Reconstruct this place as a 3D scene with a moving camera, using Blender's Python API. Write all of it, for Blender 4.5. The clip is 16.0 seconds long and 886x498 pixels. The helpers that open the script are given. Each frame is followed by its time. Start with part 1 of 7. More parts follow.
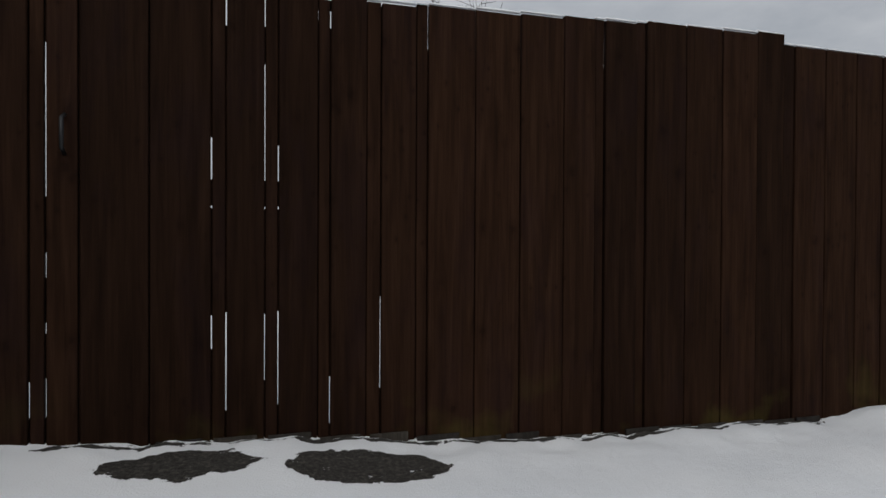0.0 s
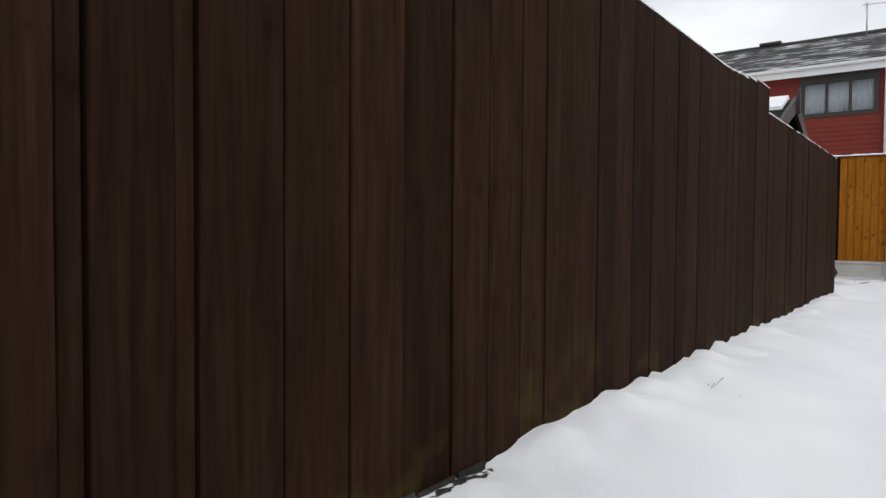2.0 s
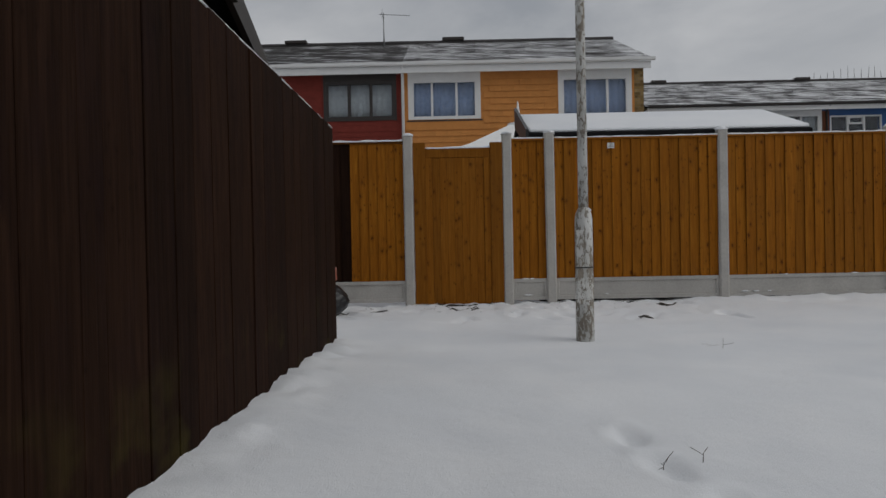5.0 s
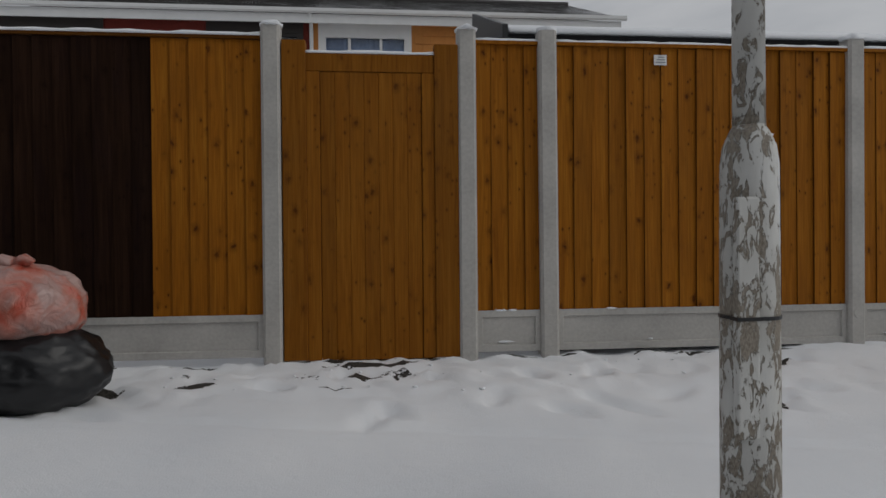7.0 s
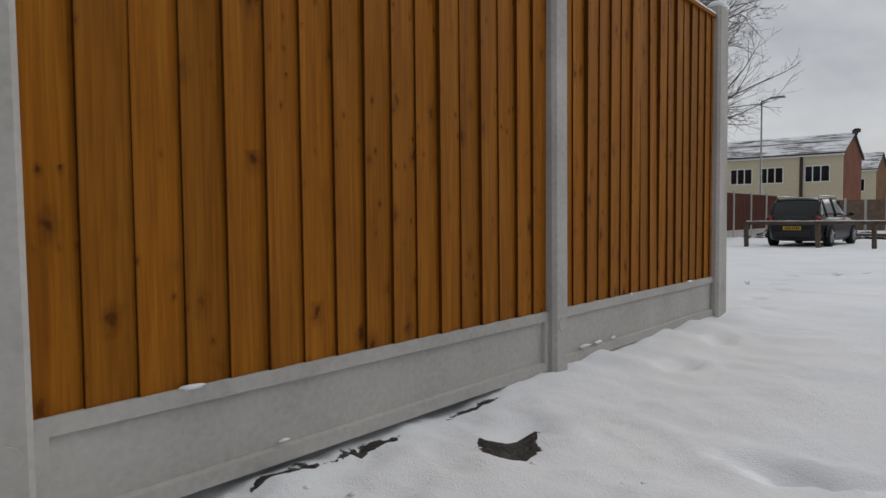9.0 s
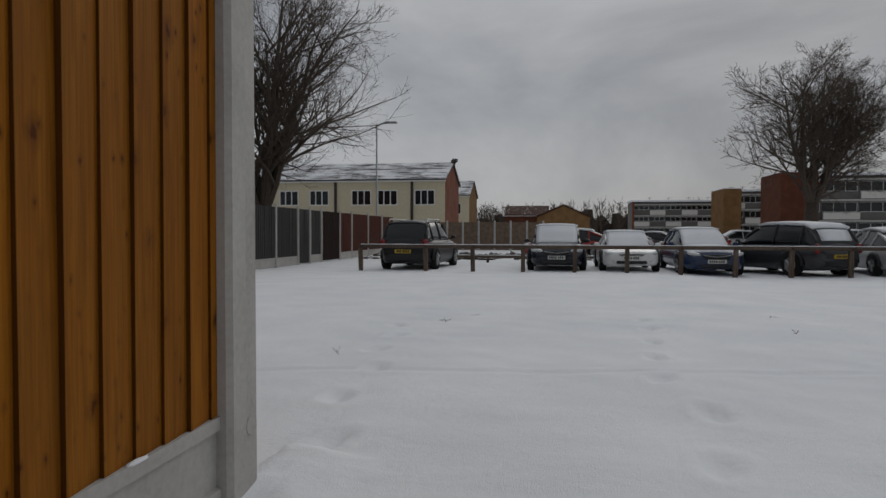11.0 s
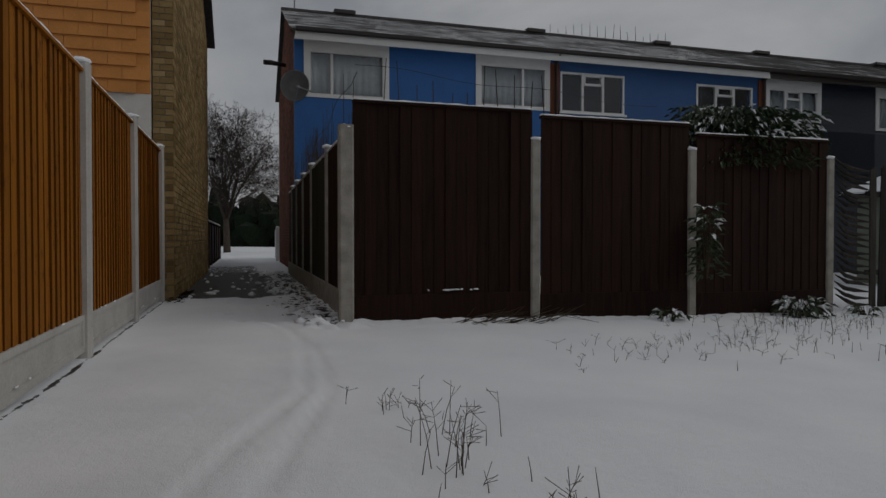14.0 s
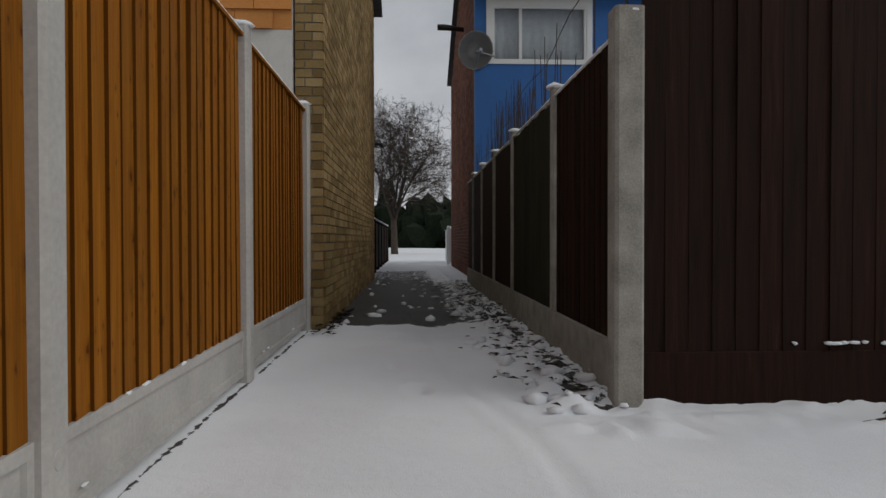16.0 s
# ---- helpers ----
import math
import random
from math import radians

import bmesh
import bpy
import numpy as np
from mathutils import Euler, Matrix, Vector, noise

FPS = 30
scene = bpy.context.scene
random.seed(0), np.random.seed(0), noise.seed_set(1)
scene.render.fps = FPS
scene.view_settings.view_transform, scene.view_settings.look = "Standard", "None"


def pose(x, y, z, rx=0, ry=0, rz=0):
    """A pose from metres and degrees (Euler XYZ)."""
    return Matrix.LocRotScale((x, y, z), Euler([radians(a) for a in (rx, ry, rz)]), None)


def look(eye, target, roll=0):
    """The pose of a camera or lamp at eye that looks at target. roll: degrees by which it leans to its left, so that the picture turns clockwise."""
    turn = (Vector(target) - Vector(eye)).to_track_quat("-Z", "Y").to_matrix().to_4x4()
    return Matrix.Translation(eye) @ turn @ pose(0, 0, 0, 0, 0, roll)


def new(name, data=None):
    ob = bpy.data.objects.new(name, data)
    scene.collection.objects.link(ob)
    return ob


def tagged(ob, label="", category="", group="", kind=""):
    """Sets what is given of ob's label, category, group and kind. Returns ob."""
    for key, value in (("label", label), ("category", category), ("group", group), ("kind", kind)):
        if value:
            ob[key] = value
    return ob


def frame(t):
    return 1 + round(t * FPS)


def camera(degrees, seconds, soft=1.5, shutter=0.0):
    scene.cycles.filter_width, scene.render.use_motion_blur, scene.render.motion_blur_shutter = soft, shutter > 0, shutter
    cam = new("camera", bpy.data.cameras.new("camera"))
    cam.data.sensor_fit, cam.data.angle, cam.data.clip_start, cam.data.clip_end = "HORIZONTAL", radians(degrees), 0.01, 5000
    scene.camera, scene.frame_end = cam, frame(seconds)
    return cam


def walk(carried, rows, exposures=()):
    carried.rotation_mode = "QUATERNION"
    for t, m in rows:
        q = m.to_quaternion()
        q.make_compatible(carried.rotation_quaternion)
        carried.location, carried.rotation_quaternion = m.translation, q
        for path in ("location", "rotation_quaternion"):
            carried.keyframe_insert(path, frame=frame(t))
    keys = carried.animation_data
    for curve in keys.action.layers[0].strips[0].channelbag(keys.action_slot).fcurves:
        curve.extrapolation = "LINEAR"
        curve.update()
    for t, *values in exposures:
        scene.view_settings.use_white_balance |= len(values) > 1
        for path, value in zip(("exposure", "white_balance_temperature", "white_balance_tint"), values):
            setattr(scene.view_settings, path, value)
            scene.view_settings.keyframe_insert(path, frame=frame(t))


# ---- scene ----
cam = camera(67.8, 16.0)
PATH = [
    (0, (1.662, 0.252, 1.336), (2.274, 2.155, 1.314), 0.3),
    (0.5, (1.807, 0.518, 1.3), (2.504, 2.393, 1.28), 0.3),
    (1, (1.946, 0.906, 1.307), (2.892, 2.666, 1.237), 0.6),
    (1.5, (2.285, 1.322, 1.266), (3.576, 2.846, 1.16), 1.2),
    (2, (2.737, 1.687, 1.223), (4.33, 2.895, 1.157), 0.4),
    (2.5, (3.202, 1.852, 1.205), (5.035, 2.65, 1.148), 0.1),
    (3, (3.838, 1.974, 1.178), (5.794, 2.389, 1.118), -0.3),
    (3.5, (4.6, 1.953, 1.2), (6.583, 2.208, 1.147), -0.3),
    (4, (5.588, 1.898, 1.18), (7.581, 2.069, 1.142), -0.2),
    (4.5, (6.537, 1.908, 1.18), (8.535, 1.992, 1.152), -0.5),
    (4.7, (6.943, 1.895, 1.18), (8.942, 1.95, 1.156), -0.8),
    (7, (11.796, 1.71, 1.146), (13.786, 1.512, 1.128), -0.5),
    (7.5, (12.697, 1.732, 1.142), (14.665, 1.38, 1.113), -0.5),
    (8, (13.472, 1.717, 1.164), (15.364, 1.074, 1.094), -0.3),
    (8.5, (14.107, 1.503, 1.107), (15.761, 0.38, 1.026), -0.6),
    (9, (14.614, 0.957, 1.121), (15.921, -0.554, 1.025), -0.5),
    (9.5, (14.916, 0.307, 1.139), (15.739, -1.512, 1.027), -0.4),
    (9.7, (15.02, 0.01, 1.146), (15.64, -1.888, 1.027), -0.2),
    (11.8, (15.244, -2.983, 1.351), (15.568, -4.956, 1.333), 0.2),
    (12, (15.306, -3.26, 1.355), (15.775, -5.204, 1.345), 0.3),
    (12.5, (15.604, -3.95, 1.324), (16.537, -5.719, 1.327), 0.2),
    (13, (16.064, -4.58, 1.225), (17.518, -5.953, 1.229), -0.2),
    (13.2, (16.297, -4.726, 1.214), (17.934, -5.875, 1.208), -0.1),
    (13.5, (16.692, -4.937, 1.229), (18.482, -5.83, 1.215), -0.1),
    (14, (17.42, -5.098, 1.24), (19.336, -5.668, 1.206), -0.0),
    (14.5, (18.206, -5.054, 1.226), (20.189, -5.308, 1.177), -0.0),
    (15, (19.04, -4.965, 1.215), (21.032, -5.14, 1.18), -0.2),
    (15.5, (19.986, -4.935, 1.226), (21.981, -5.072, 1.194), -0.2),
    (16, (21.064, -4.971, 1.222), (23.061, -5.064, 1.192), -0.1),
]
EXPOSURES = [(0, -0.1), (0.5, -0.05), (1.5, 0.68), (2.5, 0.45), (3.5, -0.1), (4.5, -0.45), (7, -0.5), (8, -0.47), (8.6, -0.1), (9.5, -0.1), (11.8, -1.05), (12.5, -1.2), (13.5, -1.15), (14, -1.0), (15, -0.5), (16, -0.2)
]
walk(cam, [(t, look(eye, target, roll)) for t, eye, target, roll in PATH], EXPOSURES)

# ---- world and light ----
world = bpy.data.worlds.new("overcast")
scene.world = world
world.use_nodes = True
wt = world.node_tree
wt.nodes.clear()


def wn(kind, **kw):
    n = wt.nodes.new(kind)
    for k, v in kw.items():
        n.inputs[k].default_value = v
    return n


w_sky = wn("ShaderNodeTexSky")
w_sky.sky_type, w_sky.sun_disc = "NISHITA", False
w_sky.sun_elevation, w_sky.sun_rotation = radians(24), radians(200)
w_dim = wt.nodes.new("ShaderNodeVectorMath")
w_dim.operation = "SCALE"
w_dim.inputs["Scale"].default_value = 0.06
w_co = wn("ShaderNodeTexCoord")
w_map = wn("ShaderNodeMapping")
w_map.inputs["Scale"].default_value = (1.0, 1.0, 2.0)
w_noise = wn("ShaderNodeTexNoise", Scale=2.1, Detail=7.0, Roughness=0.55, Distortion=0.35)
w_ramp = wn("ShaderNodeValToRGB")
w_ramp.color_ramp.elements[0].position, w_ramp.color_ramp.elements[0].color = 0.36, (0.40, 0.425, 0.465, 1)
w_ramp.color_ramp.elements[1].position, w_ramp.color_ramp.elements[1].color = 0.68, (0.68, 0.69, 0.71, 1)
w_mix = wn("ShaderNodeMixRGB", Fac=0.93)
w_bg = wn("ShaderNodeBackground", Strength=1.0)
w_out = wn("ShaderNodeOutputWorld")
wt.links.new(w_sky.outputs[0], w_dim.inputs[0])
wt.links.new(w_co.outputs["Generated"], w_map.inputs["Vector"])
wt.links.new(w_map.outputs[0], w_noise.inputs["Vector"])
wt.links.new(w_noise.outputs["Fac"], w_ramp.inputs[0])
wt.links.new(w_dim.outputs[0], w_mix.inputs[1])
wt.links.new(w_ramp.outputs[0], w_mix.inputs[2])
wt.links.new(w_mix.outputs[0], w_bg.inputs["Color"])
wt.links.new(w_bg.outputs[0], w_out.inputs["Surface"])

sun = new("sun", bpy.data.lights.new("sun", "SUN"))
sun.data.energy, sun.data.angle, sun.data.color = 1.1, radians(50), (1.0, 0.97, 0.92)
sun.matrix_world = look((8, -18, 14), (14, 0, 0))


# ---- materials ----
def material(name, rough=0.7, metal=0.0):
    m = bpy.data.materials.new(name)
    m.use_nodes = True
    b = m.node_tree.nodes["Principled BSDF"]
    b.inputs["Roughness"].default_value, b.inputs["Metallic"].default_value = rough, metal
    b.inputs["Specular IOR Level"].default_value = 0.12 if rough >= 0.7 else 0.5
    return m, m.node_tree, b


def node(nt, kind, links=(), **kw):
    n = nt.nodes.new(kind)
    for k, v in kw.items():
        if k in ("operation", "blend_type", "feature", "distance", "data_type", "attribute_name"):
            if k == "operation":
                n.operation = v
            elif k == "blend_type":
                n.blend_type = v
            elif k == "feature":
                n.feature = v
            elif k == "attribute_name":
                n.attribute_name = v
        else:
            n.inputs[k].default_value = v
    for sock, out in links:
        nt.links.new(out, n.inputs[sock])
    return n


def ramp(nt, fac, stops):
    n = nt.nodes.new("ShaderNodeValToRGB")
    e = n.color_ramp.elements
    e[0].position, e[0].color = stops[0][0], (*stops[0][1], 1)
    e[1].position, e[1].color = stops[-1][0], (*stops[-1][1], 1)
    for p, c in stops[1:-1]:
        x = e.new(p)
        x.color = (*c, 1)
    nt.links.new(fac, n.inputs[0])
    return n


def bump(nt, b, height, strength, dist=0.01):
    n = node(nt, "ShaderNodeBump", [("Height", height)], Strength=strength, Distance=dist)
    nt.links.new(n.outputs[0], b.inputs["Normal"])
    return n


def coords(nt, scale, rnd=0.0):
    """Object coordinates, scaled; with an offset of its own for each object."""
    c = node(nt, "ShaderNodeTexCoord")
    v = c.outputs["Object"]
    if rnd:
        o = node(nt, "ShaderNodeObjectInfo")
        k = node(nt, "ShaderNodeMath", [(0, o.outputs["Random"])], operation="MULTIPLY")
        k.inputs[1].default_value = rnd
        v = node(nt, "ShaderNodeVectorMath", [(0, v), (1, k.outputs[0])], operation="ADD").outputs[0]
    m = node(nt, "ShaderNodeMapping", [("Vector", v)], Scale=scale)
    return m.outputs[0]


def mixc(nt, fac, a, b, mode="MIX"):
    n = nt.nodes.new("ShaderNodeMixRGB")
    n.blend_type = mode
    for i, v in ((0, fac), (1, a), (2, b)):
        if isinstance(v, (int, float)):
            n.inputs[i].default_value = v
        elif isinstance(v, tuple):
            n.inputs[i].default_value = (*v, 1)
        else:
            nt.links.new(v, n.inputs[i])
    return n.outputs[0]


def wood(name, dark, mid, light, knots=0.0, rough=0.75, grain=1.0, vary=0.35, moss=0.0, edge=0.0):
    """Sawn boards, grain along the local z axis, each board toned by itself."""
    m, nt, b = material(name, rough)
    v = coords(nt, (9, 9, 0.55), 37.0)
    n1 = node(nt, "ShaderNodeTexNoise", [("Vector", v)], Scale=3.0, Detail=6.0, Roughness=0.65, Distortion=0.6)
    v2 = coords(nt, (60, 60, 1.6), 53.0)
    n2 = node(nt, "ShaderNodeTexNoise", [("Vector", v2)], Scale=2.0, Detail=3.0)
    col = ramp(nt, n1.outputs["Fac"], [(0.28, dark), (0.5, mid), (0.72, light)]).outputs[0]
    fine = ramp(nt, n2.outputs["Fac"], [(0.35, (0.72, 0.70, 0.68)), (0.6, (1, 1, 1))]).outputs[0]
    col = mixc(nt, 0.75, col, fine, "MULTIPLY")
    o = node(nt, "ShaderNodeObjectInfo")
    tone = ramp(nt, o.outputs["Random"], [(0.0, (1 - vary, 1 - vary, 1 - vary)), (0.5, (1, 0.98, 0.95)), (1.0, (1 + vary * 0.6, 1 + vary * 0.5, 1 + vary * 0.35))]).outputs[0]
    col = mixc(nt, 1.0, col, tone, "MULTIPLY")
    if knots:
        # whorls: knots gather at some heights; small pin knots all over
        warp = node(nt, "ShaderNodeTexNoise", [("Vector", coords(nt, (30, 30, 30), 11.0))], Scale=1.0, Detail=3.0)
        for scale, near, far, lo, hi, seed in (((7.5, 7.5, 5.0), 0.05, 0.20, 0.52, 0.60, 91.0), ((17.0, 17.0, 11.0), 0.05, 0.17, 0.60, 0.70, 23.0)):
            kv = coords(nt, scale, seed)
            kv = node(nt, "ShaderNodeVectorMath", [(0, kv), (1, node(nt, "ShaderNodeVectorMath", [(0, warp.outputs["Color"])], operation="SCALE", Scale=0.22).outputs[0])], operation="ADD").outputs[0]
            ks = node(nt, "ShaderNodeSeparateXYZ", [(0, kv)])
            ka = node(nt, "ShaderNodeMath", [(0, ks.outputs[0]), (1, ks.outputs[1])])
            kc = node(nt, "ShaderNodeCombineXYZ", [(0, ka.outputs[0]), (1, ks.outputs[2])])
            vo = node(nt, "ShaderNodeTexVoronoi", [("Vector", kc.outputs[0])], Scale=1.0, Randomness=1.0)
            vo.voronoi_dimensions = "2D"
            halo = ramp(nt, vo.outputs["Distance"], [(near, (1, 1, 1)), (far * 0.55, (0.45, 0.45, 0.45)), (far * 1.5, (0, 0, 0))]).outputs[0]
            pick = ramp(nt, vo.outputs["Color"], [(lo, (0, 0, 0)), (hi, (1, 1, 1))]).outputs[0]
            where = node(nt, "ShaderNodeTexNoise", [("Vector", coords(nt, (1.2, 1.2, 2.6), seed * 0.1))], Scale=1.0, Detail=1.0)
            pick = mixc(nt, 1.0, pick, ramp(nt, where.outputs["Fac"], [(0.42, (0.15, 0.15, 0.15)), (0.56, (1, 1, 1))]).outputs[0], "MULTIPLY")
            k = mixc(nt, 1.0, halo, pick, "MULTIPLY")
            k = mixc(nt, 1.0, k, (knots, knots, knots), "MULTIPLY")
            col = mixc(nt, k, col, (dark[0] * 0.30, dark[1] * 0.22, dark[2] * 0.25))
        # weather stains, grey-green, in tall soft patches
        st = node(nt, "ShaderNodeTexNoise", [("Vector", coords(nt, (5, 5, 1.6), 7.0))], Scale=1.0, Detail=5.0, Roughness=0.6)
        sm = ramp(nt, st.outputs["Fac"], [(0.50, (0, 0, 0)), (0.74, (0.32, 0.32, 0.32))]).outputs[0]
        col = mixc(nt, sm, col, (mid[0] * 0.58, mid[1] * 0.66, mid[2] * 0.9 + 0.004))
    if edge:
        # shade at the laps, put into the colour: thick edge darkened near x=0
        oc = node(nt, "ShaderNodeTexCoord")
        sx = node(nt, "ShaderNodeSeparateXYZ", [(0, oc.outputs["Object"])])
        lap_shade = ramp(nt, sx.outputs[0], [(0.0008, (edge, edge, edge)), (0.0035, (0, 0, 0))]).outputs[0]
        col = mixc(nt, lap_shade, col, tuple(c * 0.30 for c in dark))
    if moss:
        g = node(nt, "ShaderNodeNewGeometry")
        s = node(nt, "ShaderNodeSeparateXYZ", [(0, g.outputs["Position"])])
        mn = node(nt, "ShaderNodeTexNoise", [("Vector", g.outputs["Position"])], Scale=3.0, Detail=4.0)
        hz = node(nt, "ShaderNodeMapRange", [(0, s.outputs[2])])
        for i, q in ((1, 0.45), (2, 0.82), (3, 1.0), (4, 0.0)):
            hz.inputs[i].default_value = q
        mk = ramp(nt, mn.outputs["Fac"], [(0.54, (0, 0, 0)), (0.72, (1, 1, 1))]).outputs[0]
        f = mixc(nt, 1.0, mk, hz.outputs[0], "MULTIPLY")
        f = mixc(nt, 1.0, f, (moss, moss, moss), "MULTIPLY")
        col = mixc(nt, f, col, (0.085, 0.075, 0.018))
    nt.links.new(col, b.inputs["Base Color"])
    h = mixc(nt, 0.5, n1.outputs["Fac"], n2.outputs["Fac"])
    bump(nt, b, h, 0.5 * grain, 0.004)
    return m


def plain(name, c, rough=0.6, metal=0.0, amount=0.15, scale=6.0, relief=0.1):
    """Paint, plastic, render: two scales of mottling over one colour."""
    m, nt, b = material(name, rough, metal)
    v = coords(nt, (1, 1, 1), 17.0)
    n1 = node(nt, "ShaderNodeTexNoise", [("Vector", v)], Scale=scale, Detail=5.0)
    n2 = node(nt, "ShaderNodeTexNoise", [("Vector", v)], Scale=scale * 14, Detail=3.0)
    f = mixc(nt, 0.4, n1.outputs["Fac"], n2.outputs["Fac"])
    lo, hi = tuple(q * (1 - amount) for q in c), tuple(min(1, q * (1 + amount)) for q in c)
    nt.links.new(ramp(nt, f, [(0.3, lo), (0.7, hi)]).outputs[0], b.inputs["Base Color"])
    if relief:
        bump(nt, b, n2.outputs["Fac"], relief, 0.004)
    return m


def brickwork(name, a, c, d):
    """Bricks toned one by one (separate bricks by object, joined ones by island)."""
    m, nt, b = material(name, 0.9)
    g = node(nt, "ShaderNodeNewGeometry")
    o = node(nt, "ShaderNodeObjectInfo")
    r = node(nt, "ShaderNodeMath", [(0, g.outputs["Random Per Island"]), (1, o.outputs["Random"])], operation="ADD")
    r = node(nt, "ShaderNodeMath", [(0, r.outputs[0])], operation="FRACT")
    n = node(nt, "ShaderNodeTexNoise", [("Vector", g.outputs["Position"])], Scale=55.0, Detail=5.0)
    n2 = node(nt, "ShaderNodeTexNoise", [("Vector", g.outputs["Position"])], Scale=0.9, Detail=4.0)
    col = ramp(nt, r.outputs[0], [(0.0, a), (0.5, c), (1.0, d)]).outputs[0]
    col = mixc(nt, 0.5, col, ramp(nt, n.outputs["Fac"], [(0.3, (0.6, 0.58, 0.55)), (0.7, (1.2, 1.18, 1.1))]).outputs[0], "MULTIPLY")
    col = mixc(nt, 0.6, col, ramp(nt, n2.outputs["Fac"], [(0.35, (0.62, 0.62, 0.56)), (0.65, (1.1, 1.1, 1.1))]).outputs[0], "MULTIPLY")
    nt.links.new(col, b.inputs["Base Color"])
    bump(nt, b, n.outputs["Fac"], 0.6, 0.005)
    return m


def snow_mat(name, ground=False):
    m, nt, b = material(name, 0.75)
    g = node(nt, "ShaderNodeNewGeometry")
    n1 = node(nt, "ShaderNodeTexNoise", [("Vector", g.outputs["Position"])], Scale=1.1, Detail=5.0)
    n2 = node(nt, "ShaderNodeTexNoise", [("Vector", g.outputs["Position"])], Scale=14.0, Detail=6.0, Roughness=0.6)
    n3 = node(nt, "ShaderNodeTexNoise", [("Vector", g.outputs["Position"])], Scale=160.0, Detail=2.0)
    col = ramp(nt, n1.outputs["Fac"], [(0.3, (0.74, 0.76, 0.79)), (0.7, (0.83, 0.84, 0.855))]).outputs[0]
    hh = mixc(nt, 0.35, n2.outputs["Fac"], n3.outputs["Fac"])
    b.inputs["Subsurface Weight"].default_value = 0.0
    if ground:
        at = node(nt, "ShaderNodeAttribute", attribute_name="bare")
        n4 = node(nt, "ShaderNodeTexNoise", [("Vector", g.outputs["Position"])], Scale=9.0, Detail=7.0, Roughness=0.7)
        s = node(nt, "ShaderNodeMath", [(0, at.outputs["Fac"]), (1, n4.outputs["Fac"])], operation="ADD")
        mask = ramp(nt, s.outputs[0], [(0.98, (0, 0, 0)), (1.06, (1, 1, 1))]).outputs[0]
        n5 = node(nt, "ShaderNodeTexNoise", [("Vector", g.outputs["Position"])], Scale=70.0, Detail=4.0)
        soil = ramp(nt, n5.outputs["Fac"], [(0.3, (0.022, 0.020, 0.018)), (0.55, (0.05, 0.047, 0.043)), (0.75, (0.11, 0.10, 0.085))]).outputs[0]
        col = mixc(nt, mask, col, soil)
        rr = node(nt, "ShaderNodeMapRange", [(0, mask)])
        rr.inputs[3].default_value, rr.inputs[4].default_value = 0.75, 0.55
        nt.links.new(rr.outputs[0], b.inputs["Roughness"])
        inv = node(nt, "ShaderNodeMath", [(1, mask)], operation="SUBTRACT")
        inv.inputs[0].default_value = 1.0
        hh = mixc(nt, 0.5, hh, inv.outputs[0], "ADD")
    nt.links.new(col, b.inputs["Base Color"])
    bump(nt, b, hh, 0.42, 0.022)
    return m


def snowy(name, c, cover, scale=2.5, rough=0.8, along=None):
    """A surface with patchy snow lying on whatever faces up."""
    m, nt, b = material(name, rough)
    g = node(nt, "ShaderNodeNewGeometry")
    n1 = node(nt, "ShaderNodeTexNoise", [("Vector", g.outputs["Position"])], Scale=scale, Detail=7.0, Roughness=0.65)
    lie = n1.outputs["Fac"]
    if along:
        mp = node(nt, "ShaderNodeMapping", [("Vector", g.outputs["Position"])], Scale=along)
        streak = node(nt, "ShaderNodeTexNoise", [("Vector", mp.outputs[0])], Scale=1.0, Detail=4.0, Roughness=0.6)
        lie = mixc(nt, 0.6, lie, streak.outputs["Fac"])
    n2 = node(nt, "ShaderNodeTexNoise", [("Vector", g.outputs["Position"])], Scale=24.0, Detail=4.0)
    base = ramp(nt, n2.outputs["Fac"], [(0.3, tuple(q * 0.6 for q in c)), (0.7, tuple(q * 1.35 for q in c))]).outputs[0]
    mk = ramp(nt, lie, [(0.56 - cover * 0.3, (0, 0, 0)), (0.66 - cover * 0.3, (1, 1, 1))]).outputs[0]
    s = node(nt, "ShaderNodeSeparateXYZ", [(0, g.outputs["Normal"])])
    up = ramp(nt, s.outputs[2], [(0.55, (0, 0, 0)), (0.75, (1, 1, 1))]).outputs[0]
    f = mixc(nt, 1.0, mk, up, "MULTIPLY")
    nt.links.new(mixc(nt, f, base, (0.80, 0.81, 0.83)), b.inputs["Base Color"])
    bump(nt, b, n2.outputs["Fac"], 0.4, 0.006)
    return m


def glass_mat(name, tint=(0.9, 0.95, 1.0)):
    m, nt, b = material(name, 0.04)
    b.inputs["Base Color"].default_value = (*tint, 1)
    b.inputs["Transmission Weight"].default_value = 1.0
    b.inputs["IOR"].default_value = 1.45
    return m


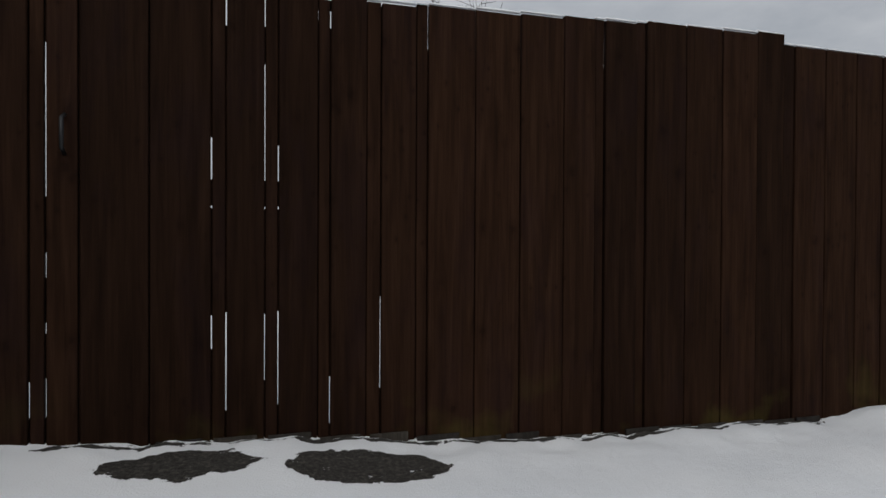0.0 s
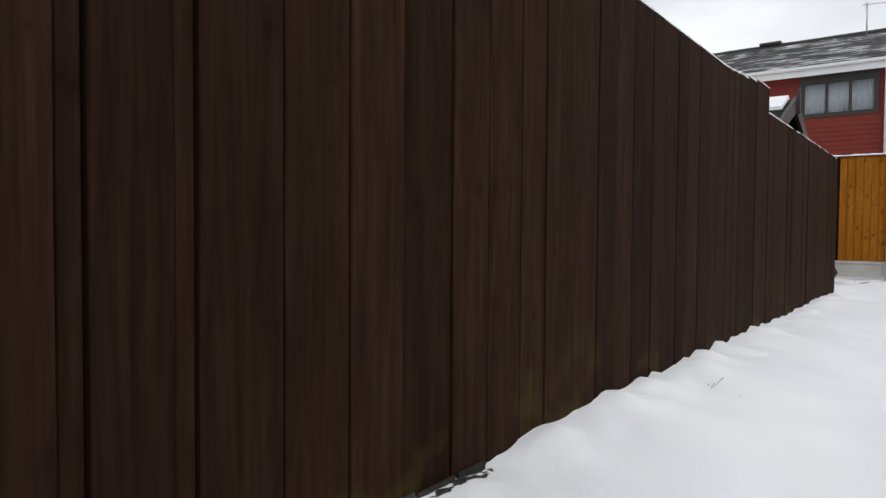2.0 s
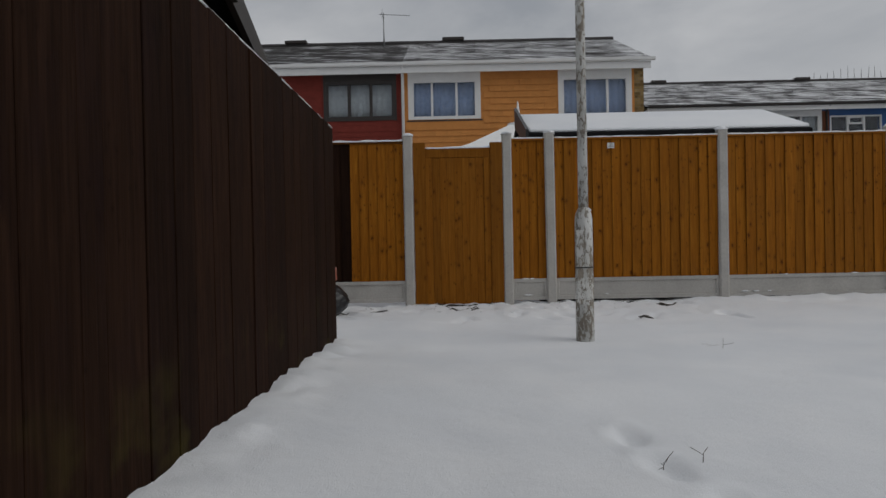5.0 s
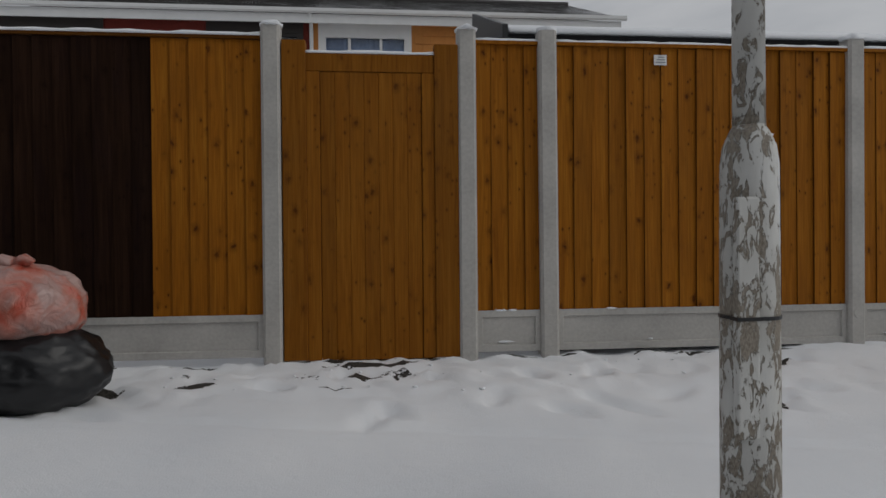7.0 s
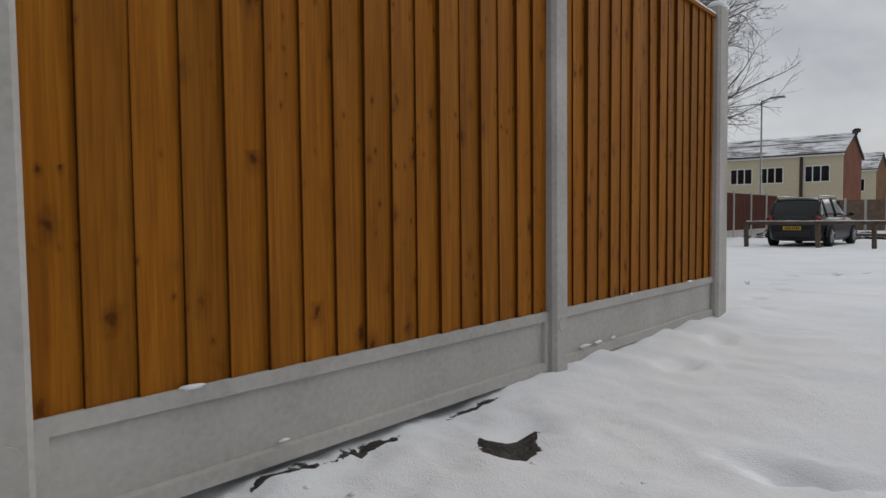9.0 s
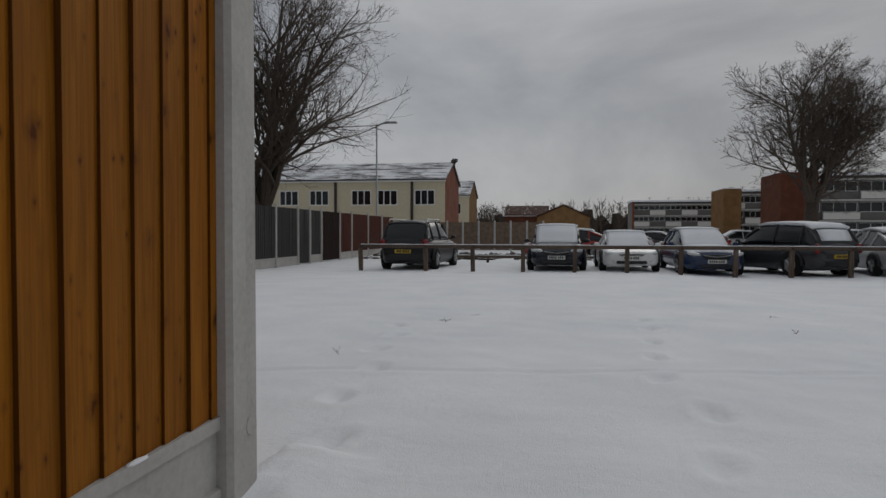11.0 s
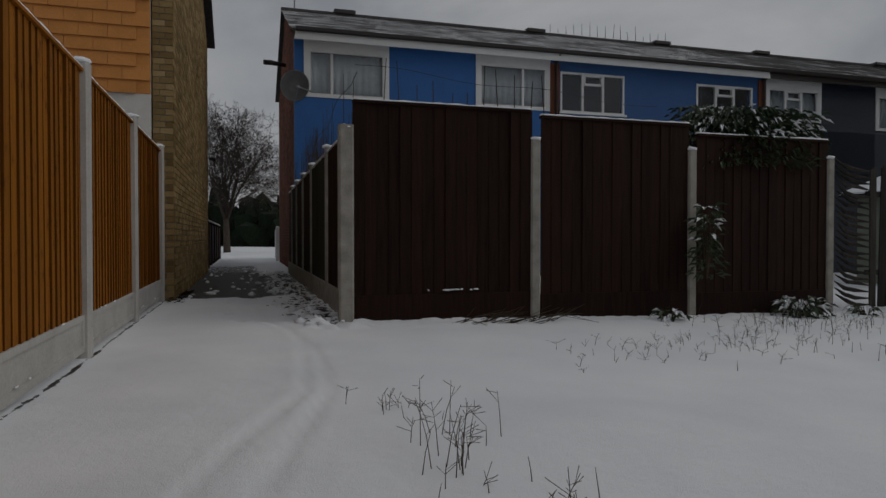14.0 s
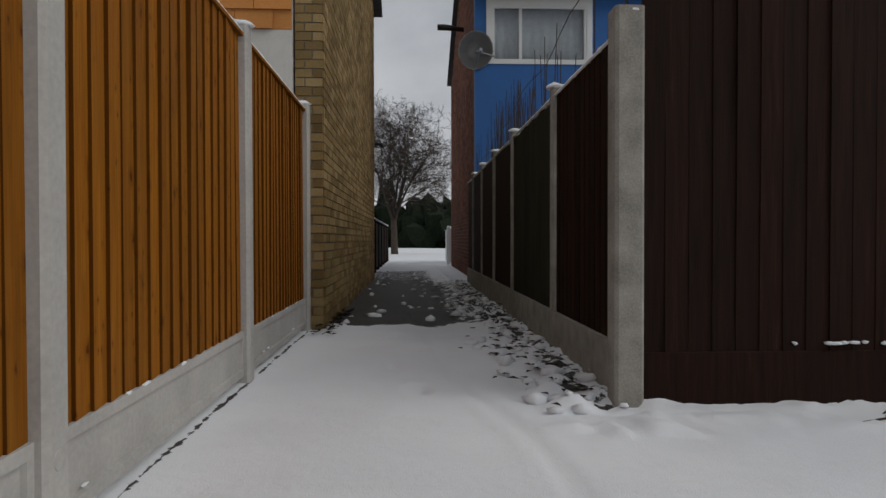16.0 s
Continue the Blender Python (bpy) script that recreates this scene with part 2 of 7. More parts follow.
def peeling(name):
    """Grey-brown concrete column with flaking off-white paint."""
    m, nt, b = material(name, 0.85)
    v = coords(nt, (15, 15, 6.5))
    n1 = node(nt, "ShaderNodeTexNoise", [("Vector", v)], Scale=2.3, Detail=10.0, Roughness=0.68, Distortion=0.7)
    n2 = node(nt, "ShaderNodeTexNoise", [("Vector", v)], Scale=13.0, Detail=5.0)
    n3 = node(nt, "ShaderNodeTexNoise", [("Vector", coords(nt, (4, 4, 2.2)))], Scale=1.0, Detail=4.0)
    under = ramp(nt, n2.outputs["Fac"], [(0.3, (0.17, 0.145, 0.115)), (0.7, (0.33, 0.295, 0.25))]).outputs[0]
    paint = ramp(nt, n3.outputs["Fac"], [(0.35, (0.44, 0.43, 0.40)), (0.62, (0.62, 0.62, 0.60))]).outputs[0]
    both = mixc(nt, 0.35, n1.outputs["Fac"], n3.outputs["Fac"])
    mk = ramp(nt, both, [(0.474, (0, 0, 0)), (0.484, (1, 1, 1))]).outputs[0]
    rim_ = ramp(nt, both, [(0.462, (0, 0, 0)), (0.472, (0.6, 0.6, 0.6)), (0.478, (0, 0, 0))]).outputs[0]
    col = mixc(nt, mk, under, paint)
    col = mixc(nt, rim_, col, (0.09, 0.08, 0.065))
    nt.links.new(col, b.inputs["Base Color"])
    h = mixc(nt, 0.25, mk, n2.outputs["Fac"])
    bump(nt, b, h, 0.8, 0.004)
    return m


M_SNOW_G = snow_mat("snow ground", True)
M_SNOW = snow_mat("snow")
M_DARK = wood("dark stained planks", (0.0118, 0.0056, 0.0033), (0.0212, 0.0102, 0.0060), (0.0320, 0.0158, 0.0094), knots=0.5, vary=0.3, moss=0.42)
M_DARK.node_tree.nodes["Principled BSDF"].inputs["Specular IOR Level"].default_value = 0.04
# edge paints lap shade onto the thick edge of each orange board
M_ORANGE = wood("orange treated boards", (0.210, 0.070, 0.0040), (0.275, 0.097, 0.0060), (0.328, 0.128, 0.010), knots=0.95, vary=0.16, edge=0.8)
M_GATE = wood("gate boards", (0.180, 0.060, 0.0045), (0.235, 0.086, 0.007), (0.275, 0.110, 0.012), knots=0.8, vary=0.15)
M_BROWN = wood("dark brown boards", (0.0104, 0.0042, 0.0024), (0.0190, 0.0079, 0.0046), (0.0300, 0.0125, 0.0074), vary=0.22)
M_GREY = wood("weathered grey boards", (0.018, 0.016, 0.014), (0.038, 0.034, 0.030), (0.065, 0.060, 0.054), knots=0.5, vary=0.4)
M_GREYPANEL = wood("grey painted boards", (0.030, 0.030, 0.030), (0.048, 0.047, 0.046), (0.065, 0.063, 0.061), vary=0.12)
M_BROWNPANEL = plain("grey-brown panels", (0.16, 0.115, 0.085), 0.9, amount=0.35, scale=4.0)
M_GREEN = wood("mossy dark boards", (0.010, 0.010, 0.006), (0.022, 0.022, 0.012), (0.036, 0.036, 0.020), vary=0.3)
M_RAIL = wood("rail timber", (0.06, 0.045, 0.035), (0.12, 0.09, 0.07), (0.18, 0.145, 0.12), vary=0.2)
M_REDFENCE = wood("red brown boards", (0.05, 0.014, 0.008), (0.085, 0.024, 0.014), (0.12, 0.036, 0.02), vary=0.15)
M_CONC = plain("concrete", (0.415, 0.40, 0.375), 0.9, amount=0.17, scale=3.2, relief=0.14)
M_CONC_OLD = plain("weathered concrete", (0.27, 0.255, 0.225), 0.95, amount=0.35, scale=7.0, relief=0.5)
M_YBRICK = brickwork("yellow stock brick", (0.17, 0.112, 0.048), (0.26, 0.176, 0.078), (0.35, 0.25, 0.125))
M_RBRICK = brickwork("red brick", (0.105, 0.038, 0.024), (0.155, 0.058, 0.036), (0.21, 0.085, 0.052))
M_MORTAR = plain("mortar", (0.22, 0.20, 0.17), 0.95, amount=0.2)
M_TILE = plain("orange hung tile", (0.50, 0.215, 0.064), 0.8, amount=0.14, scale=3.0, relief=0.3)
M_RED = plain("dark red boards", (0.16, 0.030, 0.022), 0.7, amount=0.2, scale=4.0)
M_BLUE = plain("bright blue paint", (0.018, 0.110, 0.33), 0.65, amount=0.10, scale=2.0)
M_BLUE2 = plain("mid blue paint", (0.024, 0.086, 0.235), 0.65, amount=0.10, scale=2.0)
M_NAVY = plain("navy boards", (0.011, 0.018, 0.034), 0.6, amount=0.2)
M_BRN = plain("dark brown hung tile", (0.026, 0.014, 0.011), 0.8, amount=0.3)
M_WHITE = plain("white plastic", (0.68, 0.68, 0.67), 0.45, amount=0.05, relief=0.03)
M_RENDER = plain("off-white render", (0.58, 0.56, 0.52), 0.9, amount=0.1, relief=0.3)
M_CREAM = plain("cream render", (0.52, 0.46, 0.33), 0.9, amount=0.12, relief=0.2)
M_DKFRAME = plain("dark brown frame", (0.022, 0.016, 0.013), 0.5, amount=0.2)
M_ROOF = snowy("roof tile with snow", (0.065, 0.061, 0.060), 0.38, 1.3, along=(7.5, 0.55, 7.5))
M_ROOF_D = snowy("darker roof tile with thin snow", (0.062, 0.059, 0.058), 0.16, 1.3, along=(7.5, 0.55, 7.5))
M_ROOF_X = snowy("far roof tile with snow", (0.065, 0.061, 0.060), 0.42, 0.5, along=(0.4, 5.0, 5.0))
M_TANBRICK = brickwork("tan brown brick", (0.15, 0.082, 0.036), (0.20, 0.112, 0.050), (0.25, 0.145, 0.07))
M_FELT = snowy("black felt", (0.010, 0.010, 0.011), -0.5)
M_GLASS = glass_mat("window glass")
# near-black: the shade of an unlit room, painted as colour
M_INSIDE = plain("painted room shade", (0.03, 0.03, 0.033), 0.9)
M_CURT = plain("pale net curtain", (0.42, 0.43, 0.42), 0.9, amount=0.15, scale=9.0)
M_CURT_B = plain("blue net curtain", (0.26, 0.33, 0.48), 0.9, amount=0.2, scale=9.0)
M_BLACK = plain("black plastic", (0.008, 0.008, 0.009), 0.38, amount=0.1)
M_TAN = wood("tan timber", (0.10, 0.055, 0.025), (0.17, 0.10, 0.05), (0.24, 0.15, 0.08), vary=0.2)
M_PEEL = peeling("flaking paint")
M_METAL = plain("galvanised steel", (0.32, 0.33, 0.33), 0.45, 0.8, amount=0.2)
M_IRON = plain("black iron", (0.015, 0.015, 0.016), 0.5, 0.4)
M_BARK = plain("bark", (0.075, 0.06, 0.048), 0.95, amount=0.4, scale=10.0, relief=0.6)
M_TWIG = plain("twigs", (0.085, 0.068, 0.055), 0.95, amount=0.3)
M_TWIG_S = snowy("snow-dusted branches", (0.05, 0.04, 0.033), 0.25, 3.0)
M_STEM = plain("dry stems", (0.062, 0.047, 0.032), 0.95, amount=0.4)
M_LEAF = plain("evergreen leaves", (0.030, 0.048, 0.018), 0.55, amount=0.5, scale=3.0)
M_HEDGE = plain("dark hedge", (0.012, 0.018, 0.010), 0.9, amount=0.5, scale=3.0)


# ---- building helpers ----
def box(bm, x0, y0, z0, x1, y1, z1):
    vs = [bm.verts.new((x, y, z)) for z in (z0, z1) for x, y in ((x0, y0), (x1, y0), (x1, y1), (x0, y1))]
    for f in ((0, 3, 2, 1), (4, 5, 6, 7), (0, 1, 5, 4), (1, 2, 6, 5), (2, 3, 7, 6), (3, 0, 4, 7)):
        bm.faces.new([vs[i] for i in f])
    return vs


def prism(bm, outline, axis, a, b):
    """Extrudes a closed outline of (p, q) pairs along the axis from a to b."""
    def at(p, q, r):
        return {"x": (r, p, q), "y": (p, r, q), "z": (p, q, r)}[axis]
    lo = [bm.verts.new(at(p, q, a)) for p, q in outline]
    hi = [bm.verts.new(at(p, q, b)) for p, q in outline]
    n = len(outline)
    for i in range(n):
        bm.faces.new((lo[i], lo[(i + 1) % n], hi[(i + 1) % n], hi[i]))
    bm.faces.new(lo[::-1])
    bm.faces.new(hi)


def tube(bm, pts, radii, sides=6, cap=True):
    rings = []
    for i, p in enumerate(pts):
        p = Vector(p)
        d = Vector(pts[min(i + 1, len(pts) - 1)]) - Vector(pts[max(i - 1, 0)])
        d.normalize()
        u = d.orthogonal().normalized()
        if rings and i:
            u = (u0 - d * u0.dot(d)).normalized() if (u0 - d * u0.dot(d)).length > 1e-4 else u
        u0 = u
        w = d.cross(u)
        rings.append([bm.verts.new(p + (u * math.cos(2 * math.pi * k / sides) + w * math.sin(2 * math.pi * k / sides)) * radii[i]) for k in range(sides)])
    for a, b in zip(rings, rings[1:]):
        for k in range(sides):
            bm.faces.new((a[k], a[(k + 1) % sides], b[(k + 1) % sides], b[k]))
    if cap:
        bm.faces.new(rings[0][::-1])
        bm.faces.new(rings[-1])


def blob(bm, centre, size, rough=0.15, seed=0, sub=3, flat=None):
    n0 = len(bm.verts)
    got = bmesh.ops.create_icosphere(bm, subdivisions=sub, radius=1.0)["verts"]
    for v in got:
        k = 1 + rough * 2 * noise.fractal(v.co * 1.6 + Vector((seed * 7.3, seed, 0)), 0.9, 2.0, 4)
        v.co = Vector((v.co.x * size[0] * k, v.co.y * size[1] * k, v.co.z * size[2] * k))
        if flat is not None:
            v.co.z = max(v.co.z, flat)
        v.co += Vector(centre)
    return n0


def mesh_of(bm, name, mat, smooth=False):
    if name in ("window", "front_wall", "window_surround", "wall"):
        bmesh.ops.remove_doubles(bm, verts=bm.verts[:], dist=0.0005)
    bmesh.ops.recalc_face_normals(bm, faces=bm.faces[:])
    me = bpy.data.meshes.new(name)
    bm.to_mesh(me)
    bm.free()
    me.materials.append(mat)
    if smooth:
        me.polygons.foreach_set("use_smooth", [True] * len(me.polygons))
    return me


def bevel(bm, w, seg=1):
    bmesh.ops.bevel(bm, geom=bm.edges[:], offset=w, segments=seg, affect="EDGES", profile=0.5)


def part(name, bm, mat, parent=None, label="", smooth=False, m=None, kind=""):
    me = bm if isinstance(bm, bpy.types.Mesh) else mesh_of(bm, name, mat, smooth)
    ob = new(name, me)
    ob.parent = parent
    if m is not None:
        ob.matrix_basis = m
    return tagged(ob, label, kind=kind)


def thing(name, label, category, group="", kind="", m=None):
    ob = new(name)
    ob.empty_display_size = 0.2
    if m is not None:
        ob.matrix_basis = m
    return tagged(ob, label, category, group, kind)


def solo(name, bm, mat, label, category, group="", kind="", smooth=False, m=None):
    ob = part(name, bm, mat, None, "", smooth, m)
    return tagged(ob, label, category, group, kind)


def smoothstep(a, b, x):
    t = min(1, max(0, (x - a) / (b - a)))
    return t * t * (3 - 2 * t)


# ---- ground ----
def base_z(x, y):
    """The lie of the land: falling gently from the first fence and towards the car park."""
    z = 0.470 - 0.0145 * (min(max(x, 0), 11) - 4)
    z += 0.035 * min(max(3.4 - x, 0), 3) * smoothstep(1.2, 2.8, y)
    z -= 0.05 * smoothstep(11, 30, x)
    z -= 0.032 * smoothstep(1.8, 2.6, x) * (1 - smoothstep(4.6, 5.8, x)) * smoothstep(2.2, 2.75, y)
    z -= 0.12 * (1 - smoothstep(1.78, 2.8, y)) * (1 - smoothstep(9.5, 13.0, x))
    z -= 0.016 * min(max(-6 - y, 0), 16)
    z -= 0.10 * math.exp(-((x - 13.65) / 1.75) ** 4 - ((y - 0.2) / 3.0) ** 4)
    return z


TRACKS = [[(17.0, -4.35), (19.46, -4.78), (20.44, -5.06), (21.34, -5.43), (22.3, -5.5), (23.44, -5.56), (24.05, -5.5), (24.93, -5.3), (26.5, -5.14), (29, -4.95)],
          [(8.0, -7.3), (14.0, -6.5), (17.0, -6.0), (19.34, -5.02), (20.56, -5.35), (21.28, -5.55), (22.2, -5.61), (23.2, -5.62)],
          [(15.2, 3.8), (15.08, 3.35), (14.85, 1.47), (14.5, 0.25), (14.3, -0.8)]]

rng = random.Random(4)
PRINTS = []
for i in range(9):
    PRINTS.append((15.9 + 0.10 * i + rng.uniform(-0.1, 0.1), -2.3 - 0.78 * i, 1.62 + rng.uniform(-0.3, 0.3)))
    PRINTS.append((14.6 - 0.05 * i + rng.uniform(-0.15, 0.15), -3.0 - 0.8 * i, 1.5 + rng.uniform(-0.3, 0.3)))
for i in range(4):
    PRINTS.append((25.0 + 0.75 * i, -5.0 + 0.16 * (i % 2), 0.05))
for i in range(10):
    PRINTS.append((10.6 - 0.42 * i, 1.0 - 0.035 * i + rng.uniform(-0.08, 0.08), 3.1 + rng.uniform(-0.3, 0.3)))
for i in range(30):
    PRINTS.append((rng.uniform(15.0, 15.95), rng.uniform(-1.6, 3.2), rng.uniform(0, 3)))
MOUNDS = [(0.35 + 0.37 * i + rng.uniform(-0.1, 0.1), rng.uniform(0.08, 0.20), rng.uniform(0.02, 0.075)) for i in range(36)]


def seg_dist(x, y, line):
    best = 9.0
    for (ax, ay), (bx, by) in zip(line, line[1:]):
        dx, dy = bx - ax, by - ay
        t = min(1, max(0, ((x - ax) * dx + (y - ay) * dy) / (dx * dx + dy * dy)))
        best = min(best, math.hypot(x - ax - t * dx, y - ay - t * dy))
    return best


def ground_z(x, y, detail=True):
    z = base_z(x, y)
    if not detail or not (-3 < x < 42 and -16 < y < 6):
        return z
    z += 0.022 * noise.noise((x * 0.9, y * 0.9, 0.3)) + 0.010 * noise.noise((x * 3.1, y * 3.1, 1.7))
    if y > 2.0 and x < 13.6:
        k = 0.0
        for mx, r, h in MOUNDS:
            if abs(x - mx) < 3 * r:
                k = max(k, h * math.exp(-((x - mx) / r) ** 2))
        z += 0.022 * noise.noise((x * 10, y * 10, 3.3)) * math.exp(-((y - 2.8) / 0.22) ** 2)
        z += k * (0.12 + 0.88 * smoothstep(2.8, 6.0, x)) * math.exp(-((y - 2.82) / 0.16) ** 2) * (0.75 + 0.5 * noise.noise((x * 9, y * 9, 0)))
    if 13.9 < x < 16.3 and -4.4 < y < 4.5:
        k = smoothstep(14.9, 15.7, x) * (0.35 + 0.65 * smoothstep(-2.2, -0.6, y))
        z += (0.018 * noise.noise((x * 5.5, y * 5.5, 4.0)) + 0.026 * noise.noise((x * 11.0, y * 9.5, 2.0)) + 0.018 * noise.noise((x * 23.0, y * 19.0, 7.0))) * k
        z += 0.055 * smoothstep(15.75, 16.2, x) * (1 - smoothstep(-1.6, -0.9, y)) * (0.8 + 0.4 * noise.noise((0, y * 4, 3)))
        z += 0.030 * smoothstep(15.85, 16.15, x) * max(0, noise.noise((x * 2, y * 3.1, 5.0)))
    for px, py, a in PRINTS:
        dx, dy = x - px, y - py
        if abs(dx) < 0.3 and abs(dy) < 0.3:
            u, v = dx * math.cos(a) + dy * math.sin(a), -dx * math.sin(a) + dy * math.cos(a)
            q = (u / 0.15) ** 2 + (v / 0.065) ** 2
            z += (-0.034 - 0.012 * u / 0.15) * math.exp(-q * q) + 0.009 * math.exp(-(q - 2.2) ** 2)
    for line in TRACKS:
        d = seg_dist(x, y, line)
        if d < 0.3:
            z += -0.012 * math.exp(-(d / 0.035) ** 2) + 0.005 * math.exp(-((d - 0.075) / 0.03) ** 2)
    if 23.7 < x < 24.7 and -14 < y < -6:
        k = smoothstep(23.8, 24.3, x)
        z += (0.035 * max(0, noise.noise((x * 6, y * 5, 12.0))) + 0.03 * noise.noise((x * 15, y * 14, 5.0)) + 0.005) * k
    if x > 24 and -6.3 < y < -5.5:
        z += (0.09 * max(0, noise.noise((x * 5, y * 7, 2.0))) + 0.03 * noise.noise((x * 14, y * 14, 2.5))) * smoothstep(-5.5, -5.85, y)
    return z


BARE_SPOTS = [(1.5, 2.66, 0.28, 0.11), (2.14, 2.60, 0.30, 0.14), (2.78, 2.06, 0.28, 0.14), (15.87, -0.83, 0.10, 0.13), (15.80, 1.80, 0.05, 0.12),
              (16.08, 1.75, 0.045, 0.36), (15.55, 1.95, 0.035, 0.10), (15.6, 3.3, 0.07, 0.16), (15.65, 2.75, 0.06, 0.14), (15.1, -0.35, 0.1, 0.1)]


def bare(x, y):
    b = 0.0
    for px, py, rx, ry in BARE_SPOTS:
        q = ((x - px) / rx) ** 2 + ((y - py) / ry) ** 2
        b = max(b, 0.66 * (1 - smoothstep(0.6, 1.7, q)))
    if -6.3 < y < -3.9:
        a = smoothstep(27.6, 28.1, x + 0.25 * noise.noise((y * 3, 0, 0))) * (1 - smoothstep(39, 43, x))
        w = 1 - 0.28 * smoothstep(-5.2, -5.6, y) - 0.26 * smoothstep(33, 37, x)
        b = max(b, 0.70 * a * w)
        if 24.5 < x < 36:
            b = max(b, 0.52 * math.exp(-((y + 5.98) / 0.22) ** 2))
    for fx0, fx1, fy, q in ((1.0, 4.6, 2.86, 0.055), (16.4, 28, -3.945, 0.035)):
        if fx0 < x < fx1:
            b = max(b, (0.60 + 0.25 * noise.noise((x * 2.7, 0, 9.0))) * math.exp(-((y - fy) / q) ** 2))
    if -1.4 < y < 4.5:
        b = max(b, (0.50 + 0.45 * noise.noise((0, y * 3.3, 6.0))) * math.exp(-((x - 16.21) / 0.045) ** 2))
        b = max(b, 0.50 * smoothstep(0.2, 0.5, noise.noise((x * 5, y * 4, 8.0))) * smoothstep(15.2, 15.6, x) * (1 - smoothstep(15.9, 16.1, x)) * smoothstep(0.6, 1.2, y))
    return b


def ground_mesh():
    def lines(lo, hi, step, far):
        a = list(np.arange(lo, hi + 1e-6, step))
        left, right = [], []
        s, p = step, lo
        while p > -far:
            s *= 1.35
            p -= s
            left.append(p)
        s, p = step, hi
        while p < far:
            s *= 1.35
            p += s
            right.append(p)
        return left[::-1] + a + right
    xs, ys = lines(-1.0, 30.0, 0.05, 900), lines(-12.6, 3.4, 0.05, 900)
    nx, ny = len(xs), len(ys)
    verts = [(x, y, ground_z(x, y)) for y in ys for x in xs]
    faces = [(j * nx + i, j * nx + i + 1, (j + 1) * nx + i + 1, (j + 1) * nx + i) for j in range(ny - 1) for i in range(nx - 1)]
    me = bpy.data.meshes.new("ground")
    me.from_pydata(verts, [], faces)
    at = me.attributes.new("bare", "FLOAT", "POINT")
    at.data.foreach_set("value", [bare(v[0], v[1]) for v in verts])
    me.materials.append(M_SNOW_G)
    me.polygons.foreach_set("use_smooth", [True] * len(me.polygons))
    return me


tagged(new("ground", ground_mesh()), "trodden snow over grass and bare asphalt", "ground", kind="structure")


# ---- fences ----
def feather_board(w, h, t0=0.006, t1=0.020, mirror=False):
    """One feather-edged board: x along the fence, -y towards the viewer, thick edge at x=0."""
    bm = bmesh.new()
    if mirror:
        t0, t1 = t1, t0
    prism(bm, [(0, 0), (0, -t1), (w, -t0), (w, 0)], "z", 0, h)
    for v in bm.verts:
        if v.co.z > h / 2:
            v.co.z += 0.002 * math.sin(v.co.x * 40)
    return bm


def run_matrix(x, y, z, ang):
    return pose(x, y, z, 0, 0, ang)


def fence_panel(parent, x, y, ang, length, z0, h, bw, mat, r, rail_mat=None, lap=0.022, mirror=False, thick=0.017):
    """A bay of overlapping boards. ang: turn of the fence's run; its face looks to its right-hand side."""
    n = max(1, round(length / bw))
    w = length / n
    datas = [mesh_of(feather_board(w + lap, h + q, t1=thick + 0.0025 * k, mirror=mirror), "board", mat) for k, q in enumerate((0, -0.004, 0.005))]
    c, s = math.cos(radians(ang)), math.sin(radians(ang))
    for i in range(n):
        px = x + c * w * i
        py = y + s * w * i
        part("board", r.choice(datas), mat, parent, m=pose(px, py, z0, r.uniform(-0.25, 0.25), r.uniform(-0.15, 0.15), ang))
    for k in (0.12, 0.5, 0.88):
        bm = bmesh.new()
        box(bm, 0, 0.004, z0 + h * k - 0.035, length, 0.05, z0 + h * k + 0.035)
        part("rail", bm, rail_mat or mat, parent, m=pose(x, y, 0, 0, 0, ang))


def snow_strip(bm, x0, y0, x1, y1, z, w, h, r):
    """A thin uneven ridge of snow along a top edge."""
    d = Vector((x1 - x0, y1 - y0, 0))
    L = d.length
    d.normalize()
    nrm = Vector((-d.y, d.x, 0))
    n = max(3, int(L / 0.08))
    prev = None
    for i in range(n + 1):
        p = Vector((x0, y0, z)) + d * (L * i / n)
        k = 0.55 + 0.45 * r.random()
        ring = [bm.verts.new(p + nrm * w * 0.5 * a + Vector((0, 0, h * b * k))) for a, b in ((-1, 0), (-0.8, 0.8), (0, 1), (0.8, 0.8), (1, 0))]
        if prev:
            for q in range(4):
                bm.faces.new((prev[q], prev[q + 1], ring[q + 1], ring[q]))
            bm.faces.new((prev[4], prev[0], ring[0], ring[4]))
        else:
            bm.faces.new(ring)
        prev = ring
    bm.faces.new(prev[::-1])


def post_mesh(w, h, mat, name="post"):
    """A concrete post with chamfered arrises and a weathered, sloping head."""
    bm = bmesh.new()
    c = 0.018
    a = w / 2
    out = [(-a + c, -a), (a - c, -a), (a, -a + c), (a, a - c), (a - c, a), (-a + c, a), (-a, a - c), (-a, -a + c)]
    prism(bm, out, "z", -0.25, h)
    top = [v for v in bm.verts if v.co.z > h - 0.001]
    f = [f for f in bm.faces if all(v in top for v in f.verts)]
    g = bmesh.ops.inset_region(bm, faces=f, thickness=0.03, depth=0.0)
    for v in f[0].verts:
        v.co.z = h + 0.035
    return mesh_of(bm, name, mat)


def post_cap_snow(parent, x, y, z, w, r):
    bm = bmesh.new()
    blob(bm, (0, 0, 0), (w * 0.62, w * 0.62, 0.035), 0.2, r.random() * 50, 2, -0.01)
    part("snow_cap", bm, M_SNOW, parent, smooth=True, m=pose(x, y, z + 0.03))


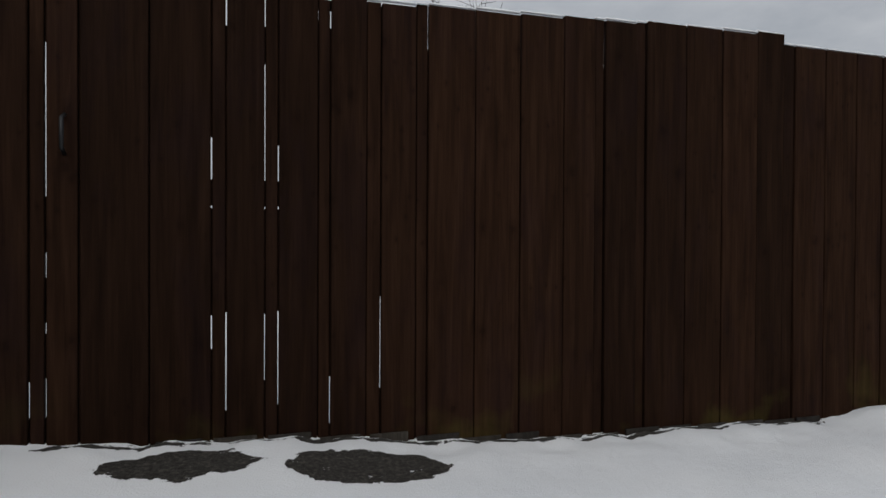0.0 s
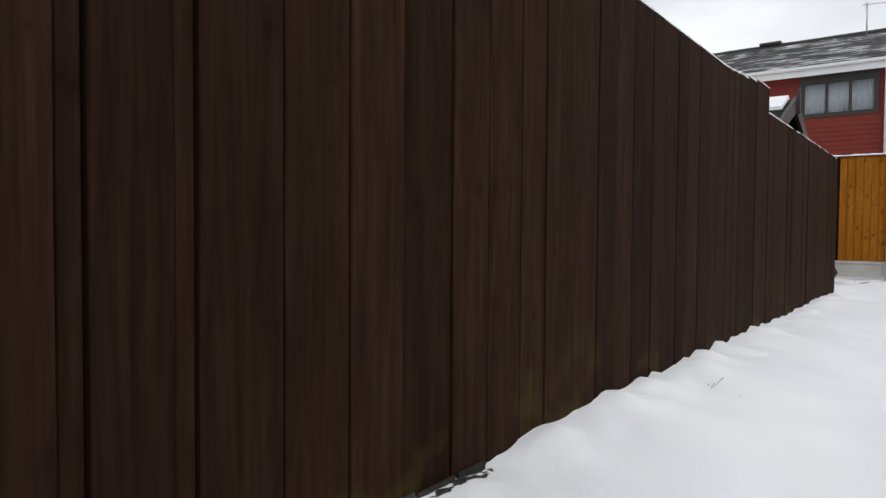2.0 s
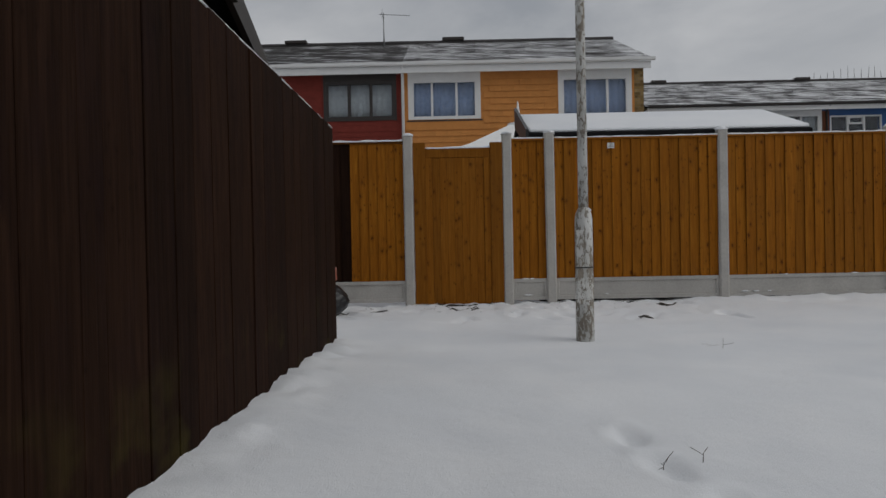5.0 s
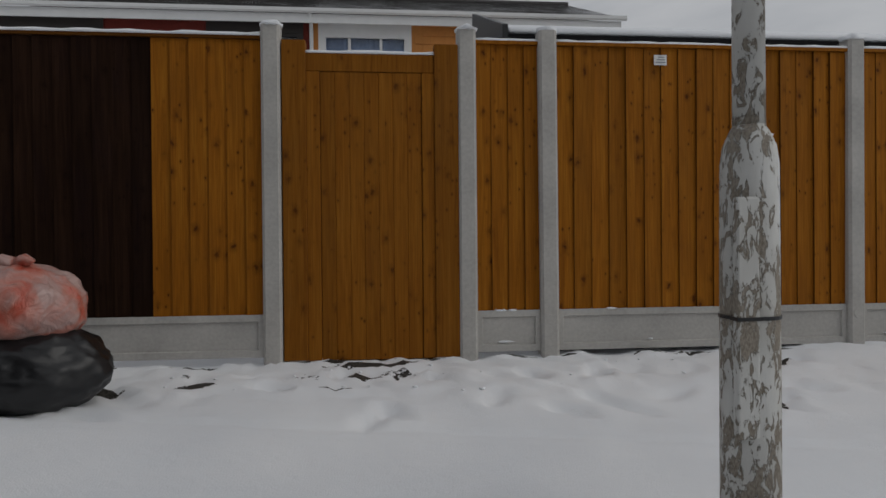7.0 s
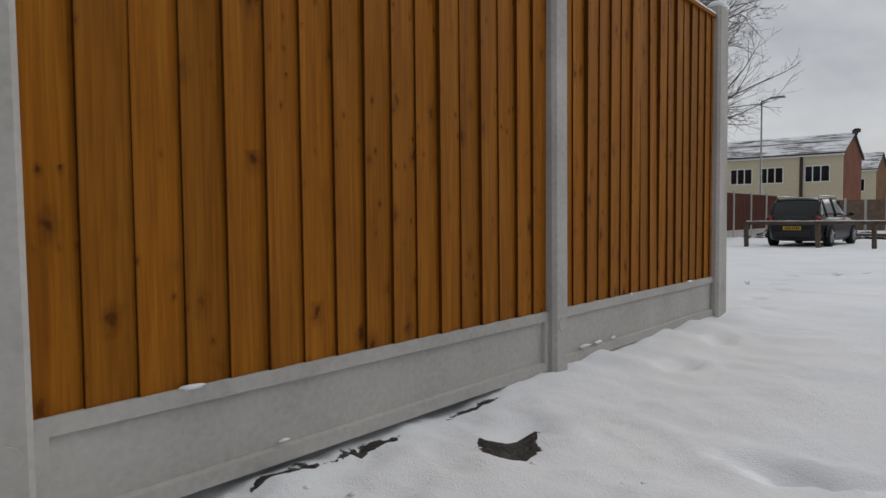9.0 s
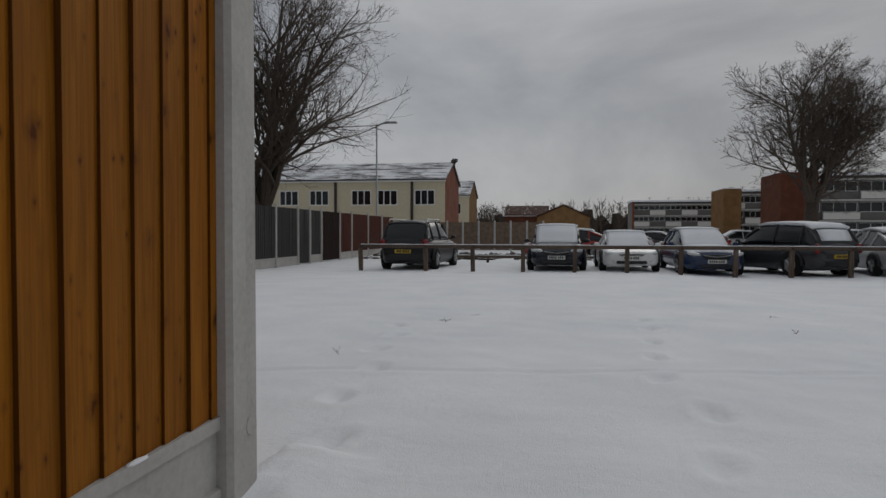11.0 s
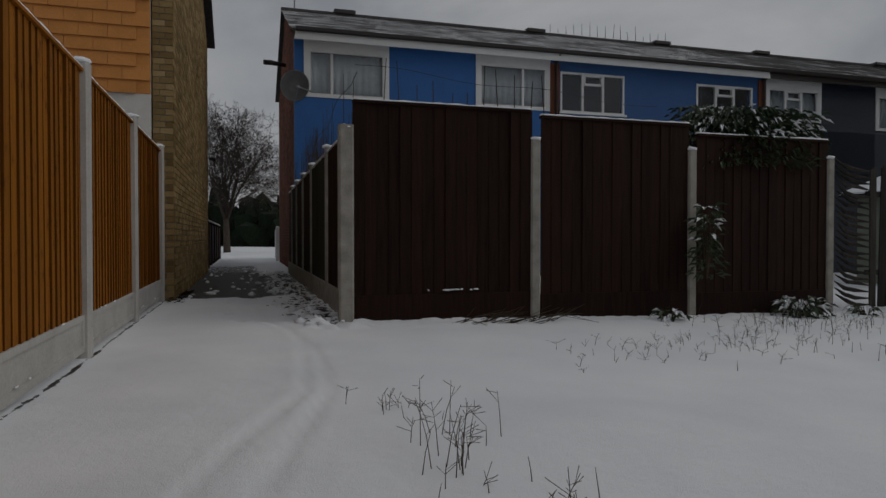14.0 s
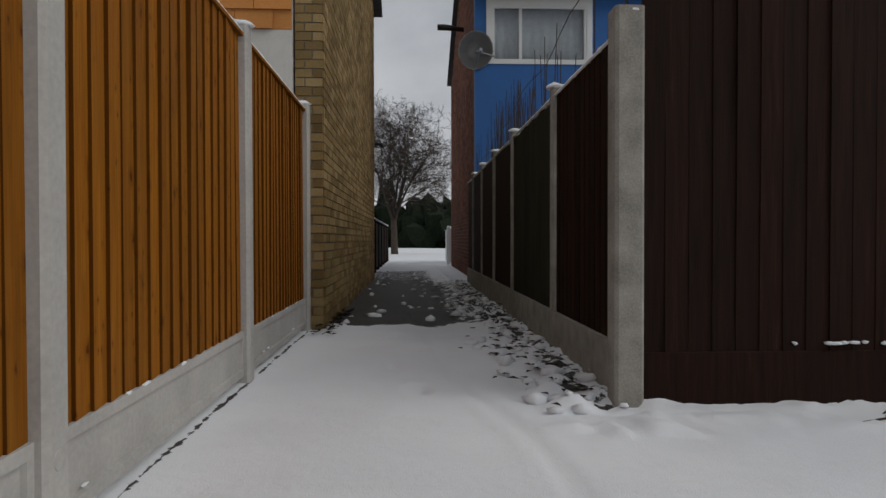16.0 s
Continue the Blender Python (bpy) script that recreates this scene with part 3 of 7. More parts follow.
def gravel_board(length, h, thick=0.05):
    """Concrete gravel board with a recessed panel on its face."""
    bm = bmesh.new()
    box(bm, 0, -0.026, 0, length, thick - 0.012, h)
    bm.faces.ensure_lookup_table()
    front = [f for f in bm.faces if all(abs(v.co.y + 0.026) < 1e-5 for v in f.verts)]
    bmesh.ops.recalc_face_normals(bm, faces=bm.faces[:])
    bmesh.ops.inset_region(bm, faces=front, thickness=0.062, depth=0.0)
    bmesh.ops.inset_region(bm, faces=front, thickness=0.008, depth=-0.016)
    return bm


def concrete_fence(label, group, posts, ang, panel_h, board_h, bw, mat, r, post_w=0.125, skip=(), post_h=2.2, flip=False, conc=None, snow=True):
    """Posts given as (x, y); gravel board and boards hang between them. ang: the run's direction."""
    conc = conc or M_CONC
    x0, y0 = posts[0]
    z0 = ground_z(x0, y0, False)
    f = thing("fence", label, "fence", group, m=pose(x0, y0, z0))
    pm = post_mesh(post_w, post_h, conc)
    c, s = math.cos(radians(ang)), math.sin(radians(ang))
    for i, (x, y) in enumerate(posts):
        gz = ground_z(x, y, False)
        part("post", pm, conc, f, m=pose(x - x0, y - y0, gz - z0 - 0.01, r.uniform(-0.3, 0.3), r.uniform(-0.3, 0.3), ang))
        if snow:
            post_cap_snow(f, x - x0, y - y0, gz - z0 + post_h, post_w, r)
    plug = bmesh.new()
    tube(plug, [(0, 0.004, 0), (0, -0.0025, 0)], [0.036, 0.033], 14)
    plug = mesh_of(plug, "cast_mark", conc)
    for x, y in posts:
        part("cast_mark", plug, conc, f, "round casting mark", m=pose(x - x0 + s * (post_w / 2), y - y0 - c * (post_w / 2), ground_z(x, y, False) - z0 + 0.26, 0, 0, ang))
    sn = bmesh.new()
    for i in range(len(posts) - 1):
        if i in skip:
            continue
        (xa, ya), (xb, yb) = posts[i], posts[i + 1]
        L = math.hypot(xb - xa, yb - ya) - post_w + 0.02
        ox, oy = xa - x0 + c * (post_w / 2 - 0.01), ya - y0 + s * (post_w / 2 - 0.01)
        gz = (ground_z(xa, ya, False) + ground_z(xb, yb, False)) / 2 - z0
        part("gravel_board", gravel_board(L, board_h), conc, f, "pale grey cast concrete with a recessed panel", m=pose(ox, oy, gz + 0.045, 0, 0, ang))
        pz = gz + 0.045 + board_h
        fence_panel(f, ox, oy, ang, L, pz, panel_h, bw, mat, r, mirror=flip)
        cap = bmesh.new()
        box(cap, 0, -0.035, 0, L, 0.05, 0.022)
        part("capping_rail", cap, mat, f, m=pose(ox, oy, pz + panel_h, 0, 0, ang))
        snow_strip(sn, ox, oy, ox + c * L, oy + s * L, pz + panel_h + 0.02, 0.07, 0.03, r)
        for zz in (pz, gz + 0.045 + 0.066):
            for k in range(r.randint(1, 4)):
                q = r.uniform(0.15, L - 0.15)
                blob(sn, (ox + c * q + s * 0.024, oy + s * q - c * 0.024, zz), (0.006 + abs(c) * r.uniform(0.004, 0.045), 0.006 + abs(s) * r.uniform(0.004, 0.045), r.uniform(0.004, 0.008)), 0.35, k + q, 2)
    if snow:
        part("snow_cap", sn, M_SNOW, f, "thin uneven ridge of snow", smooth=True, kind="stuff")
    return f


R_F = random.Random(11)
PX = 16.25
P = [(PX, 4.66), (PX, 2.395), (PX, 1.10), (PX, 0.537), (PX, -1.708), (PX, -3.975)]
front_fence = concrete_fence("orange feather-edge board fence with concrete posts and snowy top", "new orange fence", P, -90, 1.81, 0.28, 0.125, M_ORANGE, R_F, skip=(0, 1))
# corner to the house along the passage
AX = [PX, 18.46, 20.72, 22.99, 25.258, 27.62]
concrete_fence("orange feather-edge board fence on concrete gravel boards beside the passage", "new orange fence", [(x, -3.90) for x in AX], 0, 1.82, 0.28, 0.122, M_ORANGE, R_F, post_h=2.2)

# half-painted bay beside the gate, and the gate itself
gz0 = ground_z(PX, 3.5, False) - ground_z(PX, 4.66, False)
for k, (ya, yb, mt) in enumerate(((4.60, 3.16, M_DARK), (3.16, 2.45, M_ORANGE))):
    fence_panel(front_fence, 0, ya - 4.66, -90, ya - yb, gz0 + 0.325, 1.81, 0.118, mt, R_F)
part("gravel_board", gravel_board(2.15, 0.28), M_CONC, front_fence, "pale grey cast concrete with a recessed panel", m=pose(0, -0.06, gz0 + 0.045, 0, 0, -90))
bm = bmesh.new()
box(bm, -0.035, -2.21, gz0 + 2.135, 0.05, -0.06, gz0 + 2.157)
part("capping_rail", bm, M_ORANGE, front_fence)
bm = bmesh.new()
snow_strip(bm, 0, -0.06, 0, -2.2, gz0 + 2.155, 0.08, 0.035, R_F)
part("snow_cap", bm, M_SNOW, front_fence, "thin uneven ridge of snow", smooth=True)

gate_z = ground_z(PX, 1.75, False)
gate = thing("gate", "closed orange-brown boarded wooden garden gate between concrete posts", "gate", m=pose(PX, 1.75, gate_z))
for y0, y1 in ((0.575, 0.419), (-0.59, -0.429)):
    bm = bmesh.new()
    box(bm, -0.05, min(y0, y1), 0.02, 0.05, max(y0, y1), 2.13 if y0 > 0 else 2.12)
    bevel(bm, 0.004)
    part("jamb", bm, M_GATE, gate)
bm = bmesh.new()
box(bm, -0.035, -0.43, 1.93, 0.03, 0.42, 2.05)
bevel(bm, 0.004)
part("top_rail", bm, M_GATE, gate)
for y0, y1 in ((0.42, 0.33), (-0.43, -0.345)):
    bm = bmesh.new()
    box(bm, -0.036, min(y0, y1), 0.015, 0.02, max(y0, y1), 1.928)
    bevel(bm, 0.004)
    part("stile", bm, M_GATE, gate)
gb = bmesh.new()
prism(gb, [(-0.024, 0.0), (-0.028, 0.004), (-0.028, 0.0915), (-0.024, 0.0955), (0.012, 0.0955), (0.012, 0.0)], "z", 0.015, 1.926)
gb = mesh_of(gb, "board", M_GATE)
for i in range(7):
    part("board", gb, M_GATE, gate, m=pose(0, -0.342 + i * 0.0957, 0))
bm = bmesh.new()
box(bm, 0.0225, -0.41, -0.05, 0.034, 0.40, 1.92)
part("backing_board", bm, M_GATE, gate)
bm = bmesh.new()
snow_strip(bm, 0, -0.45, 0, 0.44, 2.05, 0.08, 0.035, R_F)
part("snow_cap", bm, M_SNOW, gate, smooth=True)
bm = bmesh.new()
box(bm, PX - 0.032, -0.305, 2.37, PX - 0.027, -0.215, 2.44)
sign = solo("fence_plaque", bm, M_WHITE, "small white maker's plaque fixed to the orange fence", "plaque")
bm = bmesh.new()
for k in range(3):
    box(bm, PX - 0.0345, -0.295 + 0.004 * k, 2.385 + 0.018 * k, PX - 0.0325, -0.225 - 0.01 * k, 2.392 + 0.018 * k)
part("print", bm, plain("grey print", (0.25, 0.26, 0.28)), sign)

# ---- tall dark plank fence ----
DY = 2.893
JOINTS = [-0.42, -0.2, 0.0, 0.21, 0.41, 0.62, 0.82, 0.95, 1.0, 1.11, 1.34, 1.556, 1.609, 1.752, 1.803, 1.956, 2.005, 2.15, 2.212, 2.36, 2.41, 2.62, 2.83, 3.04, 3.2, 3.25, 3.42, 3.47, 3.69, 3.9, 4.11, 4.28, 4.35, 4.55,
          4.76, 4.94, 5.18, 5.41, 5.61, 5.82, 6.08, 6.23, 6.49, 6.66, 6.9, 7.11, 7.31, 7.55, 7.72, 7.88, 8.14, 8.41, 8.62, 8.885, 9.1, 9.36, 9.5, 9.77, 10.0, 10.19, 10.4, 10.62, 10.82, 10.98, 11.2, 11.43, 11.66, 11.92, 12.1, 12.33, 12.55, 12.78, 13.0, 13.21, 13.42]
# open joints: where daylight shows through, as (from, to) heights
SLITS = {0.95: [(0.70, 0.83)], 1.0: [(0.70, 0.84), (1.49, 2.04), (1.0, 1.04), (1.2, 1.29)], 1.556: [(0.92, 1.05), (1.57, 1.73), (1.46, 1.47)], 1.609: [(0.68, 1.06), (2.16, 2.33)],
         1.752: [(0.79, 1.05), (1.57, 2.07), (2.17, 2.33), (1.46, 1.47)], 1.803: [(0.69, 1.06), (1.57, 1.71), (1.46, 1.47)], 1.956: [(2.22, 2.26)], 2.005: [(0.60, 0.79), (2.19, 2.26)], 2.212: [(0.73, 1.11)]}
dz = ground_z(4, 2.9, False)
dark_fence = thing("fence", "tall dark brown stained close-boarded plank fence with snow along its foot", "fence", m=pose(4, DY, dz))
R_D = random.Random(5)


def dark_top(x):
    if x < 4.34:
        return 2.232 + 0.0355 * x
    if x < 8.935:
        return 2.335 + 0.085 * smoothstep(7.4, 8.9, x)
    return 2.215


JOINTS = [j + 0.035 for j in JOINTS]
for a, b in zip(JOINTS, JOINTS[1:]):
    w = b - a
    g = 0.012 if abs(a - 1.035) < 0.001 else 0.0046 if any(abs(a - 0.035 - q) < 0.001 for q in SLITS) else 0.005
    narrow = w < 0.08
    bm = bmesh.new()
    top = dark_top((a + b) / 2) + R_D.uniform(-0.008, 0.008)
    foot = base_z(a, DY) + R_D.uniform(0.0, 0.05) - 0.05
    y0 = 0.010 if narrow else R_D.uniform(-0.004, 0.004)
    lean = R_D.uniform(-0.002, 0.002)
    c = 0.003
    prism(bm, [(g / 2, 0.024), (g / 2, -0.0 + c), (g / 2 + c, 0), (w - g / 2 - c, 0), (w - g / 2, c), (w - g / 2, 0.024)], "z", foot - dz, top - dz)
    n = bmesh.ops.subdivide_edges(bm, edges=[e for e in bm.edges if abs(e.verts[0].co.z - e.verts[1].co.z) > 0.5], cuts=4)
    for v in bm.verts:
        v.co.x += 0.0016 * noise.noise((a * 9, v.co.z * 1.7, 0 if v.co.x < w / 2 else 5))
    part("plank", bm, M_DARK, dark_fence, m=pose(a - 4, y0, 0))
for gx in (0.95, 1.0, 1.11, 1.34, 1.556, 1.609, 1.752, 1.803, 1.956, 2.005, 2.15, 2.212, 2.36):
    z_ = 0.3
    for lo_, hi_ in sorted(SLITS.get(gx, [])) + [(2.30, 2.31)]:
        if lo_ - z_ > 0.01:
            bm = bmesh.new()
            box(bm, gx - 4 + 0.018, 0.0275, z_ - dz, gx - 4 + 0.052, 0.036, lo_ - dz)
            part("cover_strip", bm, M_DARK, dark_fence)
        z_ = hi_
for xa, xb in ((-4.4, -3.10), (-1.62, 9.42)):
    bm = bmesh.new()
    box(bm, xa, 0.027, 0.05, xb, 0.036, 1.70)
    part("backing_board", bm, M_DARK, dark_fence)
for k in (0.02, 1.04, 1.60):
    bm = bmesh.new()
    box(bm, -2.4 if k > 0.5 else -4.2, 0.04, k, 9.4, 0.09, k + 0.08)
    part("rail", bm, M_DARK, dark_fence)
bm = bmesh.new()
for a, b in zip(JOINTS, JOINTS[1:]):
    if R_D.random() < 0.85:
        snow_strip(bm, a - 4, 0.012, b - 4, 0.012, dark_top((a + b) / 2) - dz + 0.004, 0.024, 0.011, R_D)
part("snow_cap", bm, M_SNOW, dark_fence, "thin line of snow", smooth=True, kind="stuff")
for x in np.arange(1.4, 4.5, 0.2):
    bm = bmesh.new()
    zb = base_z(x, DY) - dz
    box(bm, x - 4, -0.014, zb - 0.06, x + R_D.uniform(0.15, 0.19) - 4, -0.006, zb + R_D.uniform(0.005, 0.03))
    part("foot_board", bm, M_GREY, dark_fence, "rotten pale timber along the foot")
bm = bmesh.new()
tube(bm, [(-2.90, -0.005, 1.64 - dz), (-2.90, -0.05, 1.66 - dz), (-2.90, -0.05, 1.76 - dz), (-2.90, -0.005, 1.78 - dz)], [0.008] * 4, 6)
part("pull_handle", bm, M_IRON, dark_fence, "small black iron pull handle", smooth=True)
# plain returns that close the plot behind it
bm = bmesh.new()
box(bm, 13.36, 2.93, 0.2, 13.40, 9.0, 2.2)
box(bm, -0.45, -9.0, 0.2, -0.41, 2.86, 2.3)
solo("wall_return", bm, M_DARK, "plain dark board fence closing the plot", "fence", kind="structure")

# ---- gardens behind the fences: sheds, canopy ----
shed = thing("garden_shed", "dark timber shed behind the tall fence, snow on its ridge", "shed", m=pose(11.25, 3.1, 0.35))
bm = bmesh.new()
prism(bm, [(-1.6, 0), (1.6, 0), (1.6, 1.6), (0, 2.25), (-1.6, 1.6)], "y", 0.12, 2.4)
part("body", bm, M_DARK, shed)
for sx in (-1, 1):
    bm = bmesh.new()
    prism(bm, [(0, 2.30), (sx * 1.95, 1.42), (sx * 1.95, 1.48), (0, 2.37)], "y", 0.0, 2.6)
    part("roof_slope", bm, M_FELT, shed)
    bm = bmesh.new()
    prism(bm, [(0, 2.22), (sx * 1.0, 1.83), (sx * 1.95, 1.28), (sx * 1.95, 1.42), (sx * 1.0, 1.95), (0, 2.40)], "y", -0.04, -0.002)
    part("bargeboard", bm, M_DKFRAME, shed)
bm = bmesh.new()
prism(bm, [(-0.03, 2.2), (0.03, 2.2), (0.025, 2.44), (0, 2.50), (-0.025, 2.44)], "y", -0.075, -0.042)
part("finial", bm, M_DKFRAME, shed)
bm = bmesh.new()
prism(bm, [(0, 2.375), (-0.36, 2.21), (-0.36, 2.25), (0, 2.425), (0.2, 2.33), (0.2, 2.285)], "y", 0.05, 2.55)
part("snow_cap", bm, M_SNOW, shed)

gaz = thing("garden_canopy", "white pyramid-topped garden canopy with a pointed finial", "canopy", m=pose(24.6, 0.05, 0.28))
bm = bmesh.new()
S = 2.35
ring = [(-S, -S), (0, -S * 0.98), (S, -S), (S * 0.98, 0), (S, S), (0, S * 0.98), (-S, S), (-S * 0.98, 0)]
lo = [bm.verts.new((x, y, 2.78)) for x, y in ring]
mid = [bm.verts.new((x * 0.55, y * 0.55, 3.25)) for x, y in ring]
hi = [bm.verts.new((x * 0.10, y * 0.10, 3.86)) for x, y in ring]
sk = [bm.verts.new((x, y, 2.58)) for x, y in ring]
for A, B in ((sk, lo), (lo, mid), (mid, hi)):
    for i in range(8):
        bm.faces.new((A[i], A[(i + 1) % 8], B[(i + 1) % 8], B[i]))
bm.faces.new(hi)
part("canopy_top", bm, plain("white canvas", (0.80, 0.80, 0.79), 0.8, amount=0.06), gaz, smooth=False)
bm = bmesh.new()
tube(bm, [(0, 0, 3.80), (0, 0, 3.92), (0, 0, 3.97), (0, 0, 4.02), (0, 0, 4.25), (0, 0, 4.50)], [0.30, 0.27, 0.10, 0.07, 0.045, 0.012], 10)
part("finial", bm, M_WHITE, gaz, smooth=True)
for x, y in ((-2.2, -2.2), (2.2, -2.2), (2.2, 2.2), (-2.2, 2.2)):
    bm = bmesh.new()
    tube(bm, [(x, y, 0), (x, y, 2.7)], [0.04, 0.04], 8)
    part("leg", bm, M_WHITE, gaz, smooth=True)

lean = thing("garden_shed", "low black-felted shed under thick snow behind the orange fence", "shed", m=pose(17.2, -1.1, 0.33))
bm = bmesh.new()
box(bm, -0.7, -1.7, 0, 1.6, 1.75, 2.05)
part("body", bm, M_DKFRAME, lean)
bm = bmesh.new()
prism(bm, [(-0.86, 2.17), (0.5, 2.62), (1.9, 2.17), (1.9, 2.27), (0.5, 2.72), (-0.86, 2.27)], "y", -1.85, 1.9)
part("roof_slope", bm, M_FELT, lean)
bm = bmesh.new()
prism(bm, [(-0.82, 2.285), (0.5, 2.725), (1.88, 2.28), (1.88, 2.33), (0.5, 2.79), (-0.82, 2.335)], "y", -1.84, 1.88)
bevel(bm, 0.02, 2)
part("snow_cap", bm, M_SNOW, lean, smooth=True)
bm = bmesh.new()
prism(bm, [(-0.92, 2.08), (0.5, 2.58), (0.5, 2.88), (-0.92, 2.32)], "y", 1.90, 1.94)
part("bargeboard", bm, M_BLACK, lean)


# ---- houses ----
def wall_with_openings(bm, x0, x1, y0, y1, z0, z1, holes):
    """A wall slab between x0 and x1 with rectangular holes (ya, yb, za, zb) through it."""
    ys = sorted({y0, y1, *[h[0] for h in holes], *[h[1] for h in holes]})
    zs = sorted({z0, z1, *[h[2] for h in holes], *[h[3] for h in holes]})
    for a, b in zip(ys, ys[1:]):
        run = None
        for c, d in zip(zs, zs[1:]):
            inside = any(h[0] - 1e-6 <= a and b <= h[1] + 1e-6 and h[2] - 1e-6 <= c and d <= h[3] + 1e-6 for h in holes)
            if inside:
                if run:
                    box(bm, x0, a, run[0], x1, b, run[1])
                run = None
            else:
                run = (run[0], d) if run else (c, d)
        if run:
            box(bm, x0, a, run[0], x1, b, run[1])


def window(parent, x, ya, yb, za, zb, splits, frame_mat, curtain=None, toplight=None, sill=None, open_w=(), fw=0.055):
    """A window set in the wall at x, facing -x: outer frame, mullions at the split fractions, panes, cloth behind."""
    w = part_empty_window(parent, x, ya, yb, za, zb, frame_mat, splits, fw, toplight)
    edges = [0.0, *splits, 1.0]
    for i, (p, q) in enumerate(zip(edges, edges[1:])):
        a, b = ya + (yb - ya) * p, ya + (yb - ya) * q
        bm = bmesh.new()
        box(bm, x + 0.03, a + 0.02, za + 0.02, x + 0.036, b - 0.02, zb - 0.02)
        g = part("pane", bm, M_GLASS, w)
        g.visible_shadow = False
    if curtain:
        bm = bmesh.new()
        n = int((yb - ya) / 0.05)
        prev = None
        for i in range(n + 1):
            y = ya + (yb - ya) * i / n
            d = x + 0.14 + 0.018 * math.sin(i * 1.7) + 0.01 * math.sin(i * 0.6)
            vs = [bm.verts.new((d, y, za)), bm.verts.new((d, y, zb)), bm.verts.new((d + 0.006, y, zb)), bm.verts.new((d + 0.006, y, za))]
            if prev:
                for k in range(4):
                    bm.faces.new((prev[k], prev[(k + 1) % 4], vs[(k + 1) % 4], vs[k]))
            prev = vs
        part("curtain", bm, curtain, w, smooth=True)
    # added dark sheet behind the panes; the room's shade is its colour
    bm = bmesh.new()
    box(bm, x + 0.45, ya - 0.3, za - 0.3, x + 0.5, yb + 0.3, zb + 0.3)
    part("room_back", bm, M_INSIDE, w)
    if sill:
        bm = bmesh.new()
        box(bm, x - 0.09, ya - 0.05, za - 0.05, x + 0.02, yb + 0.05, za)
        part("sill", bm, sill, w)
    return w


def part_empty_window(parent, x, ya, yb, za, zb, mat, splits, fw, toplight):
    bm = bmesh.new()
    x0, x1 = x - 0.012, x + 0.06
    box(bm, x0, ya, za, x1, ya + fw, zb)
    box(bm, x0, yb - fw, za, x1, yb, zb)
    box(bm, x0, ya + fw, za, x1, yb - fw, za + fw)
    box(bm, x0, ya + fw, zb - fw, x1, yb - fw, zb)
    for s in splits:
        m = ya + (yb - ya) * s
        box(bm, x0 - 0.003, m - fw * 0.6, za + fw, x1, m + fw * 0.6, zb - fw)
    if toplight:
        i, k = toplight
        e = [0.0, *splits, 1.0]
        a, b = ya + (yb - ya) * e[i], ya + (yb - ya) * e[i + 1]
        m = za + (zb - za) * k
        box(bm, x0 - 0.02, a + fw, m - 0.03, x1, b - fw, m + 0.03)
        for q in (a + fw * 0.6, b - fw * 1.5):
            box(bm, x0 - 0.02, q, m + 0.03, x1, q + 0.05, zb - fw)
        box(bm, x0 - 0.02, a + fw, zb - fw - 0.05, x1, b - fw, zb - fw)
    return part("window", bm, mat, parent)


def roof(parent, xe, xr, xb, y0, y1, ze, zr, mat, courses=17, name="roof"):
    """A pitched roof laid in overlapping courses, eaves at xe and xb, ridge at xr."""
    dx, dz_ = (xr - xe) / courses, (zr - ze) / courses
    for i in range(courses):
        x0, x1 = xe + dx * i, xe + dx * (i + 1.12)
        z0, z1 = ze + dz_ * i, ze + dz_ * (i + 1.12)
        bm = bmesh.new()
        prism(bm, [(x0, z0), (x1, z1 - 0.030), (x1, z1 - 0.012), (x0, z0 + 0.008)], "y", y0, y1)
        part("tile_course", bm, mat, parent)
    bm = bmesh.new()
    prism(bm, [(xr, zr - 0.05), (xb, ze - 0.05), (xb, ze), (xr, zr)], "y", y0, y1)
    part(name, bm, mat, parent, "dark tiles under patchy snow")
    bm = bmesh.new()
    tube(bm, [(xr, y0, zr), (xr, y1, zr)], [0.10, 0.10], 8)
    part("ridge", bm, mat, parent)


def gable(bm, xa, xb, xr, z0, ze, zr, y0, y1):
    prism(bm, [(xa, z0), (xb, z0), (xb, ze), (xr, zr), (xa, ze)], "y", y0, y1)


def gutter(parent, x, y0, y1, z, mat=None):
    bm = bmesh.new()
    prism(bm, [(-0.06, 0.05), (-0.05, -0.02), (0, -0.055), (0.05, -0.02), (0.06, 0.05), (0.045, 0.05), (0, -0.03), (-0.045, 0.05)], "y", y0, y1)
    part("gutter", bm, mat or M_WHITE, parent, m=pose(x, 0, z))


def boards(parent, x, y0, y1, z0, z1, pitch, mat, holes=(), name="cladding_board"):
    """Horizontal lapped boards as one part each."""
    z = z0
    while z < z1 - 0.02:
        h = min(pitch, z1 - z)
        spans = [(y0, y1)]
        for ha, hb, za, zb in holes:
            if z + h > za + 0.01 and z < zb - 0.01:
                new_spans = []
                for a, b in spans:
                    if ha > a:
                        new_spans.append((a, min(b, ha)))
                    if hb < b:
                        new_spans.append((max(a, hb), b))
                spans = [(a, b) for a, b in new_spans if b - a > 0.05]
        for a, b in spans:
            bm = bmesh.new()
            prism(bm, [(x, z), (x - 0.022, z - 0.006), (x - 0.006, z + h + 0.004), (x, z + h)], "y", a, b)
            part(name, bm, mat, parent)
        z += pitch


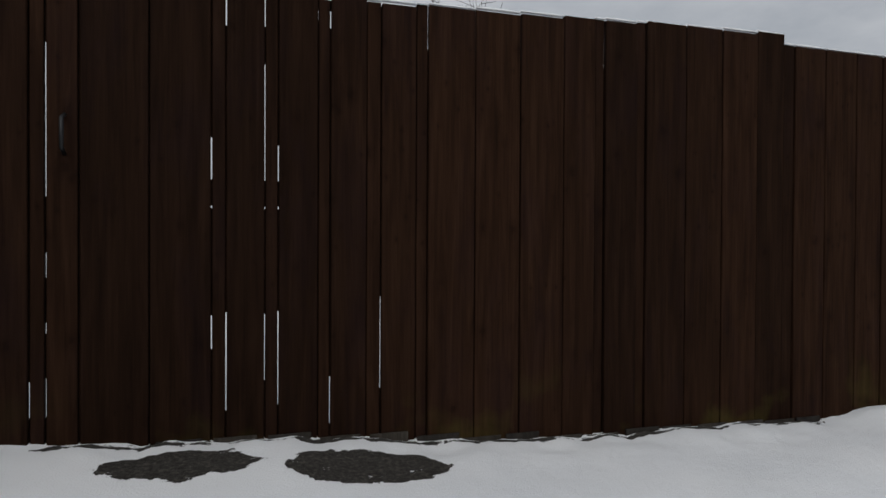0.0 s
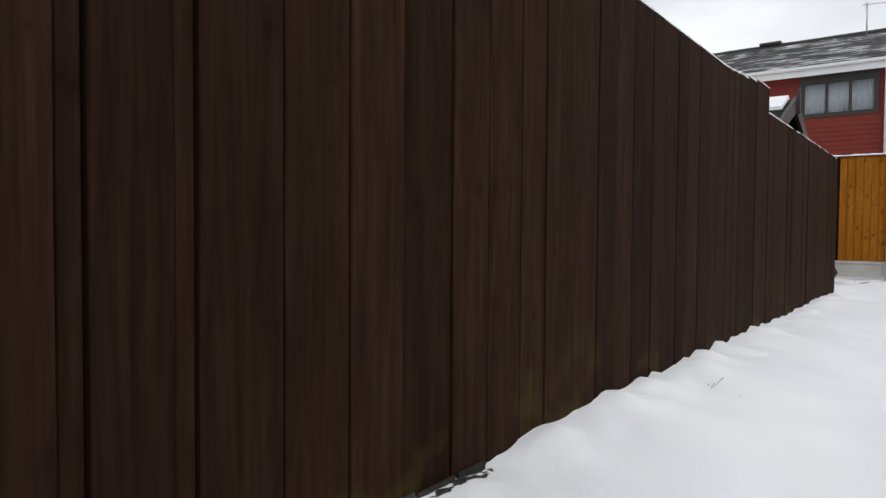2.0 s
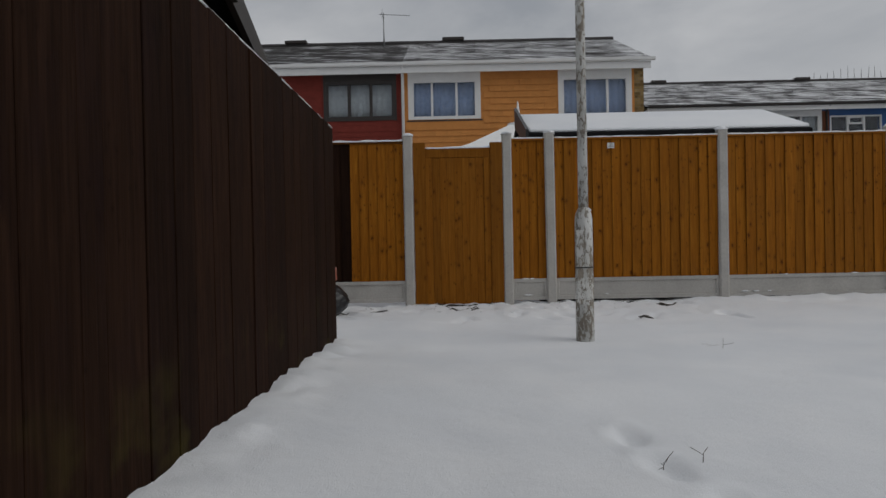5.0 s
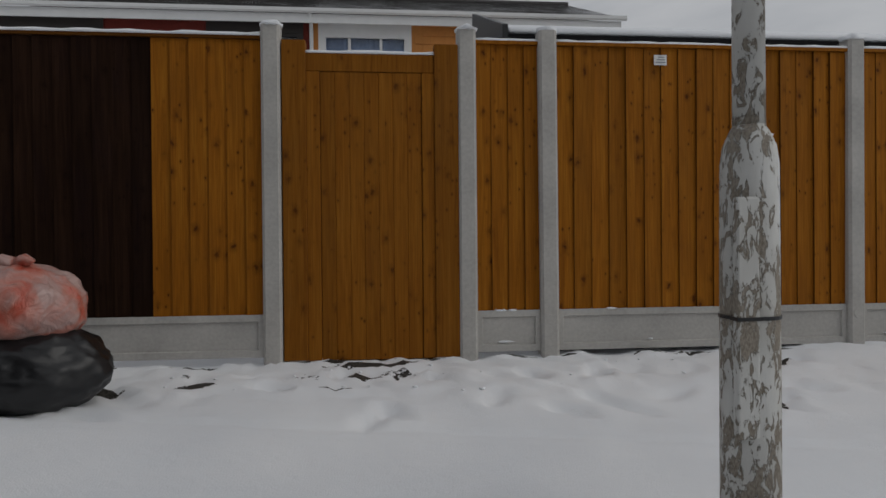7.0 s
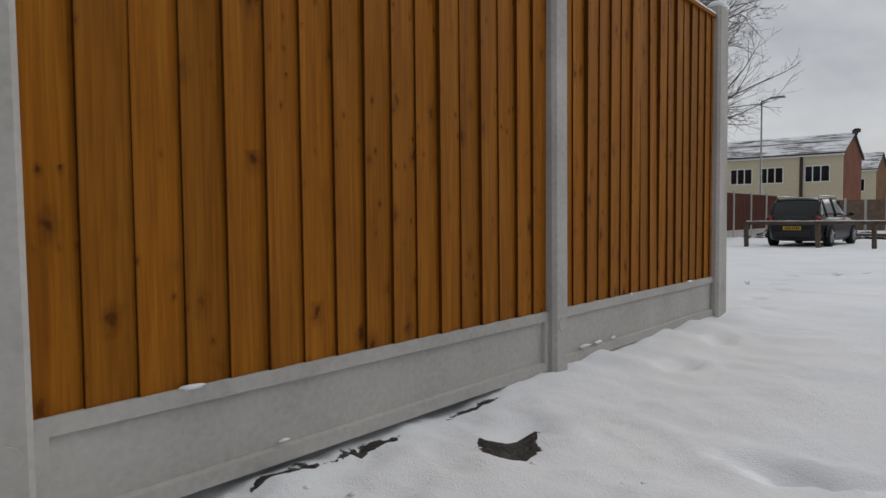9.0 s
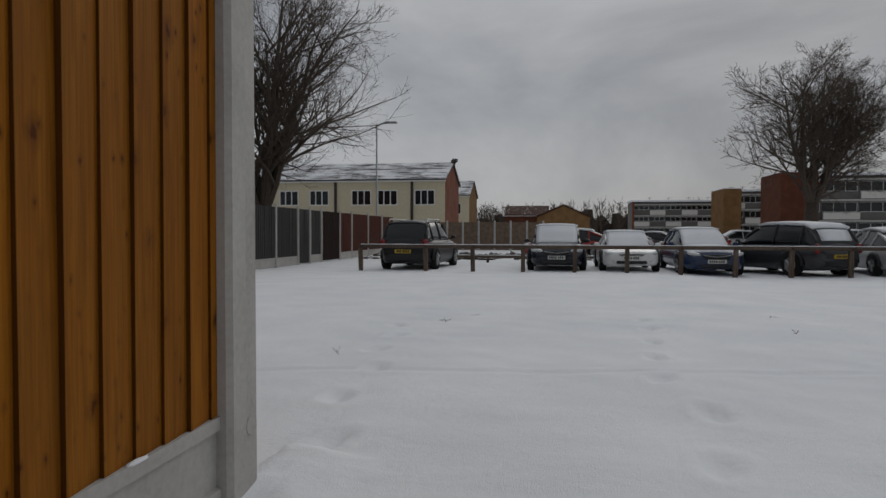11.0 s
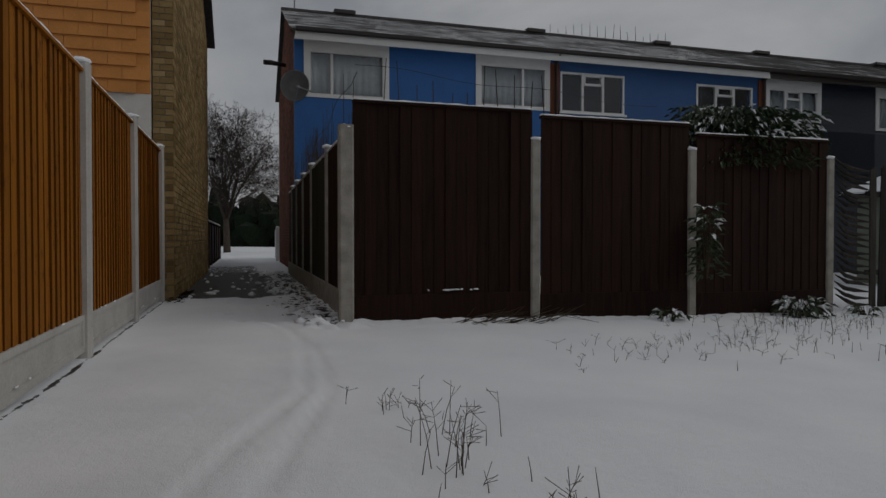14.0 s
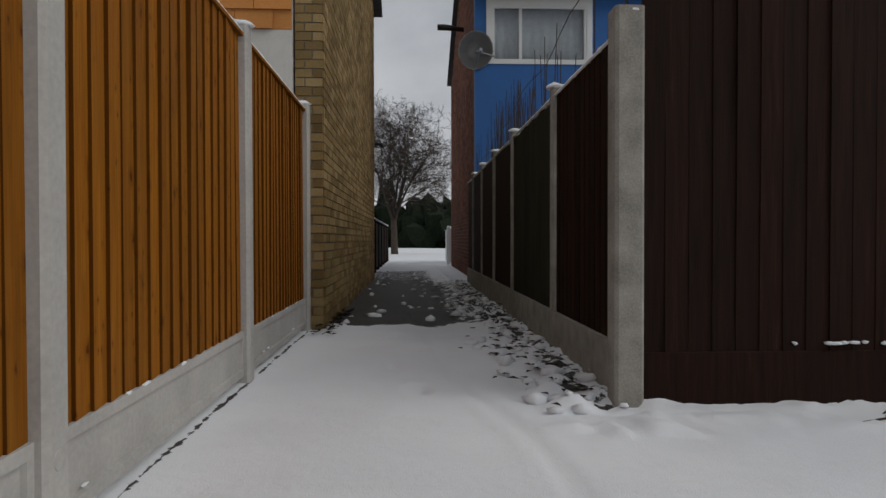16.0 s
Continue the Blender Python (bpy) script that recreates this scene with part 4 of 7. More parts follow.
# near terrace: orange-tiled house and its red-boarded neighbour
HX = 27.62
GZ = 0.25
orange = thing("house", "end-of-terrace house with orange hung tiles and yellow brick gable", "house", "near terrace", m=pose(0, 0, 0))
WO = [(0.85, 3.05, 4.92, 6.22), (-3.72, -1.50, 4.92, 6.22)]
bm = bmesh.new()
wall_with_openings(bm, HX, HX + 0.25, -3.80, 3.2, GZ - 0.3, 6.45, WO)
part("front_wall", bm, M_RENDER, orange)
bm = bmesh.new()
wall_with_openings(bm, HX - 0.008, HX - 0.003, -3.80, 3.2, 3.28, 6.36, WO)
part("tile_backing", bm, M_TILE, orange)
bm = bmesh.new()
gable(bm, HX + 0.05, 36.4, 32.0, GZ - 0.3, 6.4, 8.42, -4.085, -3.82)
part("gable_core", bm, M_MORTAR, orange)
bm = bmesh.new()
box(bm, 36.1, -3.8, GZ - 0.3, 36.4, 3.2, 6.4)
part("back_wall", bm, M_YBRICK, orange)
bm = bmesh.new()
box(bm, HX - 0.02, 0.80, 4.86, HX + 0.02, 3.10, 4.90)
box(bm, HX - 0.02, -3.78, 4.86, HX + 0.02, -1.45, 4.90)
part("flashing", bm, M_DKFRAME, orange)
for k, (ya, yb, za, zb) in enumerate(WO):
    window(orange, HX, ya + 0.12, yb - 0.12, za + 0.04, zb - 0.13, (0.31, 0.69), M_WHITE, M_CURT_B)
    bm = bmesh.new()
    wall_with_openings(bm, HX - 0.02, HX + 0.02, ya - 0.0, yb, za, zb + 0.14, [(ya + 0.12, yb - 0.12, za + 0.04, zb - 0.13)])
    part("window_surround", bm, M_WHITE, orange)
roof(orange, 27.22, 32.0, 36.8, -4.28, 3.2, 6.52, 8.55, M_ROOF, 15)
gutter(orange, 27.17, -4.3, 3.2, 6.50)
bm = bmesh.new()
box(bm, 27.25, -4.2, 6.25, 27.29, 3.2, 6.46)
part("fascia", bm, M_WHITE, orange)
bm = bmesh.new()
box(bm, 27.29, -4.2, 6.36, HX, 3.2, 6.40)
part("soffit", bm, M_WHITE, orange)
bm = bmesh.new()
tube(bm, [(27.2, 3.2, 6.45), (27.5, 3.2, 6.2), (27.53, 3.2, 0.3)], [0.045] * 3, 8)
part("downpipe", bm, M_WHITE, orange, smooth=True)

red = thing("house", "terraced house with dark red boards and dark-framed windows", "house", "near terrace", m=pose(0, 0, 0))
WR = [(3.40, 5.62, 4.92, 6.2), (7.9, 10.2, 4.92, 6.2)]
bm = bmesh.new()
wall_with_openings(bm, HX, HX + 0.25, 3.2, 10.6, GZ - 0.3, 6.45, WR)
box(bm, 36.1, 3.2, GZ - 0.3, 36.4, 10.6, 6.4)
gable(bm, HX + 0.26, 36.4, 32.0, GZ - 0.3, 6.4, 8.4, 10.4, 10.6)
part("wall", bm, M_RED, red)
boards(red, HX, 3.3, 10.5, 3.2, 6.3, 0.155, M_RED, [(a - 0.05, b + 0.05, c - 0.05, d + 0.2) for a, b, c, d in WR])
for ya, yb, za, zb in WR:
    bm = bmesh.new()
    wall_with_openings(bm, HX - 0.03, HX + 0.02, ya, yb, za, zb + 0.15, [(ya + 0.07, yb - 0.07, za + 0.06, zb - 0.1)])
    part("window_surround", bm, M_DKFRAME, red)
    window(red, HX, ya + 0.07, yb - 0.07, za + 0.06, zb - 0.1, (0.34, 0.66), M_DKFRAME, M_CURT, fw=0.075)
roof(red, 27.22, 32.0, 36.8, 3.2, 10.8, 6.52, 8.55, M_ROOF_D, 15)
gutter(red, 27.17, 3.2, 10.8, 6.50)
bm = bmesh.new()
box(bm, 27.25, 3.2, 6.25, 27.29, 10.8, 6.46)
box(bm, 27.29, 3.2, 6.36, HX, 10.8, 6.40)
part("fascia", bm, M_WHITE, red)


def aerial(x, y, z, h, label, arms, sx=1):
    a = thing("roof_aerial", label, "aerial", m=pose(x, y, z))
    bm = bmesh.new()
    tube(bm, [(0, 0, 0), (0, 0, h)], [0.025, 0.02], 6)
    part("mast", bm, M_METAL, a, smooth=True)
    bm = bmesh.new()
    tube(bm, [(0, 0.15 * sx, h - 0.05), (0, -0.95 * sx, h - 0.12)], [0.014, 0.012], 5)
    for i in range(arms):
        y_ = (0.05 - 0.95 * i / max(1, arms - 1)) * sx
        tube(bm, [(-0.03, y_, h - 0.30), (0.03, y_, h + 0.16)], [0.007, 0.007], 4)
        tube(bm, [(-0.24, y_, h - 0.07), (0.24, y_, h - 0.07)], [0.007, 0.007], 4)
    part("boom", bm, M_METAL, a)
    return a


aerial(32.0, -3.0, 8.5, 2.6, "tall television aerial on a steel mast", 7, -1)
aerial(31.4, 4.1, 8.3, 1.2, "small bent aerial on the ridge", 1)
for y_ in (1.6, 7.4):
    bm = bmesh.new()
    box(bm, 31.82, y_ - 0.4, 8.6, 32.18, y_ + 0.4, 8.72)
    bevel(bm, 0.02)
    solo("ridge_vent", bm, M_DKFRAME, "dark ridge vent on the terrace roof", "vent", "ridge vents")

# far terrace: four houses seen over the garden fences
BX, BR, BB = 34.98, 39.2, 43.5
UNITS = [(-6.30, -13.70, M_BLUE, "bright blue rendered house at the end of the terrace"), (-13.70, -21.05, M_BLUE2, "mid-blue rendered terraced house"),
         (-21.05, -28.30, M_NAVY, "terraced house with navy-blue boards"), (-28.30, -36.0, M_BRN, "dark brown tile-hung terraced house")]
WINS = [[(-8.78, -6.56, 4.92, 6.25, (0.70,), None), (-13.55, -11.30, 4.92, 6.25, (0.36,), None)],
        [(-16.02, -13.90, 4.92, 6.10, (0.34, 0.66), (1, 0.72)), (-20.70, -18.58, 4.92, 6.05, (0.34, 0.66), (1, 0.72))],
        [(-23.45, -21.22, 4.92, 6.20, (0.34, 0.66), (1, 0.72)), (-28.15, -25.85, 4.92, 6.20, (0.34, 0.66), (1, 0.72))],
        [(-30.2, -28.6, 4.80, 6.02, (0.34, 0.66), (1, 0.72)), (-34.6, -33.0, 4.92, 6.02, (0.34, 0.66), (1, 0.72))]]
for k, (ya, yb, mt, label) in enumerate(UNITS):
    h = thing("house", label, "house", "far terrace", m=pose(0, 0, 0))
    bm = bmesh.new()
    wall_with_openings(bm, BX, BX + 0.25, yb, ya, -0.1, 6.45, [w[:4] for w in WINS[k]])
    part("front_wall", bm, mt, h)
    bm = bmesh.new()
    box(bm, BB - 0.3, yb, -0.1, BB, ya, 6.4)
    part("back_wall", bm, M_RBRICK, h)
    for wa, wb, za, zb, sp, tl in WINS[k]:
        white_box = k in (0, 2)
        if white_box:
            bm = bmesh.new()
            wall_with_openings(bm, BX - 0.03, BX + 0.02, wa - 0.02, wb + 0.02, za, 6.40, [(wa + 0.10, wb - 0.10, za + 0.05, zb - 0.10)])
            part("window_surround", bm, M_WHITE, h)
            window(h, BX, wa + 0.10, wb - 0.10, za + 0.05, zb - 0.10, sp, M_WHITE, M_CURT, tl)
        else:
            window(h, BX, wa, wb, za, zb, sp, M_WHITE, M_CURT if k == 9 else None, tl, sill=M_WHITE)
    roof(h, 34.58, BR, BB + 0.4, yb, ya + (0.12 if k == 0 else 0), 6.55, 8.52, M_ROOF if k < 2 else M_ROOF_D, 15)
    gutter(h, 34.53, yb, ya, 6.53, M_DKFRAME)
    bm = bmesh.new()
    box(bm, 34.60, yb, 6.30, 34.64, ya, 6.50)
    box(bm, 34.64, yb, 6.40, BX, ya, 6.44)
    part("fascia", bm, M_WHITE if k < 2 else M_DKFRAME, h)
    if k:
        bm = bmesh.new()
        box(bm, BX - 0.06, ya - 0.14, -0.1, BX - 0.002, ya + 0.14, 6.3)
        part("party_pier", bm, M_RBRICK, h)
        bm = bmesh.new()
        tube(bm, [(34.6, ya, 6.48), (34.85, ya, 6.25), (34.88, ya, 0.2)], [0.04] * 3, 8)
        part("downpipe", bm, M_DKFRAME, h, smooth=True)
    if k == 2:
        boards(h, BX, -25.8, -23.5, 3.2, 6.3, 0.2, M_NAVY)
        boards(h, BX, -28.1, -21.3, 3.2, 4.85, 0.2, M_NAVY)
    if k == 0:
        blue_house = h
        bm = bmesh.new()
        gable(bm, BX + 0.02, BB, BR, -0.1, 6.4, 8.4, ya - 0.25, ya - 0.02)
        part("gable_core", bm, M_MORTAR, h)
        bm = bmesh.new()
        tube(bm, [(36.0, -6.15, 5.95), (36.0, -5.75, 6.0), (36.0, -5.55, 6.0)], [0.05, 0.07, 0.07], 8)
        part("overflow_pipe", bm, M_DKFRAME, h, "dark waste pipe jutting from the gable", smooth=True)
    if k == 3:
        bm = bmesh.new()
        gable(bm, BX + 0.26, BB, BR, -0.1, 6.4, 8.4, yb, yb + 0.25)
        part("end_gable", bm, M_RBRICK, h)
for y_ in (-8.2, -15.0, -20.2, -24.8, -31.0):
    bm = bmesh.new()
    box(bm, BR - 0.18, y_ - 0.35, 8.55, BR + 0.18, y_ + 0.35, 8.68)
    bevel(bm, 0.02)
    solo("ridge_vent", bm, M_DKFRAME, "dark ridge vent on the terrace roof", "vent", "ridge vents")
aerial(BR, -6.6, 8.4, 1.3, "thin aerial rod at the gable end", 1)
aerial(BR, -33.5, 8.4, 1.9, "television aerial over the far end of the terrace", 5)
bm = bmesh.new()
R_S = random.Random(3)
for i in range(16):
    y_ = -15.6 - i * 0.32
    tube(bm, [(BR, y_, 8.55), (BR + R_S.uniform(-0.05, 0.05), y_ + R_S.uniform(-0.05, 0.05), 8.72 + R_S.uniform(0.05, 0.5))], [0.012, 0.006], 4)
solo("bird_spikes", bm, M_IRON, "thin bird spikes along the ridge", "spikes", kind="stuff")

# satellite dish on the red gable
dish = thing("satellite_dish", "grey satellite dish on the brick gable corner", "dish", m=pose(34.80, -6.72, 5.15))
bm = bmesh.new()
n = 16
rings = []
for r_, d_ in ((0.0, 0.06), (0.2, 0.045), (0.36, 0.012), (0.40, 0.0)):
    rings.append([bm.verts.new((-d_ * -1.0, r_ * math.cos(2 * math.pi * i / n) * 0.95 if r_ else 0.001 * math.cos(i), r_ * math.sin(2 * math.pi * i / n) if r_ else 0.001 * math.sin(i))) for i in range(n)])
for A, B in zip(rings, rings[1:]):
    for i in range(n):
        bm.faces.new((A[i], A[(i + 1) % n], B[(i + 1) % n], B[i]))
bmesh.ops.solidify(bm, geom=bm.faces[:], thickness=0.012)
part("reflector", bm, plain("grey mesh", (0.16, 0.16, 0.16), 0.5), dish, smooth=True, m=pose(0, 0.42, 0, 0, -18, 10))
bm = bmesh.new()
tube(bm, [(0.1, 0.0, -0.1), (0.08, 0.2, -0.05), (0.06, 0.40, 0)], [0.02] * 3, 6)
tube(bm, [(0.02, 0.42, -0.38), (-0.42, 0.36, -0.12)], [0.013] * 2, 5)
box(bm, -0.48, 0.33, -0.15, -0.38, 0.39, -0.09)
part("bracket", bm, M_METAL, dish)

# ---- dark panel fence of the blue house ----
def brown_fence():
    r = random.Random(21)
    ys = [-6.13, -8.36, -10.53, -12.75]
    x0 = 24.58
    z0 = ground_z(x0, ys[0], False)
    f = thing("fence", "dark brown panel fence between old concrete posts, snow on top", "fence", "garden fences", m=pose(x0, ys[0], z0))
    pm = post_mesh(0.16, 2.10, M_CONC_OLD)
    pm2 = post_mesh(0.12, 2.06, M_CONC_OLD)
    sn = bmesh.new()
    for i, y in enumerate(ys):
        gz = ground_z(x0, y, False) - z0
        part("post", pm if i == 0 else pm2, M_CONC_OLD, f, "grey lichened concrete", m=pose(0.02, y - ys[0], gz, 0, 0, 0))
        post_cap_snow(f, 0.02, y - ys[0], gz + 2.08, 0.13, r)
    for i in range(3):
        a, b = ys[i] - ys[0] - 0.075, ys[i + 1] - ys[0] + 0.06
        gz = ground_z(x0, (ys[i] + ys[i + 1]) / 2, False) - z0
        L = a - b
        bm = bmesh.new()
        box(bm, -0.02, b, gz - 0.02, 0.03, a, gz + 0.30)
        bevel(bm, 0.006)
        part("gravel_board", bm, M_BROWN, f, "brown painted board at the foot", m=None)
        fence_panel(f, 0.0, a, -90, L, gz + 0.30, 2.40 - 0.30 + (0.0, -0.02, -0.10)[i], 0.135, M_BROWN, r, thick=0.012)
        top = gz + 2.40 + (0.0, -0.02, -0.10)[i]
        bm = bmesh.new()
        box(bm, -0.04, b, top, 0.05, a, top + 0.03)
        part("capping_rail", bm, M_BROWN, f)
        snow_strip(sn, 0.0, a, 0.0, b, top + 0.028, 0.075, 0.03, r)
    for k in range(11):
        y = r.uniform(-0.9, -1.7)
        blob(sn, (-0.03, y, 0.325 + r.uniform(-0.005, 0.005)), (0.02, r.uniform(0.015, 0.04), 0.010), 0.3, k, 1)
    part("snow_cap", sn, M_SNOW, f, smooth=True, kind="stuff")


brown_fence()


def side_fence():
    r = random.Random(8)
    xs = [24.75, 26.50, 28.72, 30.45, 32.1, 33.7, 34.9]
    y0 = -6.17
    z0 = ground_z(24.6, y0, False)
    f = thing("fence", "patched dark board fence with thin concrete posts along the passage", "fence", "garden fences", m=pose(24.6, y0, z0))
    pm = post_mesh(0.10, 2.12, M_CONC_OLD)
    for x in xs[1:-1]:
        part("post", pm, M_CONC_OLD, f, m=pose(x - 24.6, 0, 0))
        post_cap_snow(f, x - 24.6, 0, 2.12, 0.13, r)
    sn = bmesh.new()
    for i, (a, b) in enumerate(zip(xs, xs[1:])):
        mt = (M_DARK, M_GREEN, M_BROWN, M_BROWN, M_BROWN, M_BROWN)[i]
        bm = bmesh.new()
        box(bm, a - 24.6 + 0.05, 0.0, 0, b - 24.6 - 0.05, 0.05, 0.30)
        part("gravel_board", bm, M_CONC_OLD, f)
        if i == 0:
            n = 13
            w = (b - a - 0.1) / n
            bm = bmesh.new()
            box(bm, 0, 0.0, 0.30, w * 0.80, 0.018, 2.08)
            bevel(bm, 0.003)
            sl = mesh_of(bm, "slat", mt)
            for k in range(n):
                part("slat", sl, mt, f, m=pose(a - 24.6 + 0.05 + k * w, 0, 0, 0, r.uniform(-0.5, 0.5), 0))
            for zz in (0.6, 1.8):
                bm = bmesh.new()
                box(bm, a - 24.6 + 0.05, -0.04, zz, b - 24.6 - 0.05, -0.002, zz + 0.07)
                part("rail", bm, mt, f)
        else:
            # the face looks into the passage, so the run goes backwards
            fence_panel(f, b - 24.6 - 0.05, 0.0, 180, b - a - 0.1, 0.30, 1.76, 0.14, mt, r)
        snow_strip(sn, a - 24.6, 0.01, b - 24.6, 0.01, 2.07, 0.05, 0.03, r)
    part("snow_cap", sn, M_SNOW, f, smooth=True, kind="stuff")
    w = thing("spike_wire", "sagging wire and thin upright stems above the dark fence", "wire", m=pose(24.6, y0 - 0.1, z0 + 2.0))
    bm = bmesh.new()
    for k in range(90):
        x = r.uniform(0.1, 9.6) if k < 40 else r.gauss(5.0, 1.0)
        h = r.uniform(0.3, 0.95)
        tube(bm, [(x, 0, -0.1), (x + r.uniform(-0.05, 0.05), r.uniform(-0.04, 0.04), h)], [0.007, 0.004], 4)
    for k in range(12):
        yy = -0.3 - 0.2 * k
        tube(bm, [(0.15, yy, 0.2), (0.15, yy + r.uniform(-0.05, 0.05), 0.45 + r.uniform(0.1, 0.5))], [0.008, 0.005], 4)
    part("stem", bm, M_STEM, w, kind="stuff")
    bm = bmesh.new()
    pts = [(9.8 - 0.4 * i, 0.02 * math.sin(i), 0.25 + 0.07 * abs(math.sin(i * 0.55)) + 0.02 * i) for i in range(25)]
    tube(bm, pts, [0.004] * len(pts), 4)
    pts = [(0.2, -0.3 * i, 0.85 - 0.02 * i + 0.03 * math.sin(i)) for i in range(14)]
    tube(bm, pts, [0.003] * len(pts), 4)
    part("wire", bm, M_IRON, w)


side_fence()


def rear_fences():
    """The run of unlike garden fences on towards the car park."""
    r = random.Random(31)
    X = 24.53

    def gz(y):
        return ground_z(X, y, False)

    # sagging woven panel and loose grey slats
    f = thing("fence", "broken woven panel with loose weathered grey slats", "fence", "garden fences", m=pose(X, -12.8, gz(-12.8)))
    for i in range(22):
        bm = bmesh.new()
        z = 0.15 + i * 0.088
        tube(bm, [(0.02 * math.sin(i), -0.02, z + 0.1), (-0.03 * math.cos(i * 2), -0.2, z), (0.02, -0.4, z - 0.03 + r.uniform(-0.03, 0.03)), (-0.02, -0.6, z - 0.06)], [0.008, 0.03, 0.03, 0.008], 5)
        part("woven_slat", bm, M_GREY, f)
    for i in range(6):
        bm = bmesh.new()
        box(bm, 0, -0.115, 0.05, 0.022, 0, 2.0 + r.uniform(-0.06, 0.06))
        bevel(bm, 0.004)
        part("slat", bm, M_GREY, f, m=pose(r.uniform(-0.03, 0.03), -0.66 - i * 0.15, 0, r.uniform(-1.5, 1.5), r.uniform(-1, 1), r.uniform(-6, 6)))
    for zz in (0.5, 1.6):
        bm = bmesh.new()
        box(bm, 0.035, -1.5, zz, 0.07, -0.6, zz + 0.07)
        part("rail", bm, M_GREY, f)

    # orange gate and two orange bays with timber posts
    g = thing("gate", "bright orange feather-edge board gate reaching the snow", "gate", m=pose(X, -14.35, gz(-14.35)))
    fence_panel(g, 0, -0.02, -90, 1.26, 0.03, 2.0, 0.12, M_ORANGE, r)
    f = thing("fence", "orange feather-edge bays with timber posts and gravel boards", "fence", "garden fences", m=pose(X, -14.3, gz(-14.3)))
    for y, w in ((-14.3, 0.13), (-15.66, 0.15), (-17.6, 0.12), (-19.83, 0.12), (-20.65, 0.11)):
        part("post", post_mesh(w, 2.13, M_TAN), M_TAN, f, "tan timber", m=pose(-0.03, y + 14.3, gz(y) - gz(-14.3)))
        post_cap_snow(f, -0.03, y + 14.3, gz(y) - gz(-14.3) + 2.13, 0.10, r)
    sn = bmesh.new()
    for a, b in ((-15.73, -17.54), (-17.66, -19.77), (-19.89, -20.6)):
        zz = gz((a + b) / 2) - gz(-14.3)
        part("gravel_board", gravel_board(a - b, 0.30), M_CONC, f, m=pose(0, a + 14.3, zz + 0.03, 0, 0, -90))
        fence_panel(f, 0, a + 14.3, -90, a - b, zz + 0.33, 1.70, 0.12, M_ORANGE, r)
        snow_strip(sn, 0, a + 14.3, 0, b + 14.3, zz + 2.03, 0.05, 0.03, r)
    part("snow_cap", sn, M_SNOW, f, smooth=True, kind="stuff")

    # grey, dark, brown and red bays beyond
    f = thing("fence", "grey, brown and red painted panel bays with pale concrete posts", "fence", "garden fences", m=pose(X, -20.7, gz(-20.7)))
    bays = [(-20.72, -22.88, M_GREYPANEL, 1), (-22.9, -24.8, M_GREYPANEL, 1), (-24.85, -26.0, M_BLACK, 0), (-26.05, -27.25, M_GREYPANEL, 1), (-27.3, -29.55, M_BROWN, 0),
            (-29.6, -31.25, M_REDFENCE, 1), (-31.3, -33.95, M_REDFENCE, 1), (-34.0, -36.6, M_REDFENCE, 1), (-36.7, -39.2, M_REDFENCE, 1)]
    pm = post_mesh(0.10, 2.14, M_CONC)
    for a, b, mt, gb_ in bays:
        zz = gz((a + b) / 2) - gz(-20.7)
        part("post", pm, M_CONC, f, m=pose(0, a + 20.7, zz))
        if gb_:
            part("gravel_board", gravel_board(a - b, 0.30), M_CONC, f, m=pose(0, a + 20.7, zz + 0.03, 0, 0, -90))
        z_ = 0.33 if gb_ else 0.05
        fence_panel(f, 0, a + 20.7 - 0.05, -90, a - b - 0.1, zz + z_, 2.06 - z_, 0.14, mt, r)


rear_fences()

# pale green summer house behind the rear fences
sh = thing("summer_house", "pale green summer house with a snow-covered shallow roof", "shed", m=pose(26.6, -21.6, 0.1))
bm = bmesh.new()
prism(bm, [(-1.5, 0), (1.5, 0), (1.5, 2.25), (0, 2.75), (-1.5, 2.25)], "x", 0.15, 4.0)
part("body", bm, plain("pale green paint", (0.20, 0.22, 0.17), 0.7, amount=0.1), sh)
for s_ in (-1, 1):
    bm = bmesh.new()
    prism(bm, [(0, 2.78), (s_ * 1.8, 2.18), (s_ * 1.8, 2.23), (0, 2.86)], "x", 0.0, 4.3)
    part("roof_slope", bm, M_DKFRAME, sh)
    bm = bmesh.new()
    prism(bm, [(0, 2.87), (s_ * 1.78, 2.245), (s_ * 1.78, 2.29), (0, 2.92)], "x", 0.02, 4.28)
    part("snow_cap", bm, M_SNOW, sh)
    bm = bmesh.new()
    prism(bm, [(0, 2.74), (s_ * 1.82, 2.10), (s_ * 1.82, 2.20), (0, 2.84)], "x", -0.04, -0.003)
    part("bargeboard", bm, M_WHITE, sh)

# ---- lamp column ----
lamp = thing("lamp_post", "old lamp column with flaking white paint and a black strap", "lamp post", m=pose(13.60, 0.643, ground_z(13.6, 0.643, False) + 0.03))
bm = bmesh.new()
tube(bm, [(0, 0, -0.25), (0, 0, 0.45), (0, 0, 0.95), (0, 0, 1.07), (0.0, 0, 1.12), (0, 0, 1.16), (0, 0, 1.18)], [0.083, 0.082, 0.080, 0.079, 0.072, 0.055, 0.044], 28)
part("base", bm, M_PEEL, lamp, smooth=True)
bm = bmesh.new()
tube(bm, [(0, 0, 1.15), (0, 0, 3.5), (0, 0, 7.0)], [0.045, 0.040, 0.034], 20)
part("shaft", bm, M_PEEL, lamp, "grey upper shaft, paint flaked low down", smooth=True)
bm = bmesh.new()
blob(bm, (0.03, -0.04, 1.155), (0.05, 0.035, 0.02), 0.2, 2, 2)
part("snow_cap", bm, M_SNOW, lamp, smooth=True)
bm = bmesh.new()
